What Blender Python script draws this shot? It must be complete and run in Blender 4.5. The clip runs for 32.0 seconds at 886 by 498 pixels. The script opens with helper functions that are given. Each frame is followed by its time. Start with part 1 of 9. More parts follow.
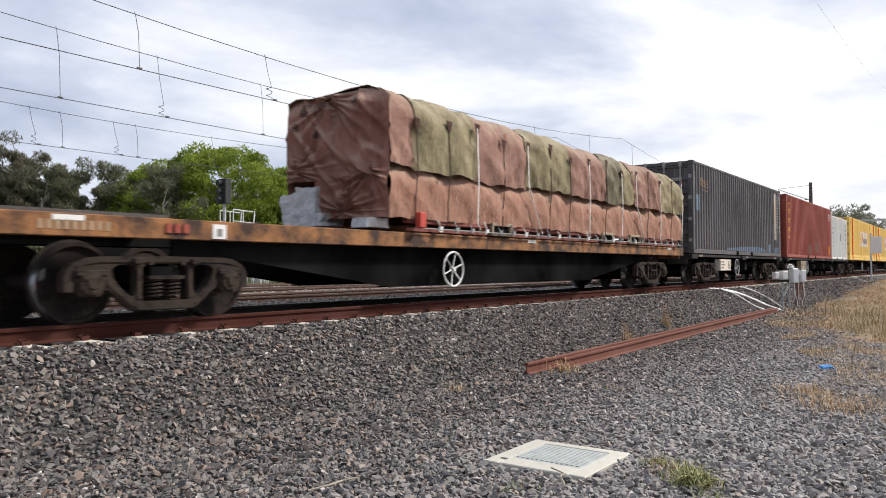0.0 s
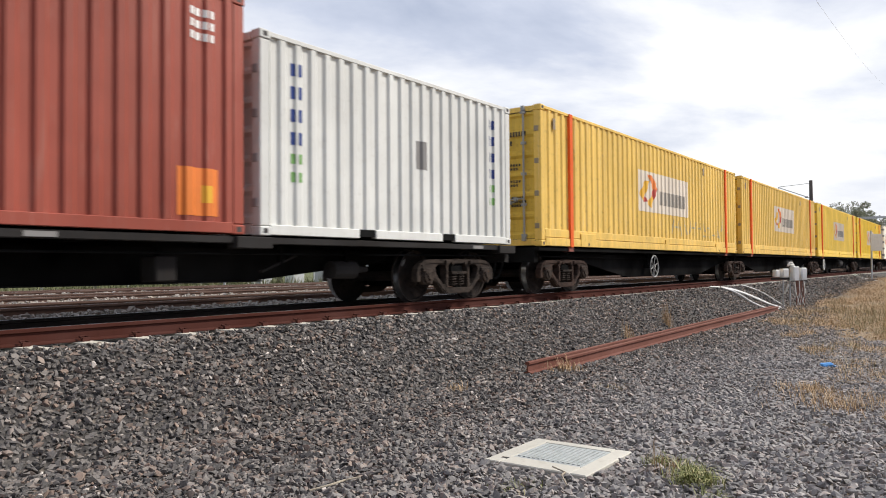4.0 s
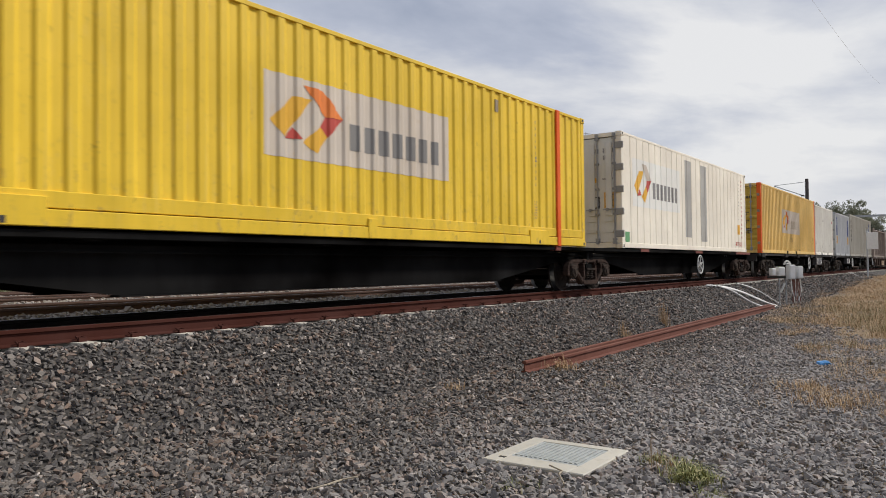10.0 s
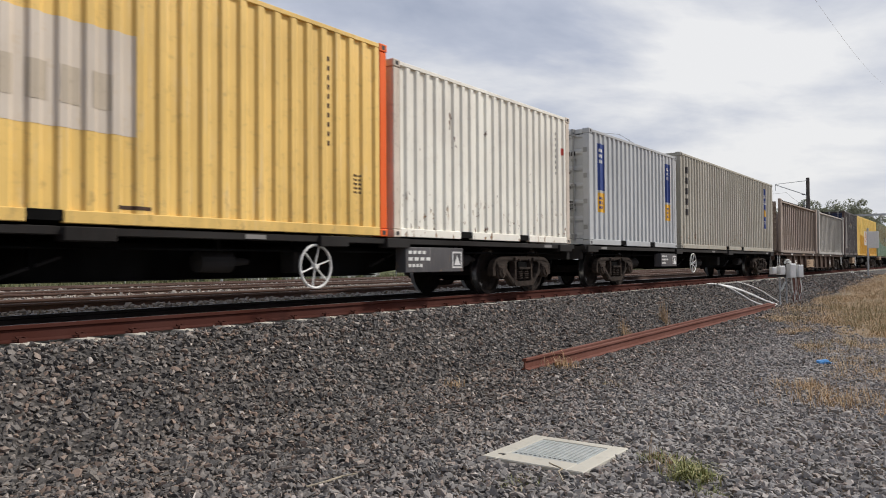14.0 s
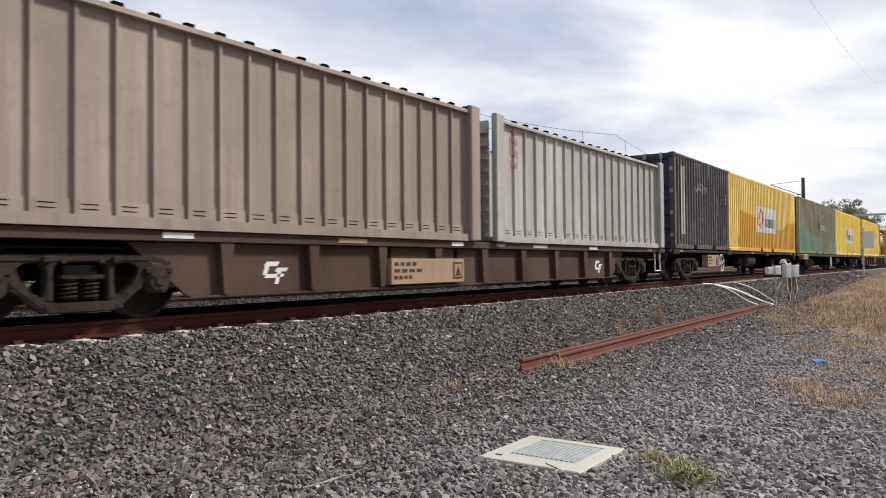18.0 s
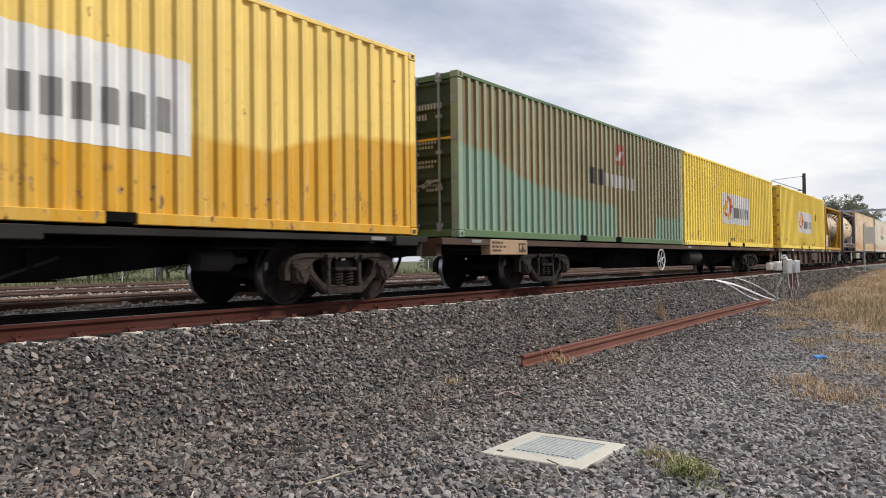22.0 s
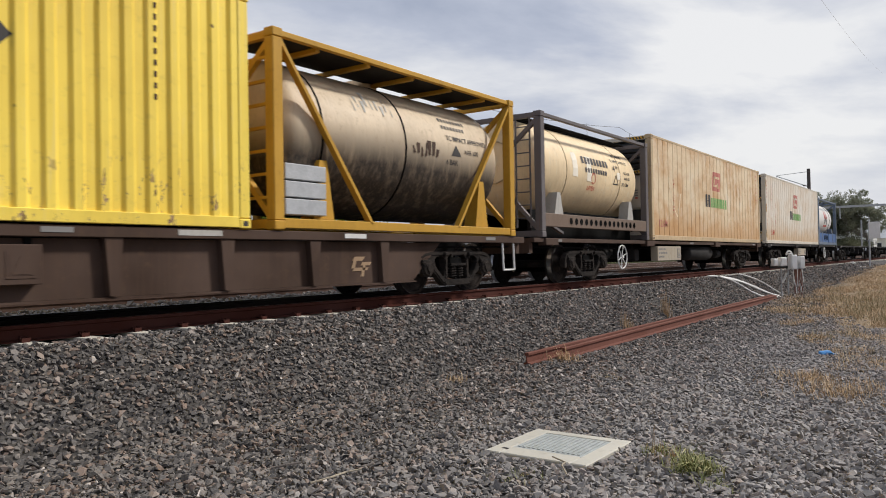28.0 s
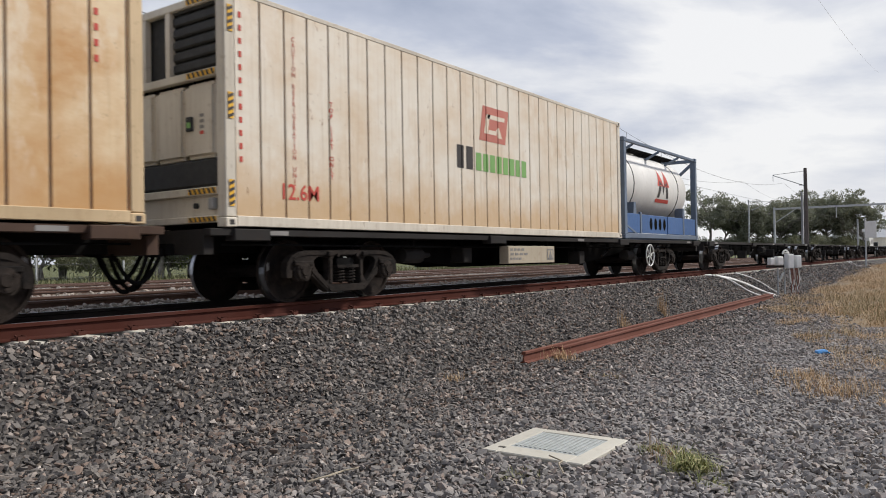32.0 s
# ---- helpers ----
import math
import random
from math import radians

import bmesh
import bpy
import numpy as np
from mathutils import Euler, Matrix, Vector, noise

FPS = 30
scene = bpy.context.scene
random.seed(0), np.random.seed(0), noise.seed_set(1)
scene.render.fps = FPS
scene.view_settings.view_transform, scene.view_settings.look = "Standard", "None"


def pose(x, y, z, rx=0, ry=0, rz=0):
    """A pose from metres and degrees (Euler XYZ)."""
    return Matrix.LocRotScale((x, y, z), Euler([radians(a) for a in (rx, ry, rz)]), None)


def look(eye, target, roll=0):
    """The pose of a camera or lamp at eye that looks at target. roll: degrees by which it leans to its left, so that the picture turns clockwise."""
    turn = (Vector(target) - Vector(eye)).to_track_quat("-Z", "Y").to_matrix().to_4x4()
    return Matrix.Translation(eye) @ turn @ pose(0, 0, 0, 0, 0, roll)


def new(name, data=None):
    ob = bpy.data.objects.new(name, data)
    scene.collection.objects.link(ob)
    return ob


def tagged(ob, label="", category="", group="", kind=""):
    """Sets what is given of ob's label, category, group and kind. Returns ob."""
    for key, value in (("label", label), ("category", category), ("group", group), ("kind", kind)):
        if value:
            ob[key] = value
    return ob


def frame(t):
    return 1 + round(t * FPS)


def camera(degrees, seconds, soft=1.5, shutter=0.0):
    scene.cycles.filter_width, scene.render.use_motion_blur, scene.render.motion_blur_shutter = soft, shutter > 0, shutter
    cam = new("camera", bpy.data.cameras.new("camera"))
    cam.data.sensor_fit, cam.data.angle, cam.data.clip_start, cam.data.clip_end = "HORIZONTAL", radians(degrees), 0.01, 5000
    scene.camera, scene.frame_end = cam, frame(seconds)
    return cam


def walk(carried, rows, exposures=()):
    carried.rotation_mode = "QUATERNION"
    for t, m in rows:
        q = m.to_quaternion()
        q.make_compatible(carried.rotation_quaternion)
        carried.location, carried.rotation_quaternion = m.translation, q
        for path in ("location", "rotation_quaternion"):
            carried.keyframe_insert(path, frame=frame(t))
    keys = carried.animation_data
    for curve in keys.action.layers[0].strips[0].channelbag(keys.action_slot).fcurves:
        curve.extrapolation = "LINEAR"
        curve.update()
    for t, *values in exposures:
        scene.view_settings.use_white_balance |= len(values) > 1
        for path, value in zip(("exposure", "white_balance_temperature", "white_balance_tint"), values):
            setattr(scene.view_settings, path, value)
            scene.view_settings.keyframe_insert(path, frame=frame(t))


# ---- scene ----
# ---- camera ----
EYE = Vector((0.0, -8.477, 0.574))


def aim(turn, tilt, lean):
    """Camera pose: turn from the track's line, tilt above level, lean, in degrees."""
    a, b = radians(turn), radians(tilt)
    return look(EYE, EYE + Vector((math.cos(a) * math.cos(b), math.sin(a) * math.cos(b), math.sin(b))), lean)


cam = camera(60.849, 32.0, 1.0, 0.15)
walk(cam, [
    (0.0, aim(35.664, 1.421, -0.221)),
    (0.5, aim(35.590, 1.408, -0.253)),
    (1.0, aim(35.536, 1.412, -0.249)),
    (1.5, aim(35.560, 1.435, -0.175)),
    (2.0, aim(35.612, 1.415, -0.238)),
    (2.5, aim(35.702, 1.393, -0.325)),
    (3.0, aim(35.787, 1.382, -0.334)),
    (3.5, aim(35.778, 1.380, -0.380)),
    (5.5, aim(35.428, 1.372, -0.693)),
    (6.0, aim(35.367, 1.393, -0.606)),
    (6.5, aim(35.329, 1.384, -0.610)),
    (7.0, aim(35.288, 1.381, -0.650)),
    (7.5, aim(35.241, 1.393, -0.712)),
    (8.0, aim(35.235, 1.396, -0.667)),
    (8.5, aim(35.275, 1.399, -0.724)),
    (9.0, aim(35.298, 1.379, -0.634)),
    (9.5, aim(35.370, 1.338, -0.581)),
    (10.0, aim(35.455, 1.322, -0.607)),
    (10.5, aim(35.500, 1.312, -0.656)),
    (11.0, aim(35.550, 1.288, -0.600)),
    (11.5, aim(35.573, 1.248, -0.502)),
    (12.0, aim(35.617, 1.226, -0.434)),
    (12.5, aim(35.566, 1.181, -0.333)),
    (13.0, aim(35.514, 1.163, -0.387)),
    (13.5, aim(35.500, 1.158, -0.407)),
    (14.0, aim(35.492, 1.124, -0.379)),
    (14.5, aim(35.570, 1.095, -0.406)),
    (16.5, aim(35.109, 1.101, -0.651)),
    (17.0, aim(35.089, 1.128, -0.583)),
    (17.5, aim(35.162, 1.148, -0.415)),
    (18.0, aim(35.212, 1.172, -0.491)),
    (18.5, aim(35.251, 1.143, -0.835)),
    (19.0, aim(35.225, 1.117, -0.926)),
    (19.5, aim(35.170, 1.075, -0.971)),
    (20.0, aim(35.166, 1.044, -0.975)),
    (20.5, aim(35.166, 1.000, -1.015)),
    (21.0, aim(35.209, 0.938, -0.893)),
    (21.5, aim(35.255, 0.943, -0.794)),
    (22.0, aim(35.274, 0.913, -0.643)),
    (22.5, aim(35.265, 0.900, -0.581)),
    (23.0, aim(35.270, 0.857, -0.614)),
    (23.5, aim(35.332, 0.816, -0.587)),
    (24.0, aim(35.386, 0.789, -0.623)),
    (24.5, aim(35.404, 0.778, -0.704)),
    (25.0, aim(35.424, 0.785, -0.877)),
    (25.5, aim(35.458, 0.777, -0.991)),
    (27.5, aim(35.599, 0.753, -0.930)),
    (28.0, aim(35.582, 0.759, -1.011)),
    (28.5, aim(35.548, 0.724, -1.038)),
    (29.0, aim(35.486, 0.683, -1.024)),
    (29.5, aim(35.467, 0.662, -0.937)),
    (30.0, aim(35.450, 0.675, -0.936)),
    (30.5, aim(35.399, 0.675, -0.914)),
    (31.0, aim(35.341, 0.670, -0.856)),
    (31.5, aim(35.341, 0.675, -0.895)),
    (32.0, aim(35.366, 0.669, -0.962)),
], exposures=[(0, 0.36), (1, 0.4), (2, 0.5), (3.5, 0.4), (5.5, 0.0), (8, -0.12), (12, -0.2), (14, -0.1), (18, 0.18), (22, 0.12), (24, 0.1), (25, -0.08), (28, -0.08), (29, 0.15), (30, 0.14), (31, -0.02), (32, 0.0)])

# metres the train has run, second by second
RUN = [(0, 0.00), (1, 10.94), (2, 21.78), (3, 32.53), (4, 43.05), (5, 53.40), (6, 63.57), (7, 73.45), (8, 83.15), (9, 92.72), (10, 102.10), (11, 111.33), (12, 120.43), (13, 129.42), (14, 138.20), (15, 146.85), (16, 155.33), (17, 163.66), (18, 171.71), (19, 179.70), (20, 187.49), (21, 195.13), (22, 202.62), (23, 209.98), (24, 217.30), (25, 224.53), (26, 231.63), (27, 238.64), (28, 245.58), (29, 252.50), (30, 259.37), (31, 266.16), (32, 272.91)]

# ---- sky and sun ----
world = bpy.data.worlds.new("sky")
scene.world = world
world.use_nodes = True
wt = world.node_tree
wt.nodes.clear()


def wn(kind, **kw):
    n = wt.nodes.new(kind)
    for k, v in kw.items():
        n.inputs[k].default_value = v
    return n


sky = wt.nodes.new("ShaderNodeTexSky")
sky.sky_type = "NISHITA"
sky.sun_disc = False
sky.sun_elevation, sky.sun_rotation = radians(48), radians(150)
sky.air_density, sky.dust_density = 1.2, 3.0
tc = wt.nodes.new("ShaderNodeTexCoord")
mp = wt.nodes.new("ShaderNodeMapping")
mp.inputs["Scale"].default_value = (1.1, 1.1, 3.2)
mp.inputs["Location"].default_value = (0.35, 1.2, 0.4)
cl = wn("ShaderNodeTexNoise", Scale=1.6, Detail=7.0, Roughness=0.55, Distortion=0.35)
ramp = wt.nodes.new("ShaderNodeValToRGB")
ramp.color_ramp.elements[0].position, ramp.color_ramp.elements[0].color = 0.37, (3.3, 3.8, 5.0, 1)
ramp.color_ramp.elements[1].position, ramp.color_ramp.elements[1].color = 0.68, (9.0, 9.0, 9.1, 1)
mid = ramp.color_ramp.elements.new(0.52)
mid.color = (5.2, 5.6, 6.7, 1)
mix = wt.nodes.new("ShaderNodeMixRGB")
mix.inputs["Fac"].default_value = 0.92
bg = wn("ShaderNodeBackground", Strength=0.105)
out = wt.nodes.new("ShaderNodeOutputWorld")
# thinner, brighter cloud low towards the far end of the line
dot = wt.nodes.new("ShaderNodeVectorMath")
dot.operation = "DOT_PRODUCT"
dot.inputs[1].default_value = (0.97, -0.12, 0.1)
gain = wt.nodes.new("ShaderNodeMapRange")
gain.inputs["From Min"].default_value, gain.inputs["From Max"].default_value = 0.45, 1.0
gain.inputs["To Min"].default_value, gain.inputs["To Max"].default_value = -0.055, 0.115
add = wt.nodes.new("ShaderNodeMath")
add.operation = "ADD"
wt.links.new(tc.outputs["Generated"], dot.inputs[0])
wt.links.new(dot.outputs["Value"], gain.inputs["Value"])
wt.links.new(gain.outputs["Result"], add.inputs[0])
wt.links.new(cl.outputs["Fac"], add.inputs[1])
wt.links.new(tc.outputs["Generated"], mp.inputs["Vector"])
wt.links.new(mp.outputs["Vector"], cl.inputs["Vector"])
wt.links.new(add.outputs["Value"], ramp.inputs["Fac"])
wt.links.new(sky.outputs["Color"], mix.inputs["Color1"])
wt.links.new(ramp.outputs["Color"], mix.inputs["Color2"])
wt.links.new(mix.outputs["Color"], bg.inputs["Color"])
wt.links.new(bg.outputs["Background"], out.inputs["Surface"])

sun = new("sun", bpy.data.lights.new("sun", "SUN"))
sun.data.energy, sun.data.angle, sun.data.color = 3.6, radians(7), (1.0, 0.95, 0.88)
sun.matrix_world = look((26, -22, 30), (0, 0, 0))
scene.view_settings.exposure = 0.0


# ---- materials ----
def material(name, rough=0.6, metal=0.0):
    m = bpy.data.materials.new(name)
    m.use_nodes = True
    b = m.node_tree.nodes["Principled BSDF"]
    b.inputs["Roughness"].default_value, b.inputs["Metallic"].default_value = rough, metal
    return m, m.node_tree, b


def noise_node(nt, vec, scale, detail=4.0, rough=0.55):
    n = nt.nodes.new("ShaderNodeTexNoise")
    n.inputs["Scale"].default_value, n.inputs["Detail"].default_value, n.inputs["Roughness"].default_value = scale, detail, rough
    nt.links.new(vec, n.inputs["Vector"])
    return n.outputs["Fac"]


def step_node(nt, fac, lo, hi):
    n = nt.nodes.new("ShaderNodeMapRange")
    n.inputs["From Min"].default_value, n.inputs["From Max"].default_value = lo, hi
    nt.links.new(fac, n.inputs["Value"])
    return n.outputs["Result"]


def blend_node(nt, fac, a, b, kind="MIX"):
    n = nt.nodes.new("ShaderNodeMixRGB")
    n.blend_type = kind
    for sock, v in (("Fac", fac), ("Color1", a), ("Color2", b)):
        if isinstance(v, (tuple, float, int)):
            n.inputs[sock].default_value = v if isinstance(v, (float, int)) else (*v, 1)
        else:
            nt.links.new(v, n.inputs[sock])
    return n.outputs["Color"]


def bump_node(nt, b, height, strength, dist):
    n = nt.nodes.new("ShaderNodeBump")
    n.inputs["Strength"].default_value, n.inputs["Distance"].default_value = strength, dist
    nt.links.new(height, n.inputs["Height"])
    nt.links.new(n.outputs["Normal"], b.inputs["Normal"])


def coords(nt, scale=(1, 1, 1), world_space=False):
    t = nt.nodes.new("ShaderNodeNewGeometry" if world_space else "ShaderNodeTexCoord")
    m = nt.nodes.new("ShaderNodeMapping")
    m.inputs["Scale"].default_value = scale
    nt.links.new(t.outputs["Position" if world_space else "Object"], m.inputs["Vector"])
    return m.outputs["Vector"]


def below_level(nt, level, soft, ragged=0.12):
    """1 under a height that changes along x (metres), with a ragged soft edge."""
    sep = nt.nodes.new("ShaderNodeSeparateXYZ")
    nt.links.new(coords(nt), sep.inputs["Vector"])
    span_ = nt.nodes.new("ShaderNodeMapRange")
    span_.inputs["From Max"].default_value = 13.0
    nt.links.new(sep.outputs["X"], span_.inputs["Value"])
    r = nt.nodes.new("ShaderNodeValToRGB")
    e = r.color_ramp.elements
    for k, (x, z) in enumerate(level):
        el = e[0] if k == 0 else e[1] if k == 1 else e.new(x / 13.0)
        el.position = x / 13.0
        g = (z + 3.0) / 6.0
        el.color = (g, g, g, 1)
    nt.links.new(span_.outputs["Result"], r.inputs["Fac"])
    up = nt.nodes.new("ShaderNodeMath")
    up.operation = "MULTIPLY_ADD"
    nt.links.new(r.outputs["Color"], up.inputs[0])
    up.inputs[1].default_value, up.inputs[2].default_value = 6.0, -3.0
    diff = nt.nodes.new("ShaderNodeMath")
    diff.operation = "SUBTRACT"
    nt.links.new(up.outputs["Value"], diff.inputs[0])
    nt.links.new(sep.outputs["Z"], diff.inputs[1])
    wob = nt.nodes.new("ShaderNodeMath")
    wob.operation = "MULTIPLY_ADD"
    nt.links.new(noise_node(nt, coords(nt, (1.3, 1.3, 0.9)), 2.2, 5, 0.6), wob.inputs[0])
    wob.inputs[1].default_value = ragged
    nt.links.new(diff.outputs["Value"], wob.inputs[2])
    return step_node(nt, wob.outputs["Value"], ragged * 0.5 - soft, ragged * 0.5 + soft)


def paint(name, colour, dirt=(0.12, 0.09, 0.06), wear=0.35, rough=0.5, streak=0.4, rust=0.0, fade=0.12, metal=0.0, spec=0.32, scuff=0.0, chalk=None, lower=None, level=(), soft=0.05, chips=0.0, column=0.0):
    """Weathered paint: faded patches, rain streaks, grime, scratches, rust specks, chipped feet, a second colour below
    a level.
    """
    m, nt, b = material(name, rough, metal)
    b.inputs["Specular IOR Level"].default_value = spec
    v = coords(nt)
    info = nt.nodes.new("ShaderNodeObjectInfo")
    big = noise_node(nt, v, 0.7, 3)
    c = blend_node(nt, step_node(nt, big, 0.3, 0.75), tuple(x * (1 - fade) for x in colour), tuple(min(1, x * (1 + fade) + 0.02) for x in colour))
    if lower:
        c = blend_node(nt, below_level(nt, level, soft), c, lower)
    if column:
        cn = noise_node(nt, coords(nt, (2.4, 2.4, 0.06)), 1.5, 3, 0.6)
        c = blend_node(nt, blend_node(nt, 1.0, step_node(nt, cn, 0.42, 0.7), (column,) * 3, "MULTIPLY"), c, tuple(0.72 * x + 0.1 * d for x, d in zip(colour, dirt)))
    st = noise_node(nt, coords(nt, (7, 7, 0.35)), 1.0, 5, 0.65)
    c = blend_node(nt, blend_node(nt, 1.0, step_node(nt, st, 0.5, 0.8), (streak,) * 3, "MULTIPLY"), c, tuple(0.55 * x + 0.45 * d for x, d in zip(colour, dirt)))
    fine = noise_node(nt, coords(nt, (34, 34, 1.1)), 1.0, 4, 0.6)
    c = blend_node(nt, blend_node(nt, 1.0, step_node(nt, fine, 0.5, 0.85), (streak * 0.7,) * 3, "MULTIPLY"), c, tuple(0.4 * x + 0.6 * d for x, d in zip(colour, dirt)))
    gr = noise_node(nt, v, 9.0, 6, 0.7)
    if scuff:
        pale = chalk or tuple(min(0.8, 0.55 * x + 0.3) for x in colour)
        sc = noise_node(nt, coords(nt, (2.2, 2.2, 0.55)), 2.4, 7, 0.78)
        c = blend_node(nt, blend_node(nt, 1.0, step_node(nt, sc, 0.58, 0.68), (scuff,) * 3, "MULTIPLY"), c, pale)
        ln = noise_node(nt, coords(nt, (13, 13, 0.5)), 1.7, 3, 0.5)
        c = blend_node(nt, blend_node(nt, 1.0, step_node(nt, ln, 0.63, 0.67), (scuff,) * 3, "MULTIPLY"), c, pale)
    c = blend_node(nt, blend_node(nt, 1.0, step_node(nt, gr, 0.56, 0.8), (wear,) * 3, "MULTIPLY"), c, dirt)
    if rust:
        rs = noise_node(nt, coords(nt, (5, 5, 1.6)), 2.2, 8, 0.72)
        c = blend_node(nt, step_node(nt, rs, 0.72 - rust * 0.25, 0.78 - rust * 0.2), c, (0.16, 0.055, 0.022))
        rn = noise_node(nt, coords(nt, (9, 9, 0.45)), 1.3, 6, 0.7)
        c = blend_node(nt, blend_node(nt, 1.0, step_node(nt, rn, 0.6, 0.82), (min(0.8, rust * 3.0),) * 3, "MULTIPLY"), c, (0.24, 0.10, 0.035))
    if chips:
        # scraped and rusted knocks, thickest along the foot of the panel
        kn = noise_node(nt, coords(nt, (3.3, 3.3, 1.5)), 2.6, 7, 0.66)
        knock = blend_node(nt, 1.0, step_node(nt, kn, 0.60, 0.62), blend_node(nt, 1.0, below_level(nt, ((0.0, 0.62), (13.0, 0.62)), 0.25, 0.6), (chips,) * 3, "MULTIPLY"), "MULTIPLY")
        c = blend_node(nt, knock, c, blend_node(nt, step_node(nt, noise_node(nt, v, 14, 4), 0.4, 0.6), (0.1, 0.04, 0.02), (0.4, 0.26, 0.14)))
        dn = noise_node(nt, coords(nt, (2.1, 2.1, 1.2)), 2.2, 6, 0.6)
        c = blend_node(nt, blend_node(nt, 1.0, step_node(nt, dn, 0.685, 0.70), (chips * 0.8,) * 3, "MULTIPLY"), c, (0.12, 0.055, 0.025))
    mr = nt.nodes.new("ShaderNodeMapRange")
    mr.inputs["To Min"].default_value, mr.inputs["To Max"].default_value = 0.94, 1.06
    nt.links.new(info.outputs["Random"], mr.inputs["Value"])
    hs = nt.nodes.new("ShaderNodeHueSaturation")
    nt.links.new(c, hs.inputs["Color"])
    nt.links.new(mr.outputs["Result"], hs.inputs["Value"])
    nt.links.new(hs.outputs["Color"], b.inputs["Base Color"])
    r2 = nt.nodes.new("ShaderNodeMapRange")
    r2.inputs["To Min"].default_value, r2.inputs["To Max"].default_value = rough - 0.1, rough + 0.25
    nt.links.new(gr, r2.inputs["Value"])
    nt.links.new(r2.outputs["Result"], b.inputs["Roughness"])
    bump_node(nt, b, gr, 0.15, 0.01)
    return m


def cast_steel(name, base, dust_and_light, oil_and_shade=(0.008, 0.007, 0.006)):
    """Rough castings: dusty caking, oily patches and flaked scale."""
    m, nt, b = material(name, 0.9)
    b.inputs["Specular IOR Level"].default_value = 0.12
    v = coords(nt)
    c = blend_node(nt, step_node(nt, noise_node(nt, v, 2.6, 6, 0.65), 0.35, 0.68), base, dust_and_light)
    c = blend_node(nt, step_node(nt, noise_node(nt, coords(nt, (1, 1, 1.6)), 4.3, 6, 0.7), 0.52, 0.72), c, oil_and_shade)
    f = noise_node(nt, v, 32, 5, 0.7)
    c = blend_node(nt, blend_node(nt, 1.0, step_node(nt, f, 0.5, 0.75), (0.55,) * 3, "MULTIPLY"), c, tuple(x * 0.45 for x in base))
    nt.links.new(c, b.inputs["Base Color"])
    bump_node(nt, b, f, 0.5, 0.012)
    return m


def mottled(name, a, bcol, scale=6.0, rough=0.85, bump=0.3, dist=0.01, world_space=False, lo=0.35, hi=0.65):
    m, nt, b = material(name, rough)
    v = coords(nt, world_space=world_space)
    n = noise_node(nt, v, scale, 8, 0.65)
    c = blend_node(nt, step_node(nt, n, lo, hi), a, bcol)
    f = noise_node(nt, v, scale * 9, 4, 0.6)
    c = blend_node(nt, blend_node(nt, 1.0, step_node(nt, f, 0.45, 0.8), (0.4,) * 3, "MULTIPLY"), c, tuple(x * 0.55 for x in a))
    nt.links.new(c, b.inputs["Base Color"])
    bump_node(nt, b, f, bump, dist)
    return m


YELLOW = paint("yellow_paint", (0.89, 0.60, 0.075), rust=0.08, scuff=0.25, wear=0.4, chips=0.5, column=0.5)
WAVE = ((0.0, 0.05), (1.4, 0.05), (1.5, 1.58), (4.2, 1.42), (5.0, 1.3), (7.6, 1.1), (9.2, 1.0), (9.6, 1.15), (10.6, 1.4), (13.0, 1.5))
YELLOW_TWO = paint("yellow_over_amber_paint", (0.86, 0.61, 0.15), rust=0.05, scuff=0.25, wear=0.3, lower=(0.64, 0.32, 0.012), level=WAVE, soft=0.05, chips=1.0, column=0.5)
PALEPANEL = paint("faded_sign_paint", (0.62, 0.54, 0.45), dirt=(0.5, 0.33, 0.12), wear=0.4, streak=0.5)
SIGNPANEL = paint("weathered_sign_paint", (0.72, 0.63, 0.52), dirt=(0.5, 0.34, 0.14), wear=0.35, streak=0.45)
SIGNWORD = paint("weathered_word_paint", (0.3, 0.27, 0.23), wear=0.3, streak=0.3)
PALEWORD = paint("faded_word_paint", (0.5, 0.42, 0.32), wear=0.4, streak=0.4)
STAINED_PLATE = paint("stained_plate_paint", (0.42, 0.36, 0.27), dirt=(0.2, 0.12, 0.06), wear=0.55, streak=0.6, rust=0.12)
GRIMYTAN = paint("grimy_tan_paint", (0.30, 0.235, 0.155), dirt=(0.08, 0.055, 0.035), wear=0.6, streak=0.6)
YELLOW_GOLD = paint("golden_yellow_paint", (0.86, 0.57, 0.025), wear=0.3, streak=0.3, rust=0.05, scuff=0.15, chips=0.35, column=0.4)
# grimy yellow for box ends, darkened to hold the shade on them
YELLOW_END = paint("shaded_grimy_yellow_paint", (0.64, 0.41, 0.05), dirt=(0.12, 0.075, 0.03), wear=0.6, streak=0.6, rust=0.16)
YELLOW_DIRTY = paint("dirty_yellow_paint", (0.82, 0.53, 0.11), wear=0.5, streak=0.5, rust=0.1, scuff=0.3, chips=0.35, column=0.7)
YELLOW_BRIGHT = paint("bright_yellow_paint", (0.93, 0.665, 0.09), wear=0.25, streak=0.2, rust=0.05, scuff=0.2, chips=1.0, column=0.3)
AMBER = paint("amber_paint", (0.62, 0.33, 0.02), wear=0.3, rust=0.15)
PLACARD = paint("placard_amber", (0.72, 0.40, 0.03), wear=0.2, streak=0.1)
OCHRE = paint("ochre_paint", (0.83, 0.55, 0.16), wear=0.45, rust=0.08, scuff=0.3, chips=0.3, column=0.6)
DUSTYTAN = paint("dusty_tan_paint", (0.36, 0.24, 0.14), dirt=(0.14, 0.09, 0.06), wear=0.5, streak=0.5, rust=0.2)
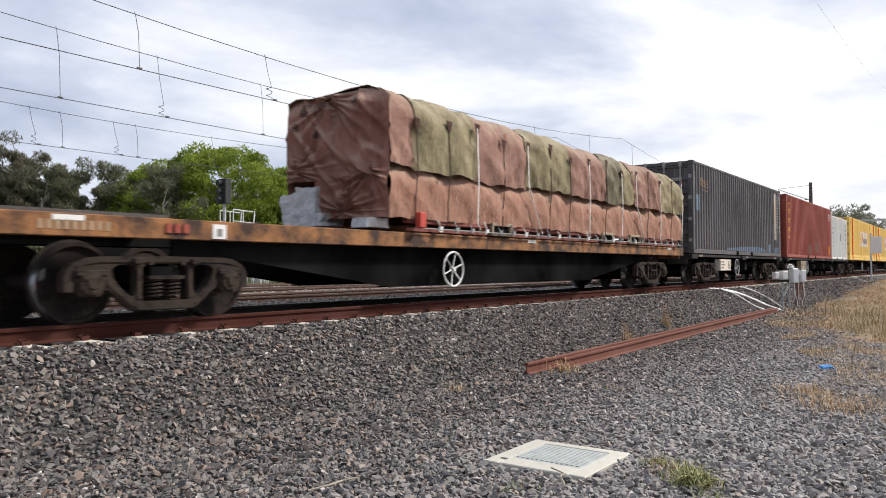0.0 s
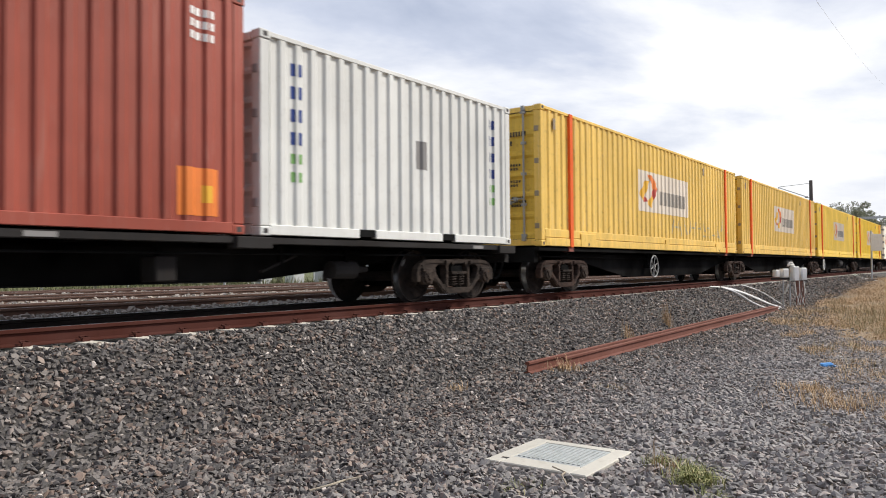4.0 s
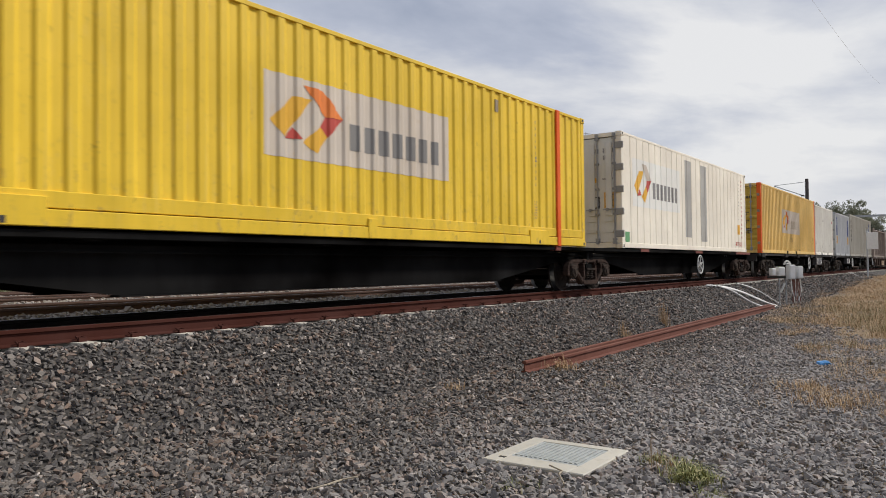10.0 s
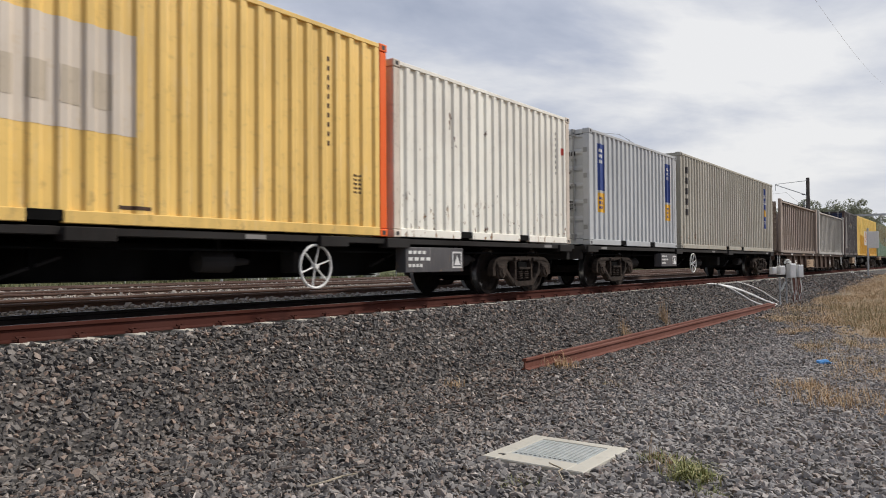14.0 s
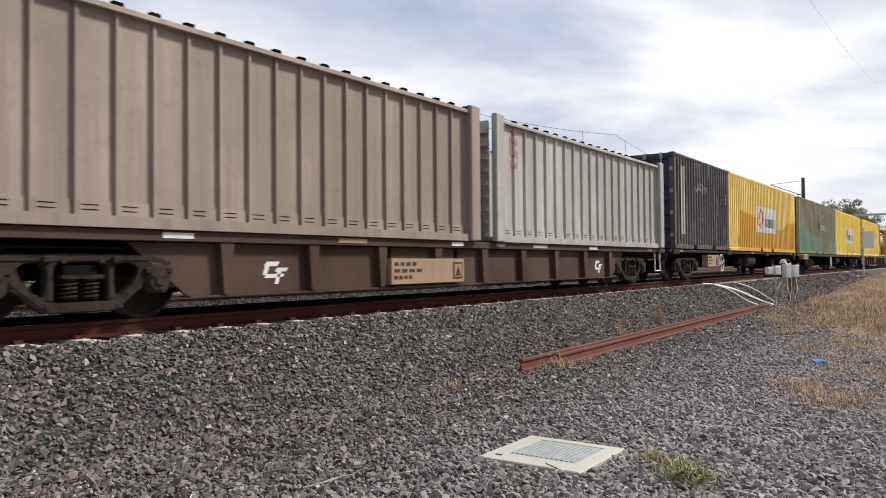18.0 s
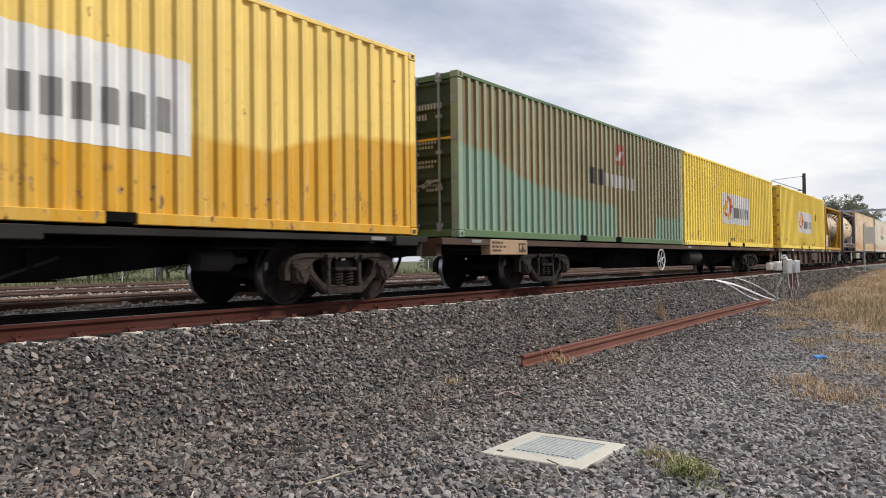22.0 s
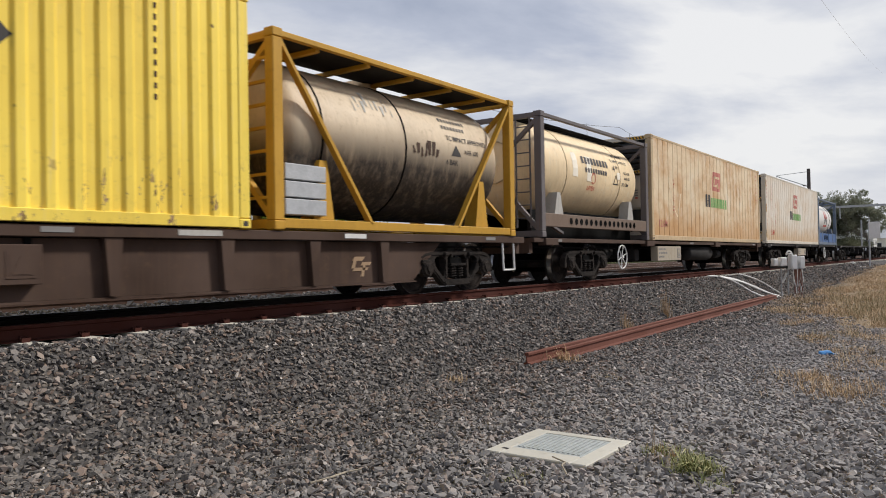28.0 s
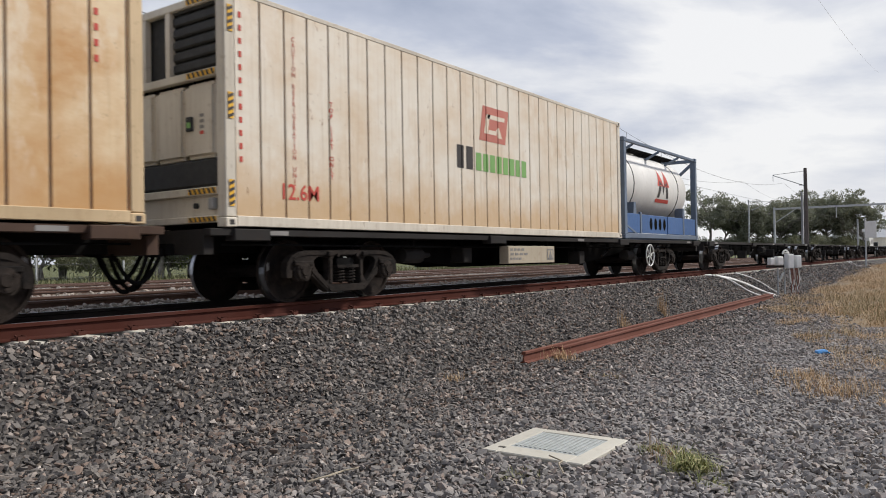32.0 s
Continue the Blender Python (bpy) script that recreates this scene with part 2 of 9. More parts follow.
ORANGE = paint("orange_paint", (0.80, 0.125, 0.018), dirt=(0.3, 0.09, 0.04), wear=0.2, streak=0.2, spec=0.15, fade=0.05)
BLACK_BOX = paint("charcoal_paint", (0.082, 0.078, 0.083), dirt=(0.15, 0.125, 0.105), wear=0.5, streak=0.6, scuff=0.55, chalk=(0.24, 0.22, 0.21), fade=0.4, column=0.9, chips=0.5)
NAVY = paint("navy_paint", (0.052, 0.045, 0.045), dirt=(0.15, 0.12, 0.1), wear=0.5, streak=0.6, rust=0.12, scuff=0.9, chalk=(0.30, 0.28, 0.27), fade=0.4, column=0.9, chips=0.8)
NAVY_POST = paint("rusted_dark_post", (0.09, 0.06, 0.05), dirt=(0.17, 0.1, 0.06), wear=0.7, streak=0.6, rust=0.35)
NAVY_DOOR = paint("navy_door_paint", (0.018, 0.032, 0.085), dirt=(0.08, 0.06, 0.05), wear=0.4, streak=0.5, rust=0.14)
REDBOX = paint("red_brown_paint", (0.285, 0.053, 0.029), dirt=(0.2, 0.085, 0.065), wear=0.4, streak=0.5, rust=0.06, scuff=0.35, chalk=(0.36, 0.17, 0.13), fade=0.2, column=0.5)
WHITEBOX = paint("white_paint", (0.66, 0.66, 0.62), dirt=(0.3, 0.26, 0.2), wear=0.35, streak=0.4, rust=0.07)
CREAMBOX = paint("cream_paint", (0.89, 0.815, 0.68), dirt=(0.36, 0.28, 0.18), wear=0.3, streak=0.35, rust=0.04)
CREAM_CHIPPED = paint("chipped_cream_paint", (0.90, 0.855, 0.755), dirt=(0.3, 0.22, 0.15), wear=0.3, streak=0.35, rust=0.06, chips=1.0)
POST_STAINED = paint("stained_cream_post", (0.66, 0.57, 0.47), dirt=(0.16, 0.1, 0.07), wear=0.7, streak=0.7, rust=0.3, fade=0.2)
GREYBOX = paint("pale_grey_paint", (0.46, 0.47, 0.475), dirt=(0.25, 0.24, 0.22), wear=0.25)
BEIGE = paint("beige_grey_paint", (0.40, 0.375, 0.31), dirt=(0.2, 0.16, 0.12), wear=0.4, streak=0.45, scuff=0.3, chips=0.8, column=0.6)
ALUMINIUM = paint("dull_aluminium", (0.47, 0.45, 0.41), dirt=(0.2, 0.17, 0.14), wear=0.45, streak=0.6, rough=0.5, metal=0.25, fade=0.2, column=0.9)
ALU_BROWN = paint("dusty_aluminium", (0.34, 0.275, 0.23), dirt=(0.15, 0.11, 0.08), wear=0.45, streak=0.6, rough=0.55, metal=0.15, fade=0.2, column=0.9)
TEAL_LINE = ((0.0, 1.62), (1.0, 1.6), (1.5, 1.45), (2.2, 1.22), (3.0, 1.12), (4.6, 0.98), (6.9, 0.9), (7.1, 0.05), (9.7, 0.05), (9.9, 0.72), (11.8, 0.78), (13.0, 0.6))
GREEN_RIB = paint("pale_green_paint", (0.29, 0.325, 0.21), dirt=(0.22, 0.14, 0.07), wear=0.4, streak=0.4, rust=0.08, lower=(0.26, 0.375, 0.275), level=TEAL_LINE, soft=0.06, column=0.5)
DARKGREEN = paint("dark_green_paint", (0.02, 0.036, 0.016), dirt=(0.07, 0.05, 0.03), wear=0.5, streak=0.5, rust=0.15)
GREEN = paint("green_brown_paint", (0.235, 0.165, 0.068), dirt=(0.24, 0.11, 0.04), wear=0.45, streak=0.5, rust=0.1, fade=0.25, lower=(0.17, 0.305, 0.225), level=TEAL_LINE, soft=0.06, column=0.5)
GREEN_RAIL = paint("green_rail_paint", (0.085, 0.16, 0.065), dirt=(0.12, 0.08, 0.04), wear=0.4, rust=0.12)


def stained_panel(name, base, stain, pale, amount, runs):
    """Cream insulated panel: rust-coloured blooms, scrubbed pale patches, brown runs."""
    m, nt, b = material(name, 0.5)
    v = coords(nt)
    big = noise_node(nt, coords(nt, (1, 1, 1.5)), 0.75, 6, 0.62)
    c = blend_node(nt, blend_node(nt, 1.0, step_node(nt, big, 0.4, 0.66), (amount,) * 3, "MULTIPLY"), base, stain)
    wash = noise_node(nt, coords(nt, (2.0, 2.0, 0.9), False), 0.9, 7, 0.7)
    c = blend_node(nt, blend_node(nt, 1.0, step_node(nt, wash, 0.55, 0.66), (0.6,) * 3, "MULTIPLY"), c, pale)
    st = noise_node(nt, coords(nt, (11, 11, 0.4)), 1.2, 6, 0.66)
    c = blend_node(nt, blend_node(nt, 1.0, step_node(nt, st, 0.52, 0.8), (runs,) * 3, "MULTIPLY"), c, tuple(0.6 * x for x in stain))
    foot = below_level(nt, ((0.0, 0.55), (13.0, 0.62)), 0.3, 1.1)
    c = blend_node(nt, blend_node(nt, 1.0, foot, (0.75,) * 3, "MULTIPLY"), c, stain)
    sp = noise_node(nt, v, 7.0, 8, 0.75)
    c = blend_node(nt, blend_node(nt, 1.0, step_node(nt, sp, 0.62, 0.72), (0.6,) * 3, "MULTIPLY"), c, (0.2, 0.1, 0.05))
    kn = noise_node(nt, coords(nt, (3.0, 3.0, 1.0)), 1.6, 7, 0.7)
    c = blend_node(nt, blend_node(nt, 1.0, step_node(nt, kn, 0.66, 0.69), (0.8,) * 3, "MULTIPLY"), c, (0.26, 0.13, 0.06))
    nt.links.new(c, b.inputs["Base Color"])
    bump_node(nt, b, big, 0.2, 0.05)
    return m


STAINED = stained_panel("stained_cream_panel", (0.74, 0.59, 0.385), (0.52, 0.28, 0.10), (0.78, 0.70, 0.56), 1.0, 0.3)
STAINED_WHITE = stained_panel("stained_white_panel", (0.72, 0.66, 0.56), (0.55, 0.36, 0.18), (0.78, 0.74, 0.66), 0.55, 0.45)
GRIMYWHITE = paint("grimy_white_paint", (0.60, 0.55, 0.46), dirt=(0.22, 0.14, 0.08), wear=0.6, streak=0.7, rust=0.22, fade=0.2)
STAINED_RAIL = paint("stained_ochre_rail", (0.56, 0.42, 0.25), dirt=(0.2, 0.11, 0.05), wear=0.65, streak=0.7, rust=0.3, fade=0.2)
GROOVE = paint("rusty_panel_groove", (0.13, 0.075, 0.045), wear=0.3)
TANK = paint("stained_cream_tank", (0.84, 0.655, 0.40), dirt=(0.3, 0.18, 0.08), wear=0.35, streak=0.5, rust=0.08, rough=0.5, fade=0.16, scuff=0.5, chalk=(0.84, 0.76, 0.6))
BEAM_RUST = paint("rusty_tank_beam", (0.17, 0.115, 0.08), dirt=(0.08, 0.05, 0.03), wear=0.6, streak=0.6, rust=0.25)
TANKWHITE = paint("white_tank", (0.68, 0.67, 0.64), dirt=(0.3, 0.25, 0.2), wear=0.3, rough=0.45)
# lower half of the shell turns near-black, with a soft ragged edge
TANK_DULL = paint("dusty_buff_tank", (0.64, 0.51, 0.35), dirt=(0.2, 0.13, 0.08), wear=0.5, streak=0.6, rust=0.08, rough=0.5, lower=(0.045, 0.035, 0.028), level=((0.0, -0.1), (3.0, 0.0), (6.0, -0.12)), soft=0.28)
FRAME_YELLOW = paint("yellow_frame", (0.52, 0.28, 0.02), dirt=(0.2, 0.1, 0.03), wear=0.5, rust=0.25)
FRAME_GREY = paint("rusty_grey_frame", (0.13, 0.115, 0.115), dirt=(0.12, 0.07, 0.045), wear=0.5, streak=0.6, rust=0.28)
FRAME_BLUE = paint("blue_frame", (0.035, 0.105, 0.27), dirt=(0.1, 0.08, 0.06), wear=0.4)
FRAME_SLATE = paint("faded_blue_frame", (0.12, 0.16, 0.22), dirt=(0.14, 0.09, 0.06), wear=0.5, streak=0.5, rust=0.15)
RUSTDECK = mottled("rusty_orange_sill", (0.045, 0.022, 0.014), (0.33, 0.145, 0.05), 2.6, 0.85, 0.25, 0.006, False, 0.4, 0.6)
BROWN_SILL = paint("brown_steel", (0.066, 0.038, 0.026), dirt=(0.13, 0.08, 0.05), wear=0.5, streak=0.5, rough=0.75, fade=0.3, spec=0.2)
RED_SILL = paint("faded_red_sill", (0.20, 0.055, 0.04), dirt=(0.1, 0.06, 0.05), wear=0.5, rough=0.7)
# sooty steel, blackened further to carry the shade beneath the wagons
SOOT_SHADE = paint("sooty_shaded_steel", (0.0025, 0.0023, 0.0022), dirt=(0.006, 0.005, 0.0042), wear=0.35, streak=0.3, rough=0.9, spec=0.0)
SILL = paint("grimy_dark_sill", (0.016, 0.014, 0.013), dirt=(0.05, 0.038, 0.03), wear=0.5, rough=0.75, spec=0.15)
BOGIE = cast_steel("dusty_bogie_steel", (0.026, 0.021, 0.018), (0.07, 0.051, 0.04))
BOGIE_RUST = cast_steel("rusty_bogie_steel", (0.032, 0.021, 0.017), (0.078, 0.048, 0.037))
BOGIE_DARK = cast_steel("oily_bogie_steel", (0.014, 0.0125, 0.012), (0.046, 0.036, 0.03))
WHEEL = cast_steel("wheel_steel", (0.018, 0.015, 0.014), (0.046, 0.034, 0.028))
TREAD = material("bright_wheel_tread", 0.3, 1.0)[0]
TREAD.node_tree.nodes["Principled BSDF"].inputs["Base Color"].default_value = (0.45, 0.45, 0.46, 1)
WHITE = paint("white_markings", (0.75, 0.74, 0.71), dirt=(0.35, 0.3, 0.25), wear=0.3, streak=0.2)
DARKMARK = paint("dark_markings", (0.035, 0.03, 0.028), wear=0.2, streak=0.1)
GREYMARK = paint("grey_markings", (0.22, 0.21, 0.2), wear=0.2, streak=0.1)
REDMARK = paint("red_markings", (0.5, 0.06, 0.04), wear=0.2, streak=0.1)
ORANGEMARK = paint("orange_markings", (0.75, 0.2, 0.03), wear=0.2, streak=0.1)
AMBERMARK = paint("amber_markings", (0.78, 0.42, 0.03), wear=0.2, streak=0.1)
GREENMARK = paint("green_markings", (0.2, 0.40, 0.12), wear=0.2, streak=0.1)
BLUEMARK = paint("blue_markings", (0.02, 0.05, 0.22), wear=0.2, streak=0.1)
GREYPATCH = paint("grey_patch_paint", (0.42, 0.405, 0.37), dirt=(0.2, 0.15, 0.1), wear=0.5, streak=0.5, fade=0.2)
STEELBAR = paint("galvanised_bars", (0.3, 0.3, 0.29), dirt=(0.12, 0.09, 0.06), wear=0.4)
RAILRUST = paint("rusty_rail", (0.066, 0.019, 0.0125), dirt=(0.042, 0.015, 0.01), wear=0.5, streak=0.0, rough=0.9, spec=0.06)
# far rail of the loaded line, its shade under the train put in colour
RAILSHADE = paint("shaded_rail", (0.025, 0.017, 0.014), dirt=(0.05, 0.03, 0.022), wear=0.4, streak=0.0, rough=0.8, spec=0.15)
RAILTOP = material("worn_rail_head", 0.3, 0.9)[0]
RAILTOP.node_tree.nodes["Principled BSDF"].inputs["Base Color"].default_value = (0.19, 0.18, 0.175, 1)
CONCRETE = mottled("pale_concrete", (0.60, 0.56, 0.48), (0.74, 0.70, 0.61), 3.0)
RAILBROWN = paint("dull_brown_rail", (0.095, 0.055, 0.042), dirt=(0.06, 0.035, 0.025), wear=0.5, streak=0.0, rough=0.85)
LIDGREY = mottled("weathered_pit_lid", (0.33, 0.35, 0.34), (0.43, 0.45, 0.44), 12.0)
GALV = mottled("galvanised_steel", (0.38, 0.39, 0.4), (0.5, 0.51, 0.52), 5.0, 0.5, 0.05)
DARKPOLE = mottled("dark_timber_pole", (0.07, 0.06, 0.055), (0.12, 0.1, 0.09), 4.0)
CABLE = mottled("white_conduit", (0.72, 0.71, 0.68), (0.82, 0.81, 0.78), 8.0, 0.5, 0.02)
BROWNCABLE = mottled("brown_cable", (0.16, 0.06, 0.04), (0.2, 0.09, 0.06), 8.0, 0.6, 0.02)
WIRE = mottled("dull_copper_wire", (0.05, 0.05, 0.05), (0.09, 0.085, 0.08), 8.0, 0.6, 0.02)
BLUEPLASTIC = mottled("blue_plastic", (0.05, 0.25, 0.62), (0.1, 0.36, 0.75), 20.0, 0.4, 0.1)
RUBBER = mottled("black_rubber", (0.015, 0.015, 0.015), (0.03, 0.03, 0.03), 8.0, 0.7, 0.05)


# ---- mesh helpers ----
def thing(name, label, category, where=(0, 0, 0), group="", kind="", rz=0):
    ob = new(name)
    ob.empty_display_size = 0.1
    ob.matrix_basis = pose(*where, 0, 0, rz)
    return tagged(ob, label, category, group, kind)


def part(name, bm, mat, parent=None, label="", smooth=False):
    if isinstance(bm, bmesh.types.BMesh):
        me = bpy.data.meshes.new(name)
        bm.to_mesh(me)
        bm.free()
        for m in mat if isinstance(mat, (list, tuple)) else [mat]:
            me.materials.append(m)
        if smooth:
            me.shade_smooth()
    else:
        me = bm
    ob = new(name, me)
    if parent:
        ob.parent = parent
    if label:
        tagged(ob, label)
    return ob


def single(name, bm, mat, label, category, where=(0, 0, 0), group="", kind="", smooth=False):
    ob = part(name, bm, mat, None, "", smooth)
    ob.matrix_basis = pose(*where)
    return tagged(ob, label, category, group, kind)


def box(bm, x0, x1, y0, y1, z0, z1, mi=0):
    v = [bm.verts.new(p) for p in ((x0, y0, z0), (x1, y0, z0), (x1, y1, z0), (x0, y1, z0), (x0, y0, z1), (x1, y0, z1), (x1, y1, z1), (x0, y1, z1))]
    for q in ((3, 2, 1, 0), (4, 5, 6, 7), (0, 1, 5, 4), (1, 2, 6, 5), (2, 3, 7, 6), (3, 0, 4, 7)):
        bm.faces.new([v[i] for i in q]).material_index = mi
    return bm


def boxes(*rows):
    bm = bmesh.new()
    for r in rows:
        box(bm, *r)
    return bm


def bevelled(bm, w=0.01, seg=1):
    bmesh.ops.bevel(bm, geom=bm.edges[:], offset=w, segments=seg, affect="EDGES", clamp_overlap=True)
    return bm


def prism(bm, pts, y0, y1, mi=0):
    """An outline in x and z, made solid from y0 to y1."""
    a = [bm.verts.new((x, y0, z)) for x, z in pts]
    b = [bm.verts.new((x, y1, z)) for x, z in pts]
    bm.faces.new(a).material_index = mi
    bm.faces.new(b[::-1]).material_index = mi
    n = len(pts)
    for i in range(n):
        bm.faces.new((a[i], b[i], b[(i + 1) % n], a[(i + 1) % n])).material_index = mi
    return bm


def fix(bm):
    bmesh.ops.recalc_face_normals(bm, faces=bm.faces[:])
    return bm


def bar(bm, p, q, r=0.02, n=6, mi=0):
    """A round bar from p to q."""
    p, q = Vector(p), Vector(q)
    d = (q - p)
    m = d.to_track_quat("Z", "Y").to_matrix()
    a, b = [], []
    for i in range(n):
        o = m @ Vector((r * math.cos(2 * math.pi * i / n), r * math.sin(2 * math.pi * i / n), 0))
        a.append(bm.verts.new(p + o))
        b.append(bm.verts.new(q + o))
    for i in range(n):
        bm.faces.new((a[i], a[(i + 1) % n], b[(i + 1) % n], b[i])).material_index = mi
    bm.faces.new(a[::-1]).material_index = mi
    bm.faces.new(b).material_index = mi
    return bm


def beam(bm, p, q, w=0.08, h=0.08, mi=0):
    """A square bar from p to q."""
    p, q = Vector(p), Vector(q)
    m = (q - p).to_track_quat("Z", "Y").to_matrix()
    c = [m @ Vector((sx * w / 2, sy * h / 2, 0)) for sx, sy in ((-1, -1), (1, -1), (1, 1), (-1, 1))]
    a, b = [bm.verts.new(p + o) for o in c], [bm.verts.new(q + o) for o in c]
    for i in range(4):
        bm.faces.new((a[i], a[(i + 1) % 4], b[(i + 1) % 4], b[i])).material_index = mi
    bm.faces.new(a[::-1]).material_index = mi
    bm.faces.new(b).material_index = mi
    return bm


def path_bar(bm, pts, r=0.02, n=6, mi=0):
    for p, q in zip(pts, pts[1:]):
        bar(bm, p, q, r, n, mi)
    return bm


def lathe(bm, prof, n=24, axis="Y", mi=0, mis=None):
    """Turns (radius, along) pairs about an axis through the origin."""
    rings = []
    for r, a in prof:
        ring = []
        for i in range(n):
            c, s = r * math.cos(2 * math.pi * i / n), r * math.sin(2 * math.pi * i / n)
            ring.append(bm.verts.new({"Y": (c, a, s), "X": (a, c, s), "Z": (c, s, a)}[axis]))
        rings.append(ring)
    for k, (p, q) in enumerate(zip(rings, rings[1:])):
        for i in range(n):
            bm.faces.new((p[i], p[(i + 1) % n], q[(i + 1) % n], q[i])).material_index = mis[k] if mis else mi
    for ring in (rings[0], rings[-1]):
        bm.faces.new(ring)
    return bm

# ---- ground ----
GROUND_Z = -1.02


def ground_height(x, y):
    """The formation: ballast shoulder beside the tracks, access road, far verge."""
    low = GROUND_Z + 0.6 * min(1, max(0, (x - 30) / 20))
    if y < -2.5:
        k = min(1, (-2.5 - y) / 2)
        z = low + 0.03 * math.sin(x * 0.35 + y * 0.6) * k * (x > 8)
        if x > 14:
            z += 0.14 * min(1, (x - 14) / 12) * k
        return z
    if y < -1.5:
        return low + (y + 2.5) * (-0.215 - low)
    if y < -1.18:
        return -0.215
    if y < -0.7:
        return -0.235
    if y < 15.5:
        heap = 0.0
        for c in (2.2, 6.55, 10.8):
            heap = max(heap, 1 - (abs(y - c) / 0.85) ** 2)
        return -0.215 + 0.12 * heap
    if y < 18:
        return -0.2 - 0.3 * (y - 15.5) / 2.5
    return -0.5


def build_ground():
    xs = np.unique(np.r_[-3000, -800, -200, -60, np.arange(-20, 60, 0.6), np.arange(60, 200, 6), 260, 400, 800, 3000])
    ys = np.unique(np.r_[-3000, -800, -200, -60, -30, np.arange(-16, -2.6, 0.5), -2.5, -2.2, -1.9, -1.5, -1.3, -1.18, -1.1, -0.7, 1.35, 1.6, 1.9, 2.2, 2.5, 2.8, 3.05, 5.7, 6.0, 6.55, 7.1, 7.4, 9.95, 10.3, 10.8, 11.3, 11.65, 15.5, 18, 25, 40, 80, 200, 800, 3000])
    verts = [(x, y, ground_height(x, y)) for y in ys for x in xs]
    n = len(xs)
    faces = [(j * n + i, j * n + i + 1, (j + 1) * n + i + 1, (j + 1) * n + i) for j in range(len(ys) - 1) for i in range(n - 1)]
    me = bpy.data.meshes.new("ground")
    me.from_pydata(verts, [], faces)
    m, nt, b = material("gravel_and_dry_grass", 0.95)
    v = coords(nt, world_space=True)
    vor = nt.nodes.new("ShaderNodeTexVoronoi")
    vor.inputs["Scale"].default_value = 20.0
    nt.links.new(v, vor.inputs["Vector"])
    cell = nt.nodes.new("ShaderNodeSeparateColor")
    nt.links.new(vor.outputs["Color"], cell.inputs["Color"])
    # kept darker than the stones, painting shade into the gaps between them
    c = blend_node(nt, cell.outputs["Red"], (0.027, 0.024, 0.023), (0.09, 0.08, 0.072))
    c = blend_node(nt, step_node(nt, cell.outputs["Green"], 0.86, 0.9), c, (0.17, 0.14, 0.115))
    c = blend_node(nt, step_node(nt, vor.outputs["Distance"], 0.3, 0.75), c, (0.028, 0.025, 0.023))
    c = blend_node(nt, step_node(nt, noise_node(nt, v, 0.8, 4), 0.3, 0.8), c, blend_node(nt, 0.3, c, (0.2, 0.18, 0.16)))
    # grass verges: far side of the tracks, and the dry patch along the access road
    sep = nt.nodes.new("ShaderNodeSeparateXYZ")
    nt.links.new(v, sep.inputs["Vector"])
    wob = noise_node(nt, v, 0.5, 5)
    far = nt.nodes.new("ShaderNodeMath")
    far.operation = "GREATER_THAN"
    nt.links.new(sep.outputs["Y"], far.inputs[0])
    far.inputs[1].default_value = 16.0
    grass = blend_node(nt, noise_node(nt, v, 3.0, 6), (0.05, 0.075, 0.02), (0.16, 0.15, 0.06))
    c = blend_node(nt, far.outputs["Value"], c, grass)
    edge = nt.nodes.new("ShaderNodeMath")
    edge.operation = "MULTIPLY_ADD"
    nt.links.new(wob, edge.inputs[0])
    edge.inputs[1].default_value = 3.0
    slant = nt.nodes.new("ShaderNodeMath")
    slant.operation = "MULTIPLY_ADD"
    nt.links.new(sep.outputs["X"], slant.inputs[0])
    slant.inputs[1].default_value = 0.2
    nt.links.new(slant.outputs["Value"], edge.inputs[2])
    down = nt.nodes.new("ShaderNodeMath")
    down.operation = "MULTIPLY"
    nt.links.new(sep.outputs["Y"], down.inputs[0])
    down.inputs[1].default_value = -1.0
    nt.links.new(down.outputs["Value"], slant.inputs[2])
    ragged = nt.nodes.new("ShaderNodeMath")
    ragged.operation = "MULTIPLY_ADD"
    nt.links.new(noise_node(nt, v, 1.1, 6, 0.7), ragged.inputs[0])
    ragged.inputs[1].default_value = 3.0
    nt.links.new(down.outputs["Value"], ragged.inputs[2])
    near = step_node(nt, ragged.outputs["Value"], 4.6, 5.6)
    dry = blend_node(nt, noise_node(nt, v, 5.0, 6), (0.19, 0.135, 0.08), (0.33, 0.24, 0.145))
    k = nt.nodes.new("ShaderNodeMath")
    k.operation = "MULTIPLY"
    nt.links.new(step_node(nt, edge.outputs["Value"], 9.7, 11.3), k.inputs[0])
    nt.links.new(near, k.inputs[1])
    c = blend_node(nt, k.outputs["Value"], c, dry)
    # paler ballast round the further tracks
    beyond = nt.nodes.new("ShaderNodeMath")
    beyond.operation = "MULTIPLY"
    nt.links.new(step_node(nt, sep.outputs["Y"], 0.95, 1.15), beyond.inputs[0])
    nt.links.new(step_node(nt, down.outputs["Value"], -15.9, -15.4), beyond.inputs[1])
    c = blend_node(nt, blend_node(nt, 1.0, beyond.outputs["Value"], (0.5,) * 3, "MULTIPLY"), c, (0.36, 0.32, 0.27))
    # oil, brake grime and the train's shade painted between the loaded line's rails
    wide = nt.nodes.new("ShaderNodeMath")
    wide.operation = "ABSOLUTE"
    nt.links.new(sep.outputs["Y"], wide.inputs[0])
    oil_and_shade = nt.nodes.new("ShaderNodeMath")
    oil_and_shade.operation = "MULTIPLY_ADD"
    nt.links.new(wob, oil_and_shade.inputs[0])
    oil_and_shade.inputs[1].default_value = 0.5
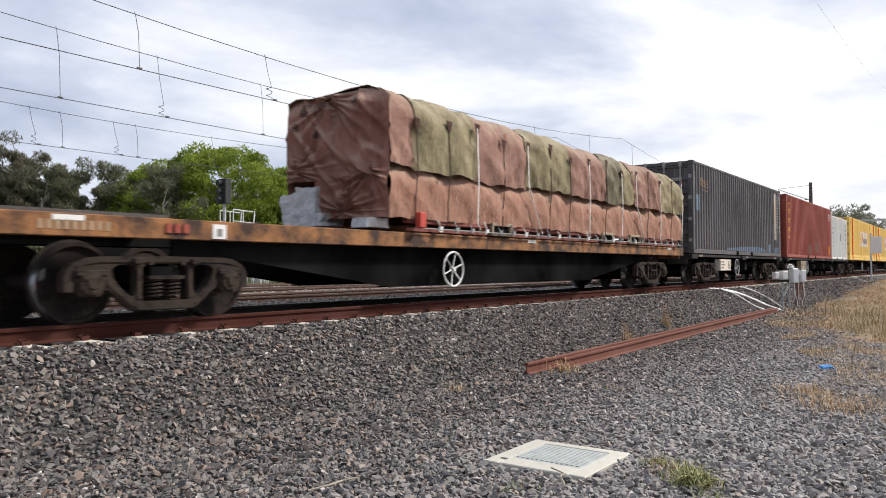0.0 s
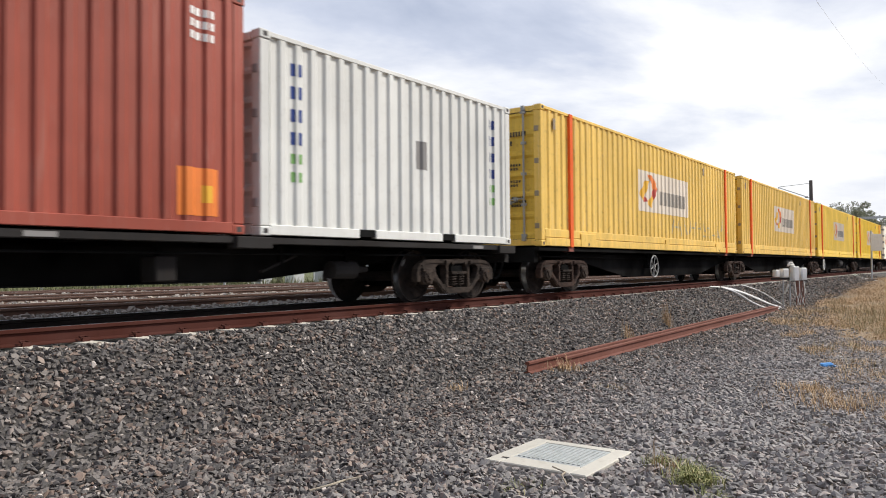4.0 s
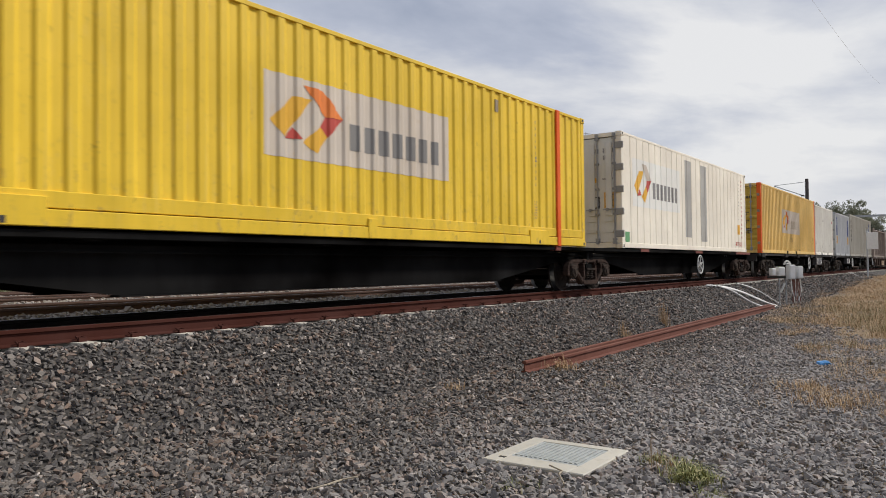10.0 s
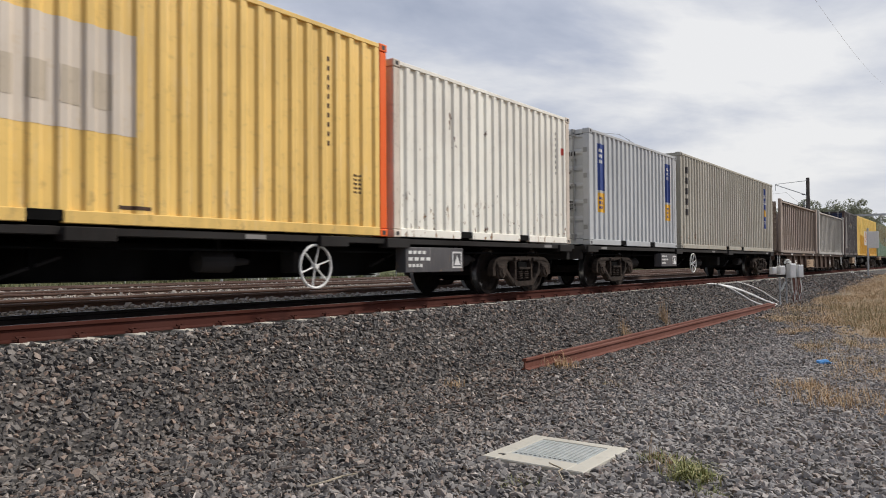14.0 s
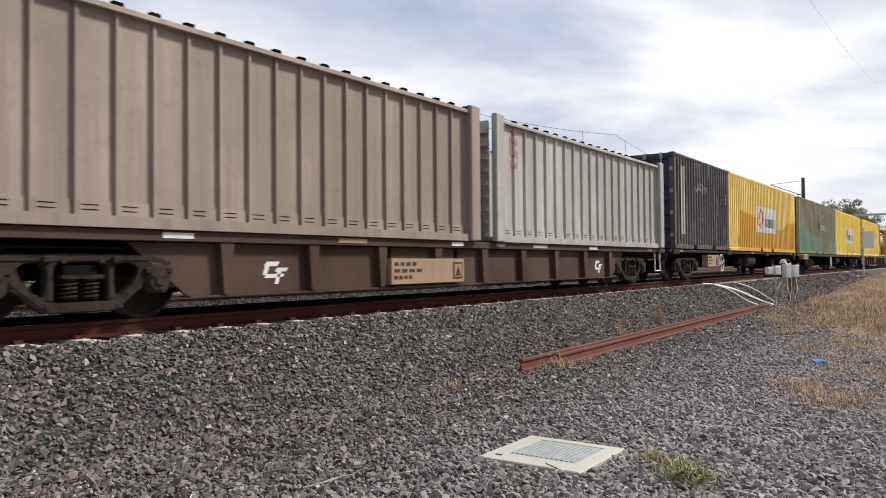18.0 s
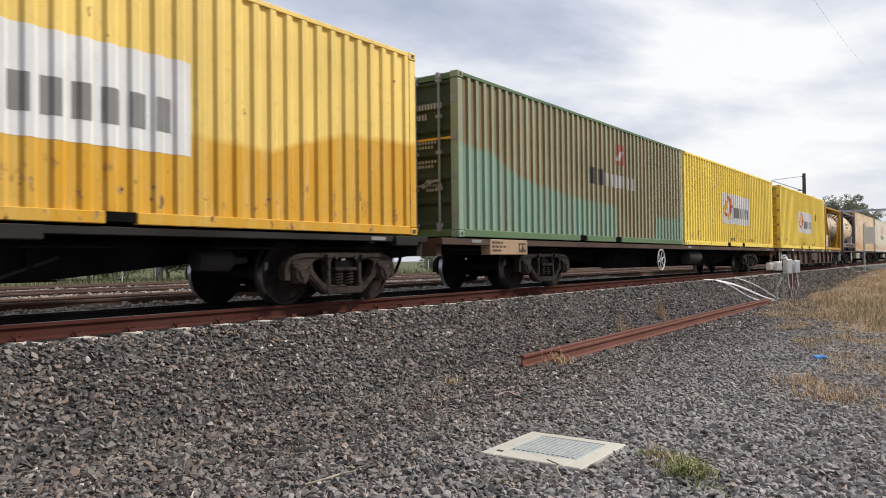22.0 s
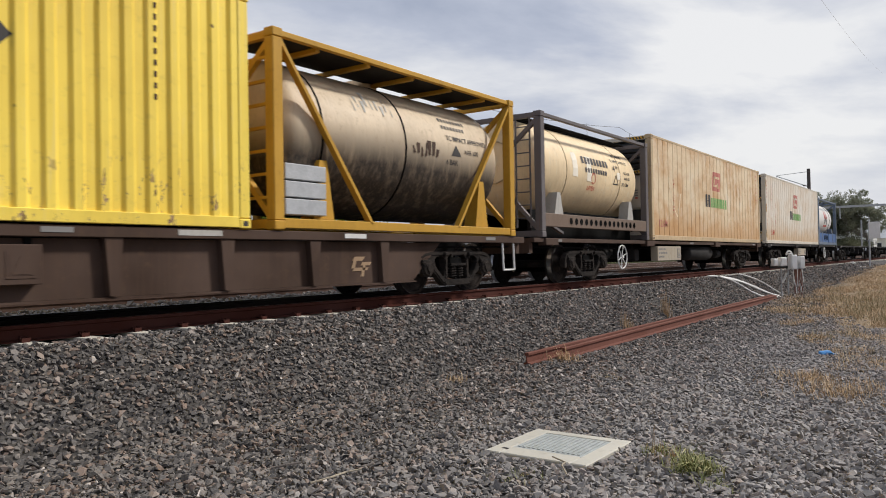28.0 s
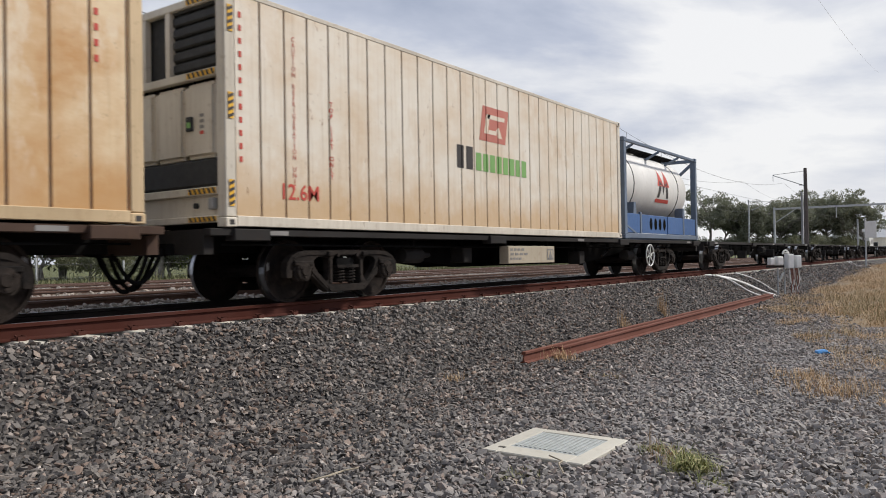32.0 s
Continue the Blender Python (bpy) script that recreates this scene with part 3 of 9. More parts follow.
    nt.links.new(wide.outputs["Value"], oil_and_shade.inputs[2])
    c = blend_node(nt, step_node(nt, oil_and_shade.outputs["Value"], 0.85, 1.05), (0.018, 0.016, 0.015), c)
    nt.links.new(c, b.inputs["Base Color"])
    bump_node(nt, b, vor.outputs["Distance"], 0.8, 0.04)
    me.materials.append(m)
    return tagged(new("ground", me), "grey crushed-rock railway ground running to grassy verges", "ground", "", "structure")


build_ground()

SLEEPER_X0 = 3.61

# ---- loose ballast stones ----

def stone_material(name="crushed_rock", pale=0.0):
    m, nt, b = material(name, 0.9)
    g = nt.nodes.new("ShaderNodeNewGeometry")
    r = nt.nodes.new("ShaderNodeValToRGB")
    e = r.color_ramp.elements
    e[0].position, e[0].color = 0.0, (0.035, 0.032, 0.031, 1)
    e[1].position, e[1].color = 1.0, (0.657, 0.580, 0.516, 1)
    for p, col in ((0.35, (0.118, 0.106, 0.098, 1)), (0.7, (0.225, 0.198, 0.176, 1)), (0.8, (0.180, 0.125, 0.096, 1)), (0.91, (0.286, 0.205, 0.158, 1)), (0.965, (0.350, 0.300, 0.263, 1)), (0.985, (0.445, 0.390, 0.344, 1))):
        e.new(p).color = col
    nt.links.new(g.outputs["Random Per Island"], r.inputs["Fac"])
    f = noise_node(nt, coords(nt, world_space=True), 60, 4)
    c = blend_node(nt, step_node(nt, f, 0.5, 0.85), r.outputs["Color"], (0.22, 0.205, 0.19))
    big = noise_node(nt, coords(nt, world_space=True), 0.6, 3)
    c = blend_node(nt, blend_node(nt, 1.0, step_node(nt, big, 0.45, 0.7), (0.25,) * 3, "MULTIPLY"), c, (0.26, 0.24, 0.22))
    # stones pale away from the track, patchily, over the access road
    sep = nt.nodes.new("ShaderNodeSeparateXYZ")
    nt.links.new(coords(nt, (1, -1, 1), True), sep.inputs["Vector"])
    road = nt.nodes.new("ShaderNodeMath")
    road.operation = "MULTIPLY"
    nt.links.new(step_node(nt, sep.outputs["Y"], 3.7, 6.0), road.inputs[0])
    nt.links.new(step_node(nt, noise_node(nt, coords(nt, world_space=True), 1.6, 5), 0.1, 0.75), road.inputs[1])
    c = blend_node(nt, 0.08, c, (0.03, 0.03, 0.034))
    c = blend_node(nt, road.outputs["Value"], c, blend_node(nt, 0.6, c, (0.45, 0.425, 0.405)))
    if pale:
        c = blend_node(nt, pale, c, (0.52, 0.46, 0.39))
    nt.links.new(c, b.inputs["Base Color"])
    bump_node(nt, b, f, 0.4, 0.006)
    return m


def stone_shapes(n, rng):
    out = []
    for _ in range(n):
        bm = bmesh.new()
        flat = rng.uniform(0.42, 0.72)
        for _ in range(9):
            p = rng.normal(size=3)
            p /= np.linalg.norm(p)
            bm.verts.new(p * rng.uniform(0.82, 1.03) * (1.0, 0.74, flat))
        r = bmesh.ops.convex_hull(bm, input=bm.verts[:])
        bmesh.ops.delete(bm, geom=[v for v in bm.verts if not v.link_faces], context="VERTS")
        bmesh.ops.triangulate(bm, faces=bm.faces[:])
        bm.verts.index_update()
        out.append((np.array([v.co[:] for v in bm.verts]), np.array([[v.index for v in f.verts] for f in bm.faces])))
        bm.free()
    return out


def scatter_stones(name, label, pts, sizes, seed, mat):
    """One mesh of many stones at the given places."""
    rng = np.random.default_rng(seed)
    shapes = stone_shapes(24, rng)
    pick = rng.integers(0, len(shapes), len(pts))
    vs, fs, base = [], [], 0
    for k, (sv, sf) in enumerate(shapes):
        idx = np.nonzero(pick == k)[0]
        m = len(idx)
        if not m:
            continue
        # stones lie mostly flat, turned any way
        turn, tip = rng.uniform(0, 2 * math.pi, m), rng.normal(0, 0.2, (m, 2))
        q = np.stack([np.cos(turn / 2), tip[:, 0], tip[:, 1], np.sin(turn / 2)], 1)
        q /= np.linalg.norm(q, axis=1)[:, None]
        w, x, y, z = q.T
        rot = np.stack([1 - 2 * (y * y + z * z), 2 * (x * y - z * w), 2 * (x * z + y * w), 2 * (x * y + z * w), 1 - 2 * (x * x + z * z), 2 * (y * z - x * w),
                        2 * (x * z - y * w), 2 * (y * z + x * w), 1 - 2 * (x * x + y * y)], 1).reshape(m, 3, 3)
        vv = np.einsum("mij,nj->mni", rot, sv) * sizes[idx][:, None, None] + pts[idx][:, None, :]
        vs.append(vv.reshape(-1, 3))
        fs.append((sf[None] + (base + np.arange(m) * len(sv))[:, None, None]).reshape(-1, 3))
        base += m * len(sv)
    v, f = np.concatenate(vs), np.concatenate(fs)
    me = bpy.data.meshes.new(name)
    me.vertices.add(len(v))
    me.vertices.foreach_set("co", v.astype(np.float32).ravel())
    me.loops.add(len(f) * 3)
    me.loops.foreach_set("vertex_index", f.astype(np.int32).ravel())
    me.polygons.add(len(f))
    me.polygons.foreach_set("loop_start", np.arange(0, len(f) * 3, 3, dtype=np.int32))
    me.polygons.foreach_set("use_smooth", np.zeros(len(f), dtype=bool))
    me.update()
    me.materials.append(mat)
    return tagged(new(name, me), label, "gravel", "", "stuff")


def stone_field(x0, x1, y0, y1, gap, size, rng, keep=None):
    nx, ny = int((x1 - x0) / gap), int((y1 - y0) / gap)
    gx, gy = np.meshgrid(np.arange(nx), np.arange(ny))
    p = np.stack([x0 + (gx.ravel() + rng.uniform(-0.45, 0.45, nx * ny) + 0.5) * gap, y0 + (gy.ravel() + rng.uniform(-0.45, 0.45, nx * ny) + 0.5) * gap], 1)
    if keep:
        p = p[keep(p[:, 0], p[:, 1])]
    s = size * np.clip(rng.lognormal(0, 0.3, len(p)), 0.5, 1.65)
    z = np.array([ground_height(x, y) for x, y in p]) + s * rng.uniform(-0.05, 0.55, len(p))
    return np.c_[p, z], s


STONE = stone_material()
STONE_PALE = stone_material("pale_crushed_rock", 0.5)
rng = np.random.default_rng(5)


def clear_ground(x, y):
    """Away from the pit and from the spare rail."""
    pit_ = (x > 5.19) & (x < 6.12) & (y > -6.05) & (y < -5.12)
    rail_ = (x > 9.7) & (x < 27.3) & (abs(y + 3.08 - (x - 9.75) * 0.022) < 0.2) & ((x > 10.5) | (y > -3.09))
    return ~pit_ & ~rail_


fields = [
    # the shoulder and the road in the stretch beside the pit
    stone_field(1.2, 17, -8.3, -2.9, 0.039, 0.034, rng, lambda x, y: clear_ground(x, y) & (y > -8.5 + 0.075 * x)),
    stone_field(1.2, 17, -2.9, -1.22, 0.039, 0.0365, rng, clear_ground),
    stone_field(1.2, 24, -1.22, -0.84, 0.05, 0.03, rng, lambda x, y: (abs((x - SLEEPER_X0 + 0.3) % 0.6 - 0.3) > 0.125 - 0.06 * rng.uniform(size=len(x))) | (rng.uniform(size=len(x)) < 0.5)),
    stone_field(17, 32, -6.5, -1.24, 0.062, 0.043, rng, lambda x, y: clear_ground(x, y) & (y > -9.3 + 0.2 * x + rng.normal(0, 0.5, len(x)))),
    stone_field(32, 62, -3.4, -1.24, 0.1, 0.055, rng),
    stone_field(-4, 1.2, -7.5, -1.1, 0.075, 0.036, rng, lambda x, y: x > 1.2 - 5 * rng.uniform(size=len(x)) ** 1.6),
]
# stones heaped over the sleeper ends
heap, heap_size = stone_field(1.2, 26, -1.34, -1.03, 0.042, 0.033, rng, lambda x, y: y < -1.16 + 0.03 * np.sin(7 * x) + rng.normal(0, 0.025, len(x)))
fields.append((heap + (0, 0, 0.03), heap_size))
scatter_stones("ballast_stones", "dark grey crushed-rock ballast stones, angular and dusty", np.concatenate([a for a, _ in fields]), np.concatenate([b for _, b in fields]), 11, STONE)
fields = [stone_field(0.5, 26, 1.2, 12, 0.1, 0.05, rng, lambda x, y: (x > 0.4 * y + 1.5) & (x < 2.0 * y + 22))]
scatter_stones("ballast_stones", "pale grey ballast stones between the tracks", np.concatenate([a for a, _ in fields]) + (0, 0, 0.02), np.concatenate([b for _, b in fields]), 12, STONE_PALE)


# ---- tracks ----
RAIL_PROFILE = [(-0.07, -0.17), (0.07, -0.17), (0.07, -0.158), (0.012, -0.14), (0.009, -0.05), (0.034, -0.038), (0.035, -0.008), (0.026, 0.0), (-0.026, 0.0), (-0.035, -0.008), (-0.034, -0.038), (-0.009, -0.05), (-0.012, -0.14), (-0.07, -0.158)]


def rail_mesh(x0, x1, step=20.0):
    bm = bmesh.new()
    xs = list(np.arange(x0, x1, step)) + [x1]
    rings = [[bm.verts.new((x, a, b)) for a, b in RAIL_PROFILE] for x in xs]
    n = len(RAIL_PROFILE)
    for p, q in zip(rings, rings[1:]):
        for i in range(n):
            bm.faces.new((p[i], p[(i + 1) % n], q[(i + 1) % n], q[i])).material_index = 1 if i == 7 else 0
    bm.faces.new(rings[0])
    bm.faces.new(rings[-1][::-1])
    return fix(bm)


def sleeper_mesh():
    bm = bmesh.new()
    prism(bm, [(-0.12, -0.4), (0.12, -0.4), (0.1, -0.178), (0.09, -0.168), (-0.09, -0.168), (-0.1, -0.178)], -1.26, 1.26)
    return fix(bm)


def clip_mesh():
    bm = bmesh.new()
    for s in (-1, 1):
        box(bm, -0.04, 0.04, s * 0.115 - 0.02, s * 0.115 + 0.02, -0.17, -0.125)
        path_bar(bm, [(-0.045, s * 0.12, -0.13), (-0.03, s * 0.05, -0.118), (0.03, s * 0.05, -0.118), (0.045, s * 0.13, -0.13)], 0.009, 5)
    return bm


SLEEPER = sleeper_mesh()
_me = bpy.data.meshes.new("sleeper")
SLEEPER.to_mesh(_me)
_me.materials.append(CONCRETE)
CLIPS = bpy.data.meshes.new("rail_clip")
clip_mesh().to_mesh(CLIPS)
CLIPS.materials.append(RAILRUST)

def build_track(y, near, label, clips):
    tr = thing("railway_track", label, "track", (0, y, 0), "", "structure")
    for s in (-1, 1):
        r = part("rail", rail_mesh(-60, 420), [RAILSHADE if s > 0 and y == 0 else RAILRUST if y == 0 else RAILBROWN, RAILTOP], tr)
        r.location = (0, s * 0.753, 0)
    k0, k1 = near
    for i in range(k0, k1):
        sl = part("sleeper", _me, None, tr)
        sl.location = (SLEEPER_X0 + 0.6 * i, 0, 0)
        if clips and i < 45:
            for s in (-1, 1):
                c = part("rail_clip", CLIPS, None, sl)
                c.location = (0, s * 0.753, 0)
    bm = bmesh.new()
    for i in list(range(-80, k0)) + list(range(k1, 420)):
        x = SLEEPER_X0 + 0.6 * i
        box(bm, x - 0.1, x + 0.1, -1.26, 1.26, -0.36, -0.168)
    tagged(part("far_sleepers", bm, CONCRETE, tr), "concrete sleepers further along the line", "", "", "stuff")
    return tr


build_track(0.0, (-4, 110), "rusty steel rails on pale concrete sleepers in ballast", True)
build_track(4.4, (-2, 60), "parallel rusty rails on concrete sleepers in ballast", False)
build_track(8.7, (0, 1), "further running line of rusty rails on sleepers", False)
build_track(12.9, (0, 1), "furthest running line of rusty rails on sleepers", False)

from mathutils import geometry

# ---- rolling stock: running gear ----
def cached(build, mats, name, smooth=False):
    bm = build()
    me = bpy.data.meshes.new(name)
    fix(bm).to_mesh(me)
    bm.free()
    for m in mats:
        me.materials.append(m)
    if smooth:
        me.shade_smooth()
    return me


WHEEL_R = 0.43


def wheelset_bm():
    bm = bmesh.new()
    for s in (-1, 1):
        o = bmesh.new()
        lathe(o, [(0.1, 0.60), (0.12, 0.64), (0.2, 0.665), (0.36, 0.675), (0.385, 0.655), (0.455, 0.655), (0.458, 0.68), (WHEEL_R + 0.004, 0.69), (WHEEL_R - 0.003, 0.79), (0.385, 0.79), (0.37, 0.755), (0.2, 0.725), (0.13, 0.77), (0.1, 0.79)], 32, "Y",
              mis=[0, 0, 0, 0, 0, 0, 0, 1, 0, 0, 0, 0, 0])
        # two worn paint marks on the disc
        for a in (0.4, 2.9):
            r = 0.37
            box(o, r * math.cos(a) - 0.02, r * math.cos(a) + 0.02, 0.786, 0.7935, r * math.sin(a) - 0.05, r * math.sin(a) + 0.05, 2)
        if s < 0:
            bmesh.ops.scale(o, vec=(1, -1, 1), verts=o.verts[:])
        t = bpy.data.meshes.new("t")
        o.to_mesh(t)
        o.free()
        bm.from_mesh(t)
        bpy.data.meshes.remove(t)
    bar(bm, (0, -1.0, 0), (0, 1.0, 0), 0.085, 12)
    return bm


def bevelled_box(bm, *r):
    o = bevelled(boxes(r), 0.012)
    t = bpy.data.meshes.new("t")
    o.to_mesh(t)
    o.free()
    bm.from_mesh(t)
    bpy.data.meshes.remove(t)


def side_frame_bm():
    bm = bmesh.new()
    y0, y1 = -0.06, 0.06
    half = [(0.78, 0.705), (0.93, 0.685), (1.05, 0.63), (1.13, 0.545), (1.15, 0.45), (1.14, 0.34), (1.05, 0.34), (1.035, 0.5), (0.97, 0.565), (0.8, 0.565), (0.715, 0.5), (0.69, 0.36), (0.6, 0.3), (0.46, 0.18), (0.37, 0.125)]
    outer = [(0.0, 0.715)] + half + [(0.0, 0.11)] + [(-x, z) for x, z in half[::-1]]
    hole = [(0.37, 0.595), (0.44, 0.62), (0.57, 0.615), (0.64, 0.57), (0.63, 0.49), (0.54, 0.37), (0.44, 0.285), (0.38, 0.285), (0.355, 0.38), (0.355, 0.54)]
    mid = [(-0.285, 0.225), (0.285, 0.225), (0.285, 0.57), (0.23, 0.625), (-0.23, 0.625), (-0.285, 0.57)]
    loops = [outer, hole, [(-x, z) for x, z in hole[::-1]], mid]
    flat = [p for lp in loops for p in lp]
    tris = geometry.tessellate_polygon([[Vector((x, z, 0)) for x, z in lp] for lp in loops])
    a = [bm.verts.new((x, y0, z)) for x, z in flat]
    b = [bm.verts.new((x, y1, z)) for x, z in flat]
    for i, j, k in tris:
        bm.faces.new((a[i], a[j], a[k]))
        bm.faces.new((b[k], b[j], b[i]))
    o = 0
    for lp in loops:
        n = len(lp)
        for i in range(n):
            bm.faces.new((a[o + i], a[o + (i + 1) % n], b[o + (i + 1) % n], b[o + i]))
        o += n
    fix(bm)
    sharp = [e for e in bm.edges if len(e.link_faces) == 2 and e.calc_face_angle(0) > 0.9]
    bmesh.ops.bevel(bm, geom=sharp, offset=0.012, segments=2, affect="EDGES", clamp_overlap=True)
    # thin raised flanges along the chords
    prism(bm, [(-1.03, 0.615), (-0.92, 0.668), (-0.77, 0.69), (0.77, 0.69), (0.92, 0.668), (1.03, 0.615), (1.0, 0.59), (0.9, 0.625), (0.76, 0.645), (-0.76, 0.645), (-0.9, 0.625), (-1.0, 0.59)], y0 - 0.014, y0 - 0.001)
    for s in (-1, 1):
        prism(bm, [(s * 0.7, 0.42), (s * 0.66, 0.47), (s * 0.36, 0.22), (s * 0.39, 0.165)], y0 - 0.012, y0 - 0.001)
        prism(bm, [(s * 0.345, 0.58), (s * 0.295, 0.58), (s * 0.295, 0.25), (s * 0.345, 0.25)], y0 - 0.012, y0 - 0.001)
    prism(bm, [(-0.4, 0.225), (0.4, 0.225), (0.33, 0.13), (-0.33, 0.13)], y0 - 0.016, y0 - 0.001)
    for s in (-1, 1):
        # pedestal jaw and the brake hanger lug
        bevelled_box(bm, s * 0.87 - 0.17, s * 0.87 + 0.17, y0 - 0.05, y0 + 0.02, 0.5, 0.565)
        bevelled_box(bm, s * 0.36 - 0.05, s * 0.36 + 0.05, y0 - 0.06, y0, 0.62, 0.69)
        bar(bm, (s * 0.2, y0 - 0.02, 0.64), (s * 0.2, y0 - 0.045, 0.64), 0.028, 8)
    return bm


def axle_box_bm():
    bm = bmesh.new()
    lathe(bm, [(0.125, 0.1), (0.135, 0.05), (0.135, -0.09), (0.12, -0.115), (0.07, -0.12), (0.06, -0.14), (0.02, -0.14)], 16, "Y")
    box(bm, -0.15, 0.15, -0.07, 0.09, 0.06, 0.17)
    prism(bm, [(-0.16, 0.1), (0.16, 0.1), (0.15, -0.07), (0.09, -0.14), (-0.09, -0.14), (-0.15, -0.07)], -0.075, 0.06)
    for a in (0.5, 2.6, 4.7):
        bar(bm, (0.085 * math.cos(a), -0.11, 0.085 * math.sin(a)), (0.085 * math.cos(a), -0.135, 0.085 * math.sin(a)), 0.02, 6)
    return bm


def springs_bm():
    bm = bmesh.new()
    for cx in (-0.11, 0.11):
        for i in range(5):
            z = 0.25 + i * 0.042
            pts = [(cx + 0.085 * math.cos(a), 0.085 * math.sin(a), z + 0.042 * a / (2 * math.pi)) for a in np.linspace(0, 2 * math.pi, 9)]
            path_bar(bm, pts, 0.014, 5)
    box(bm, -0.22, 0.22, -0.1, 0.1, 0.46, 0.5)
    return bm


def bolster_bm():
    bm = bmesh.new()
    box(bm, -0.17, 0.17, -1.04, 1.04, 0.5, 0.6)
    box(bm, -0.22, 0.22, -0.8, 0.8, 0.44, 0.66)
    for s in (-1, 1):
        box(bm, s * 0.45 - 0.05, s * 0.45 + 0.05, -0.75, 0.75, 0.3, 0.4)
        bar(bm, (s * 0.4, -0.6, 0.28), (s * 0.4, 0.6, 0.28), 0.04, 8)
    return bm


WHEELSET = cached(wheelset_bm, [WHEEL, TREAD, GREYMARK], "wheelset", False)
SIDE_FRAME = cached(side_frame_bm, [BOGIE], "side_frame")
SIDE_FRAME_DARK = cached(side_frame_bm, [BOGIE_DARK], "side_frame")
SIDE_FRAME_RUST = cached(side_frame_bm, [BOGIE_RUST], "side_frame")
AXLE_BOX = cached(axle_box_bm, [BOGIE], "axle_box")
SPRINGS = cached(springs_bm, [BOGIE], "springs")
AXLE_BOX_DARK = cached(axle_box_bm, [BOGIE_DARK], "axle_box")
SPRINGS_DARK = cached(springs_bm, [BOGIE_DARK], "springs")
BOLSTER = cached(bolster_bm, [SOOT_SHADE], "bolster")
WHEELSETS = []
HALF_BASE = 0.87


def bogie(parent, x, rusty=False, dark=False):
    b = part("bogie", BOLSTER, None, parent, "cast steel freight bogie, dusty and grimy")
    b.location = (x, 0, 0)
    for s in (-1, 1):
        f = part("side_frame", SIDE_FRAME_DARK if dark else SIDE_FRAME_RUST if rusty else SIDE_FRAME, None, b)
        f.location = (0, s * 1.0, 0)
        g = part("spring_nest", SPRINGS_DARK if dark else SPRINGS, None, b)
        g.location = (0, s * 1.0, 0)
        for e in (-1, 1):
            a = part("axle_box", AXLE_BOX_DARK if dark else AXLE_BOX, None, b)
            a.location = (e * HALF_BASE, s * 1.0, WHEEL_R)
            if s > 0:
                a.rotation_euler = (0, 0, math.pi)
    for e in (-1, 1):
        w = part("wheelset", WHEELSET, None, b)
        WHEELSETS.append((w, pose(e * HALF_BASE, 0, WHEEL_R)))
    return b


def handwheel_bm():
    bm = bmesh.new()
    r, n = 0.29, 24
    path_bar(bm, [(r * math.cos(a), 0, r * math.sin(a)) for a in np.linspace(0, 2 * math.pi, n + 1)], 0.018, 6)
    for i in range(6):
        a = i * math.pi / 3 + 0.3
        bar(bm, (0, 0.02, 0), (r * math.cos(a), 0, r * math.sin(a)), 0.012, 5)
    bar(bm, (0, -0.03, 0), (0, 0.25, 0), 0.035, 8)
    return bm


HANDWHEEL = cached(handwheel_bm, [WHITE], "handwheel")
HANDWHEEL_DULL = cached(handwheel_bm, [STEELBAR], "handwheel")


def coupler_bm():
    bm = bmesh.new()
    box(bm, -0.75, 0.1, -0.09, 0.09, 0.7, 0.88)
    prism(bm, [(-0.75, 0.66), (-0.6, 0.64), (-0.55, 0.92), (-0.7, 0.95), (-0.85, 0.86), (-0.88, 0.72)], -0.16, 0.13)
    for y, low, back in ((-0.3, 0.26, 0.0), (-0.42, 0.36, 0.1)):
        path_bar(bm, [(-0.2 + back - 0.62 * f, y + 0.03 * f, 0.74 - (0.74 - low) * math.sin(math.pi * min(1, f * 1.04)) ** 0.8 - 0.06 * f) for f in np.linspace(0, 1, 14)], 0.027, 7)
    box(bm, -0.1, 0.02, -0.5, -0.2, 0.66, 0.8)
    return bm


COUPLER = cached(coupler_bm, [SOOT_SHADE], "coupler")
TRAIN = []


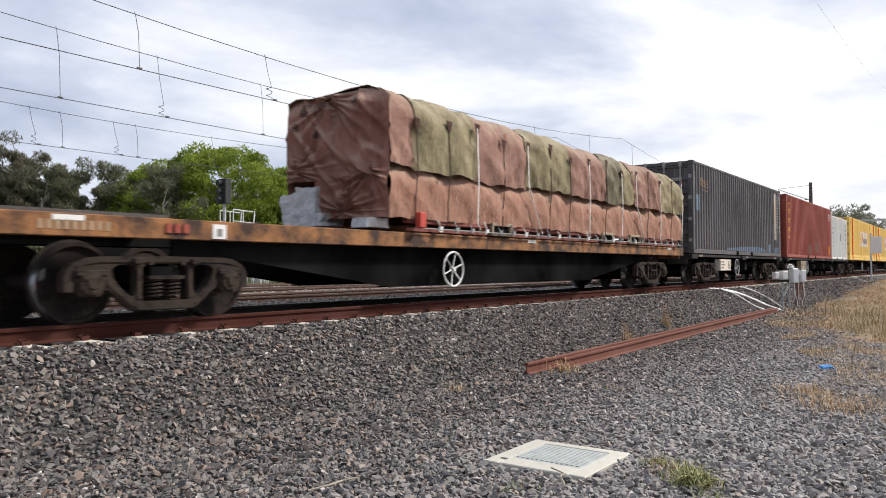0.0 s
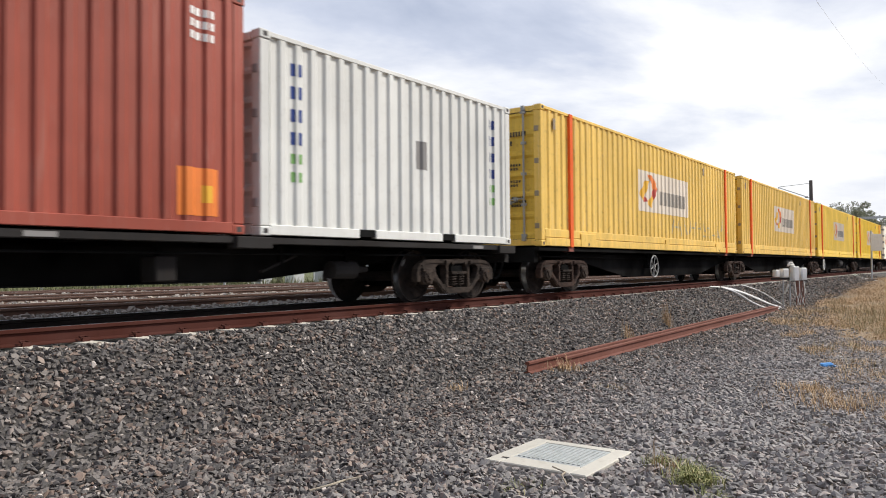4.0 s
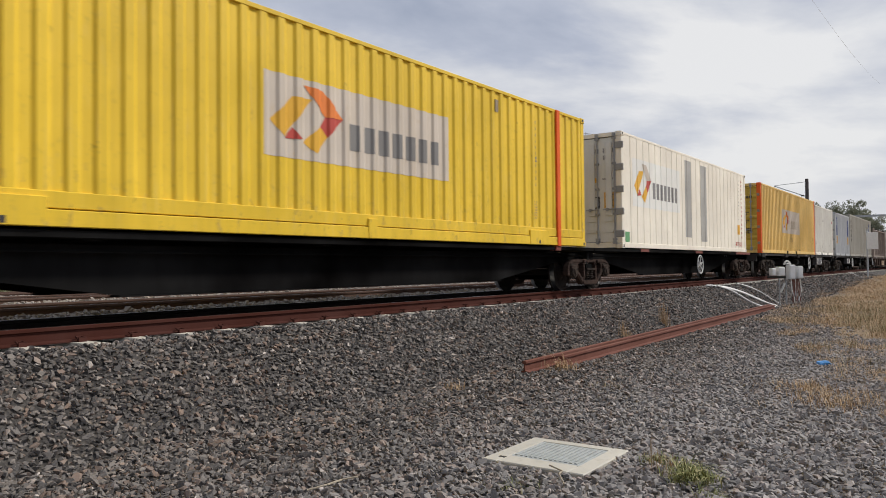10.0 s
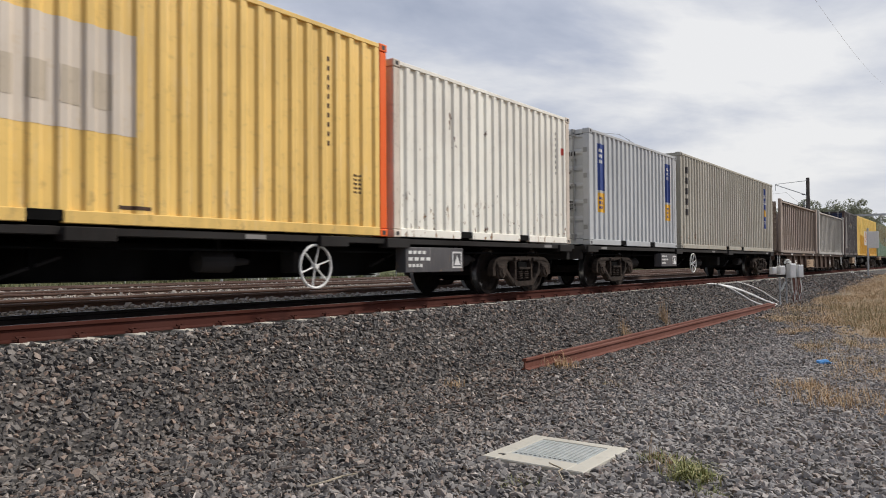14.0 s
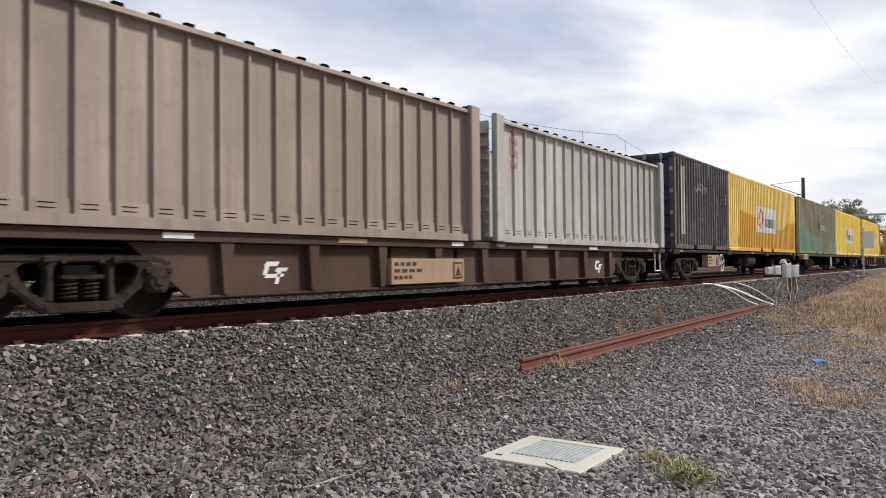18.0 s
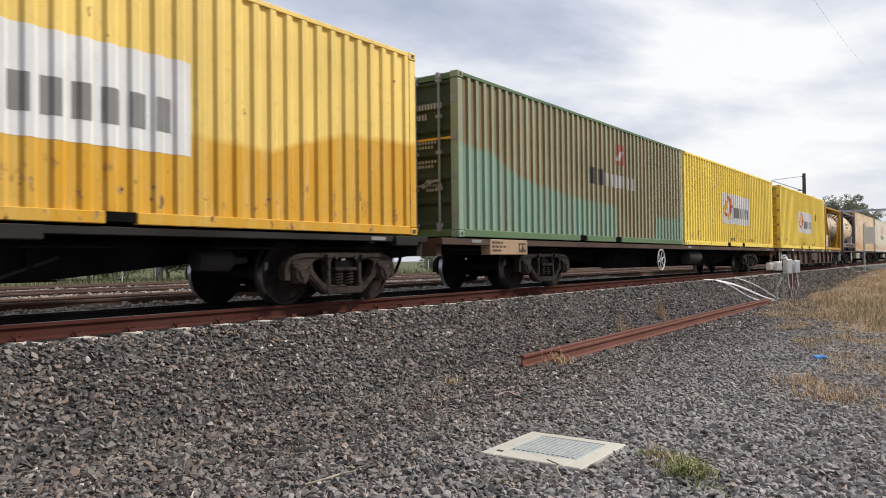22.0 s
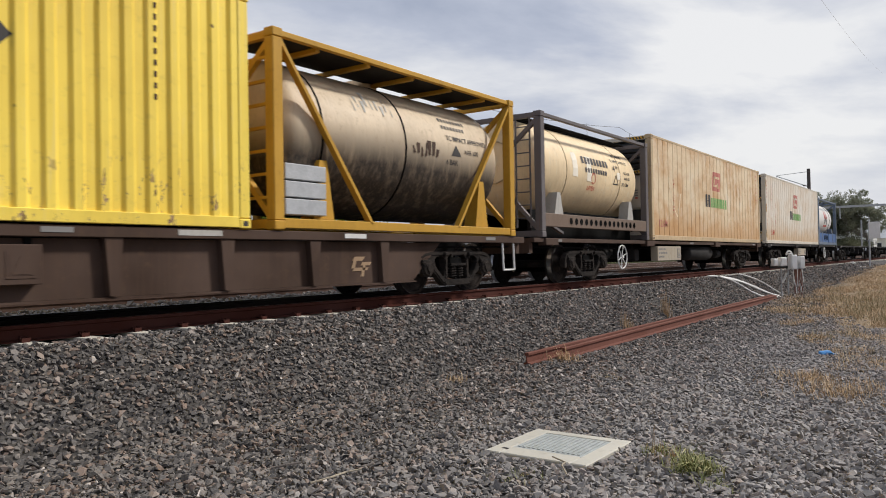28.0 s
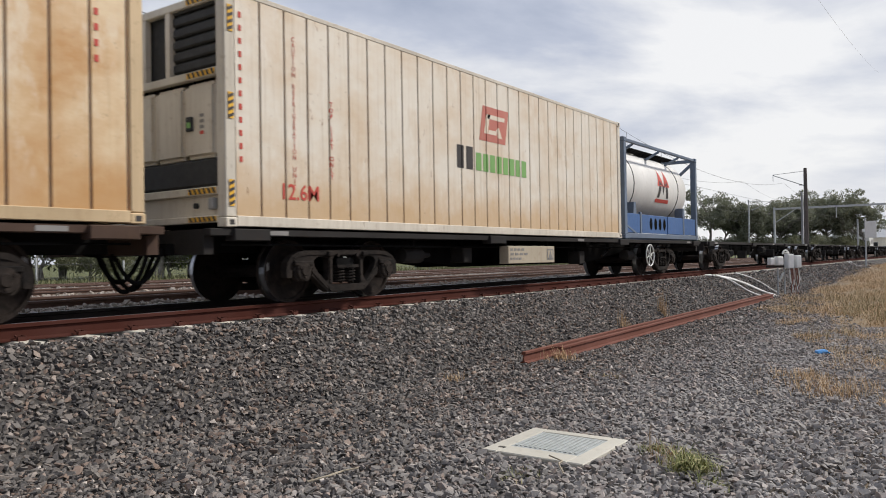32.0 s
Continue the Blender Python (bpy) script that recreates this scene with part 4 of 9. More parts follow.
def wagon(u0, u1, bogies, label, sill=SILL, sill_h=0.1, belly=0.35, belly_mat=SOOT_SHADE, belly_y=0.6, belly_span=None, deck=0.98, wheel=None, wheel_white=True, plates=(), tank=None,
          ribs=None, rusty=False, steps=False, couple=(True, True), outriggers=True, lights=()):
    """A container flat: u0 to u1 along the train; rail top is the thing's floor."""
    w = thing("container_wagon", label, "railway wagon", (u0, 0, 0), "wagons of the freight train")
    L = u1 - u0
    TRAIN.append((w, u0, 0.0))
    for s in (-1, 1):
        part("side_sill", bevelled(boxes((0, L, s * 1.13 - 0.06, s * 1.13 + 0.06, deck - sill_h, deck - 0.012)), 0.008), sill, w)
    part("deck_frame", boxes(*[(x, x + 0.16, -1.07, 1.07, deck - 0.11, deck - 0.03) for x in np.arange(0.1, L - 0.2, max(1.2, (L - 0.36) / 9))], (0.05, L - 0.05, -0.3, 0.3, deck - 0.3, deck - 0.04)), SOOT_SHADE, w)
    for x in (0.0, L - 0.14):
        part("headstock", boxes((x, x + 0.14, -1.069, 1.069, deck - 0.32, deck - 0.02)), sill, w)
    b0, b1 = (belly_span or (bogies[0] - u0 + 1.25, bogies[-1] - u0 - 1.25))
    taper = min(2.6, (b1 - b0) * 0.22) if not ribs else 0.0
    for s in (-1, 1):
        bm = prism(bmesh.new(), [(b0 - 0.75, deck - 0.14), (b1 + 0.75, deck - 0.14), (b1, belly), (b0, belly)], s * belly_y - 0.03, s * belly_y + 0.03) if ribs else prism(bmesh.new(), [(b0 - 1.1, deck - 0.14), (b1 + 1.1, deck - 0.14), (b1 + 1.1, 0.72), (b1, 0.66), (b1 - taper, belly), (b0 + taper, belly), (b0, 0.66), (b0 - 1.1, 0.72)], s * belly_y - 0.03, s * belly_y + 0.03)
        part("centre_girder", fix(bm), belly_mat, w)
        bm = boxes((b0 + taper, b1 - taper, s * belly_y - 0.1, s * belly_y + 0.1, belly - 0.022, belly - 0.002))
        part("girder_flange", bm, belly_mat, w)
    if ribs:
        for s in (-1, 1):
            for x in np.arange(b0 + 0.5, b1 - 0.3, ribs):
                zb = belly + 0.01
                part("stiffener", fix(prism(bmesh.new(), [(x - 0.05, zb), (x + 0.05, zb), (x + 0.1, deck - sill_h - 0.002), (x - 0.1, deck - sill_h - 0.002)], s * (belly_y + 0.032), s * (belly_y + 0.13))), belly_mat, w)
    for x in bogies:
        bogie(w, x - u0, rusty, u0 > 205)
    if wheel is not None:
        h = part("handwheel", HANDWHEEL if wheel_white else HANDWHEEL_DULL, None, w, "white spoked hand-brake wheel" if wheel_white else "rusty spoked hand-brake wheel")
        h.location = (wheel - u0, -1.16, 0.55)
        part("brake_bracket", boxes((wheel - u0 - 0.05, wheel - u0 + 0.05, -1.1, -0.5, 0.5, 0.6), (wheel - u0 - 0.04, wheel - u0 + 0.04, -1.0, -0.92, 0.5, deck - 0.1)), SOOT_SHADE, w)
    for a, b, z0, z1, mat, lab in plates:
        p = part("side_plate", bevelled(boxes((a - u0, b - u0, -1.205, -1.0, z0, z1)), 0.008), mat, w, lab)
        n = max(2, int((b - a) / 0.45))
        ink = WHITE if mat in (BLACK_BOX, SOOT_SHADE, SILL, NAVY) else GREYMARK if mat in (PALEPANEL, STAINED_PLATE) else BROWN_SILL
        h = z1 - z0
        for k, f in enumerate((0.3, 0.38, 0.24)):
            for i in range(4):
                xa = a - u0 + 0.07 + (b - a) * f * i / 4
                part("lettering_bar", boxes((xa, xa + (b - a) * f * 0.17, -1.211, -1.2055, z1 - h * (0.27 + 0.26 * k), z1 - h * (0.14 + 0.26 * k))), ink, p)
        part("warning_square", boxes((b - u0 - 0.34, b - u0 - 0.06, -1.211, -1.2055, z0 + 0.06, z1 - 0.06)), ink, p)
        part("warning_field", boxes((b - u0 - 0.31, b - u0 - 0.09, -1.214, -1.2115, z0 + 0.09, z1 - 0.09)), mat, p)
        zc = (z0 + z1) / 2
        part("warning_triangle", fix(prism(bmesh.new(), [(b - u0 - 0.29, zc - 0.09), (b - u0 - 0.11, zc - 0.09), (b - u0 - 0.2, zc + 0.08)], -1.217, -1.2145)), ink, p)
        for x in (a - u0 + 0.05, b - u0 - 0.12):
            part("bracket", boxes((x, x + 0.07, -1.1, -1.03, z1, deck - 0.05)), SOOT_SHADE, p)
    if tank:
        a, b = tank
        bm = lathe(bmesh.new(), [(0.05, 0), (0.2, 0.04), (0.23, 0.1), (0.23, b - a - 0.1), (0.2, b - a - 0.04), (0.05, b - a)], 20, "X")
        t = part("air_reservoir", fix(bm), SILL, w, "grimy brake air cylinder", True)
        t.location = (a - u0, -0.85, 0.62)
    if not ribs and belly_y < 0.65:
        rr = random.Random(int(u0 * 10))
        for k in range(7):
            x = b0 + (b1 - b0) * (k + 0.3 + 0.4 * rr.random()) / 7
            z = 0.5 + 0.2 * rr.random()
            if k % 3 == 0:
                part("brake_cylinder", fix(lathe(bmesh.new(), [(0.03, -0.3), (0.13, -0.28), (0.14, 0.2), (0.06, 0.24), (0.04, 0.5)], 14, "X")), SILL, w).location = (x, -0.75, z)
            elif k % 3 == 1:
                part("valve_box", bevelled(boxes((x - 0.14, x + 0.14, -0.95, -0.65, z - 0.16, z + 0.14)), 0.02), SILL, w)
            else:
                part("brake_lever", beam(bmesh.new(), (x - 0.35, -0.8, z - 0.1), (x + 0.3, -0.78, z + 0.12), 0.05, 0.03), SILL, w)
            part("hanger", boxes((x - 0.03, x + 0.03, -0.82, -0.76, z, deck - 0.1)), SOOT_SHADE, w)
    part("brake_pipe", path_bar(bmesh.new(), [(0.3, -1.0, deck - 0.2), (L * 0.3, -0.98, deck - 0.22), (L * 0.7, -0.98, deck - 0.22), (L - 0.3, -1.0, deck - 0.2)], 0.016, 6), SOOT_SHADE, w)
    for x in (0.9, L * 0.52, L - 1.4) if sill is not SOOT_SHADE else ():
        part("marker_strip", boxes((x, x + 0.32, -1.196, -1.191, deck - 0.085, deck - 0.03)), WHITE if sill is RUSTDECK else GREYMARK, w)
    # container spigots on the deck
    for x in lights:
        part("twistlock_bracket", bevelled(boxes((x - u0 - 0.28, x - u0 + 0.28, -1.24, -1.05, deck - 0.16, deck - 0.014)), 0.01), sill, w)
    for k, x in enumerate((0.0, L)):
        if couple[k]:
            c = part("coupler", COUPLER, None, w)
            c.location = (x + (-0.02 if k == 0 else 0.02), 0, 0)
            if k:
                c.rotation_euler = (0, 0, math.pi)
    if steps:
        for x in (0.35, L - 0.75):
            part("step", path_bar(bmesh.new(), [(x, -1.14, deck - 0.1), (x, -1.16, 0.35), (x + 0.4, -1.16, 0.35), (x + 0.4, -1.14, deck - 0.1)], 0.02, 6), WHITE, w, "white-painted shunter's step")
    return w


# ---- rolling stock: containers ----
def corrugation(L, pitch, e0, e1, kind="corr", depth=0.038):
    """Breakpoints (x, inset) of a side sheet."""
    pts, x = [(e0, 0.0)], e0
    n = max(1, round((e1 - e0) / pitch))
    p = (e1 - e0) / n
    for i in range(n):
        a = e0 + i * p
        if kind == "corr":
            pts += [(a + 0.15 * p, depth), (a + 0.52 * p, depth), (a + 0.67 * p, 0.0), (a + p - (0.001 if i < n - 1 else 0), 0.0)]
        elif kind == "groove":
            pts += [(a + p - 0.038, 0.0), (a + p - 0.03, 0.014), (a + p - 0.008, 0.014), (a + p, 0.0)]
        else:
            pts += [(a + 0.008, 0.0), (a + 0.016, depth), (a + p - 0.034, depth), (a + p - 0.026, 0.0), (a + p, 0.0)]
    return pts


def inset(pts, x):
    for (a, p), (b, q) in zip(pts, pts[1:]):
        if a <= x <= b:
            return p + (q - p) * (x - a) / max(1e-9, b - a)
    return 0.0


def sheet(pts, y, s, z0, z1, ribbed=False, grooved=False):
    """The folded sheet along x; s is the side it faces (-1: towards -y)."""
    bm = bmesh.new()
    a = [bm.verts.new((x, y - s * d, z0)) for x, d in pts]
    b = [bm.verts.new((x, y - s * d, z1)) for x, d in pts]
    for i in range(len(pts) - 1):
        proud = pts[i][1] < 0.005 and pts[i + 1][1] < 0.005
        sunk = pts[i][1] > 0.005 and pts[i + 1][1] > 0.005
        bm.faces.new((a[i], a[i + 1], b[i + 1], b[i])).material_index = 1 if (ribbed and proud) or (grooved and sunk) else 0
    if s > 0:
        bmesh.ops.reverse_faces(bm, faces=bm.faces[:])
    return bm


def drape(bm, pts, y, lift=0.004):
    """Lays flat artwork (in x and z) on a folded sheet that faces -y."""
    xs = [v.co.x for v in bm.verts]
    lo, hi = min(xs), max(xs)
    for x, _ in pts:
        if lo < x < hi:
            bmesh.ops.bisect_plane(bm, geom=bm.verts[:] + bm.edges[:] + bm.faces[:], plane_co=(x, 0, 0), plane_no=(1, 0, 0))
    for v in bm.verts:
        v.co.y = y + inset(pts, v.co.x) - lift
    for f in bm.faces:
        f.normal_update()
        if f.normal.y > 0:
            f.normal_flip()
    return bm


def art(polys):
    bm = bmesh.new()
    for p in polys:
        bm.faces.new([bm.verts.new((x, 0, z)) for x, z in p])
    return bm


def rect(x0, x1, z0, z1):
    return [(x0, z0), (x1, z0), (x1, z1), (x0, z1)]


def lettering(text, size, x, z, upright=False):
    """Letters as a flat mesh in x and z; upright: stacked down the side."""
    bm = bmesh.new()
    for k, body in enumerate(text if upright else [text]):
        if body == " ":
            continue
        cu = bpy.data.curves.new("lettering", "FONT")
        cu.body, cu.size, cu.resolution_u, cu.offset = body, size, 2, size * 0.011
        if upright:
            cu.align_x = "CENTER"
        ob = bpy.data.objects.new("lettering", cu)
        me = bpy.data.meshes.new_from_object(ob)
        me.transform(Matrix(((1, 0, 0, x), (0, 0, 1, 0), (0, 1, 0, z - (k * size * 0.86 if upright else 0)), (0, 0, 0, 1))))
        bm.from_mesh(me)
        bpy.data.objects.remove(ob)
        bpy.data.curves.remove(cu)
        bpy.data.meshes.remove(me)
    return bm


def door_leaf(x, y0, y1, z0, z1, folds, depth=0.045):
    """A leaf with wide pressed panels across it, facing -x."""
    bm = bmesh.new()
    rows, step = [(z0, 0.0)], (z1 - z0) / folds
    for i in range(folds):
        a = z0 + i * step
        rows += [(a + 0.12 * step, 0.0), (a + 0.26 * step, depth), (a + 0.86 * step, depth), (a + step, 0.0)]
    a = [bm.verts.new((x + d, y0 + 0.045, z)) for z, d in rows]
    b = [bm.verts.new((x + d, y1 - 0.045, z)) for z, d in rows]
    for i in range(len(rows) - 1):
        bm.faces.new((a[i], a[i + 1], b[i + 1], b[i]))
    box(bm, x - 0.006, x + 0.055, y0, y0 + 0.055, z0 - 0.03, z1 + 0.03)
    box(bm, x - 0.006, x + 0.055, y1 - 0.055, y1, z0 - 0.03, z1 + 0.03)
    box(bm, x - 0.004, x + 0.055, y0 + 0.055, y1 - 0.055, z0 - 0.03, z0 + 0.02)
    box(bm, x - 0.004, x + 0.055, y0 + 0.055, y1 - 0.055, z1 - 0.02, z1 + 0.03)
    return bm


def lock_rod(x, y, z0, z1, s):
    """Round rod with guides, end cams and a swing handle."""
    bm = bar(bmesh.new(), (x, y, z0), (x, y, z1), 0.021, 8)
    for z in np.linspace(z0 + 0.06, z1 - 0.12, 5):
        box(bm, x - 0.03, x + 0.034, y - 0.05, y + 0.05, z, z + 0.055)
    for z in (z0 - 0.03, z1 - 0.06):
        box(bm, x - 0.045, x + 0.034, y - 0.035, y + 0.035, z, z + 0.1)
    zh = z0 + 0.3 * (z1 - z0) + 0.03 * s
    bar(bm, (x - 0.03, y - 0.03 * s, zh), (x - 0.035, y + 0.3 * s, zh - 0.012), 0.014, 6)
    box(bm, x - 0.05, x + 0.034, y + 0.19 * s - 0.03, y + 0.19 * s + 0.03, zh - 0.05, zh + 0.03)
    return bm


def end_door(parent, x, W, H, mat, mat_bar, base=0.16):
    """Two pressed leaves with lock rods, hinges and stencils, facing -x."""
    hw = W / 2 - 0.12
    ink = GREYPATCH if mat in (BLACK_BOX, NAVY_DOOR, DARKGREEN) else DARKMARK
    part("door_seal", boxes((x + 0.056, x + 0.07, -hw - 0.03, hw + 0.03, base - 0.04, H - 0.1)), RUBBER, parent)
    for s in (-1, 1):
        y0, y1 = (0.012, hw) if s > 0 else (-hw, -0.012)
        d = part("door", door_leaf(x, y0, y1, base + 0.03, H - 0.17, 6), mat, parent)
        for f in (0.25, 0.72):
            y = y0 + (y1 - y0) * f
            part("lock_rod", lock_rod(x - 0.04, y, base - 0.02, H - 0.05, 1 if f < 0.5 else -1), mat_bar, d)
        if s < 0:
            for zz, n, h in ((H - 0.62, 9, 0.1), (H - 0.8, 4, 0.1), (1.66, 7, 0.05), (1.58, 6, 0.05), (1.32, 7, 0.05), (1.24, 6, 0.05), (0.98, 5, 0.05), (0.9, 6, 0.05), (0.82, 5, 0.05)):
                for i in range(n):
                    yy = -0.3 - 0.066 * i if zz > 1.1 else -0.52 - 0.06 * i
                    part("stencil_bar", boxes((x - 0.0085, x - 0.0065, yy - 0.04, yy, zz, zz + h)), ink, d)
        else:
            part("door_label", boxes((x - 0.0085, x - 0.0065, 0.62, 0.8, 0.72, 0.98)), GREYPATCH, d)
        for z in np.linspace(base + 0.2, H - 0.55, 4):
            hb = s * (hw + 0.012)
            part("hinge", bevelled(boxes((x - 0.03, x + 0.02, hb - 0.055, hb + 0.045, z, z + 0.11)), 0.008), mat_bar if mat is not YELLOW_END else GRIMYTAN, d)


def chilled_door(parent, x, W, H):
    """Flat white leaves with dark seals, channel covers, many rods and big hinge blocks."""
    hw, z0, z1 = W / 2 - 0.1, 0.16, H - 0.14
    part("door_seal", boxes((x + 0.02, x + 0.05, -hw - 0.03, hw + 0.03, z0 - 0.03, z1 + 0.03)), RUBBER, parent)
    for s in (-1, 1):
        y0, y1 = (0.02, hw) if s > 0 else (-hw, -0.02)
        d = part("door", bevelled(boxes((x - 0.01, x + 0.03, y0, y1, z0, z1)), 0.01), WHITEBOX, parent, "flat white insulated door leaf")
        for f in (0.08, 0.5):
            y = y0 + (y1 - y0) * f
            part("lock_rod", lock_rod(x - 0.045, y, z0 - 0.02, z1 + 0.06, 1), STEELBAR, d)
            part("rod_cover", bevelled(boxes((x - 0.05, x - 0.012, y + 0.07, y + 0.24, 0.82, z1 - 0.12)), 0.012), WHITEBOX, d)
            for z in (0.68, 0.4):
                part("handle_tray", boxes((x - 0.03, x - 0.011, y + 0.05, y + 0.3, z, z + 0.08)), WHITEBOX, d)
        for z in np.linspace(z0 + 0.12, z1 - 0.3, 5):
            hb = s * (hw - 0.01)
            part("hinge", bevelled(boxes((x - 0.05, x - 0.011, hb - 0.16, hb + 0.06, z, z + 0.17)), 0.012), STEELBAR, d)
        if s < 0:
            part("inspection_hatch", boxes((x - 0.018, x - 0.011, -0.62, -0.34, 1.02, 1.32)), RUBBER, d)
            part("hatch_panel", boxes((x - 0.022, x - 0.019, -0.585, -0.375, 1.055, 1.285)), WHITEBOX, d)
            p = part("placard", boxes((x - 0.016, x - 0.011, -1.02, -0.74, 1.02, 1.42)), PLACARD, d, "amber warning placard")
            for k in range(5):
                part("placard_bar", boxes((x - 0.019, x - 0.0165, -0.99 + 0.02 * (k % 2), -0.78, 1.34 - 0.07 * k, 1.375 - 0.07 * k)), DARKMARK, p)
            for zz, yy, n in ((2.42, -0.42, 4), (2.42, -0.72, 6), (2.24, -0.72, 4), (1.74, -0.7, 7)):
                for i in range(n):
                    part("stencil_bar", boxes((x - 0.014, x - 0.0105, yy - 0.05 * i - 0.03, yy - 0.05 * i, zz, zz + (0.12 if zz > 2 else 0.05))), GREYMARK, d)
            part("emblem_piece", boxes((x - 0.014, x - 0.0105, -0.56, -0.46, 1.68, 1.8)), AMBERMARK, d)
        else:
            part("stencil_bar", boxes((x - 0.014, x - 0.0105, 0.35, 0.55, 1.4, 1.95)), GREYPATCH, d)
            part("decal", boxes((x - 0.014, x - 0.0105, 0.78, 0.98, 1.95, 2.15)), BLUEMARK, d)


def hazard_strip(parent, x, y0, y1, z0, z1):
    """Dark diagonal stripes on an amber strip that faces -x."""
    st = part("hazard_strip", boxes((x - 0.004, x, y0, y1, z0, z1)), PLACARD, parent, "amber and black striped edge marking")
    n = max(3, int((y1 - y0) / 0.09))
    for i in range(n):
        a = y0 + (y1 - y0) * i / n
        bm = bmesh.new()
        w, k = (y1 - y0) / n * 0.5, (y1 - y0) / n * 0.4
        bm.faces.new([bm.verts.new((x - 0.0065, p, q)) for p, q in ((a, z0), (a + k, z1), (a + k + w, z1), (a + w, z0))])
        part("stripe", bm, DARKMARK, st)


def cooling_end(c, H):
    """The machinery end of a chilled box: frame, black condenser louvres, white covers, drip tray; it faces -x."""
    for z0, z1 in ((2.76, 2.86), (1.84, 1.94), (0.4, 0.5), (0.06, 0.15)):
        part("end_beam", bevelled(boxes((0.0, 0.1, -1.05, 1.05, z0, z1)), 0.01), GRIMYWHITE, c)
        hazard_strip(c, -0.001, -1.04, -0.5, z0 + 0.015, z1 - 0.015)
    for y in (0.42, -0.1):
        part("end_post", boxes((0.01, 0.09, y - 0.045, y + 0.045, 1.941, 2.759)), GRIMYWHITE, c)
    part("condenser_screen", boxes((0.12, 0.16, -1.05, 1.05, 1.9, 2.8)), RUBBER, c, "black condenser louvres")
    for z in np.arange(1.98, 2.74, 0.15):
        part("louvre", bevelled(boxes((0.05, 0.119, -1.04, -0.146, z, z + 0.12)), 0.02), RUBBER, c)
    for a, b in ((-1.02, -0.42), (-0.41, 0.2), (0.21, 1.02)):
        part("unit_cover", bevelled(boxes((0.005, 0.2, a, b, 0.86, 1.79)), 0.05, 3), GRIMYWHITE, c, "rounded white machinery cover")
    part("control_box", bevelled(boxes((-0.03, 0.004, -0.62, -0.5, 1.2, 1.38)), 0.01), RUBBER, c)
    part("display", boxes((-0.033, -0.0305, -0.6, -0.53, 1.24, 1.31)), GREENMARK, c)
    for k in range(4):
        part("notice_bar", boxes((0.001, 0.0045, -0.82, -0.74, 1.15 + 0.07 * k, 1.19 + 0.07 * k)), GREYMARK if k else REDMARK, c)
    part("drip_tray", bevelled(boxes((0.02, 0.2, -1.04, 1.04, 0.505, 0.85)), 0.03), RUBBER, c, "black lower machinery guard")
    part("base_panel", boxes((0.06, 0.1, -1.04, 1.04, 0.151, 0.399)), GRIMYWHITE, c)
    part("drain_cap", bar(bmesh.new(), (0.02, -0.6, 0.28), (0.06, -0.6, 0.28), 0.035, 10), RUBBER, c)
    part("socket_box", bevelled(boxes((-0.02, 0.06, -1.0, -0.9, 0.22, 0.36)), 0.01), STEELBAR, c)


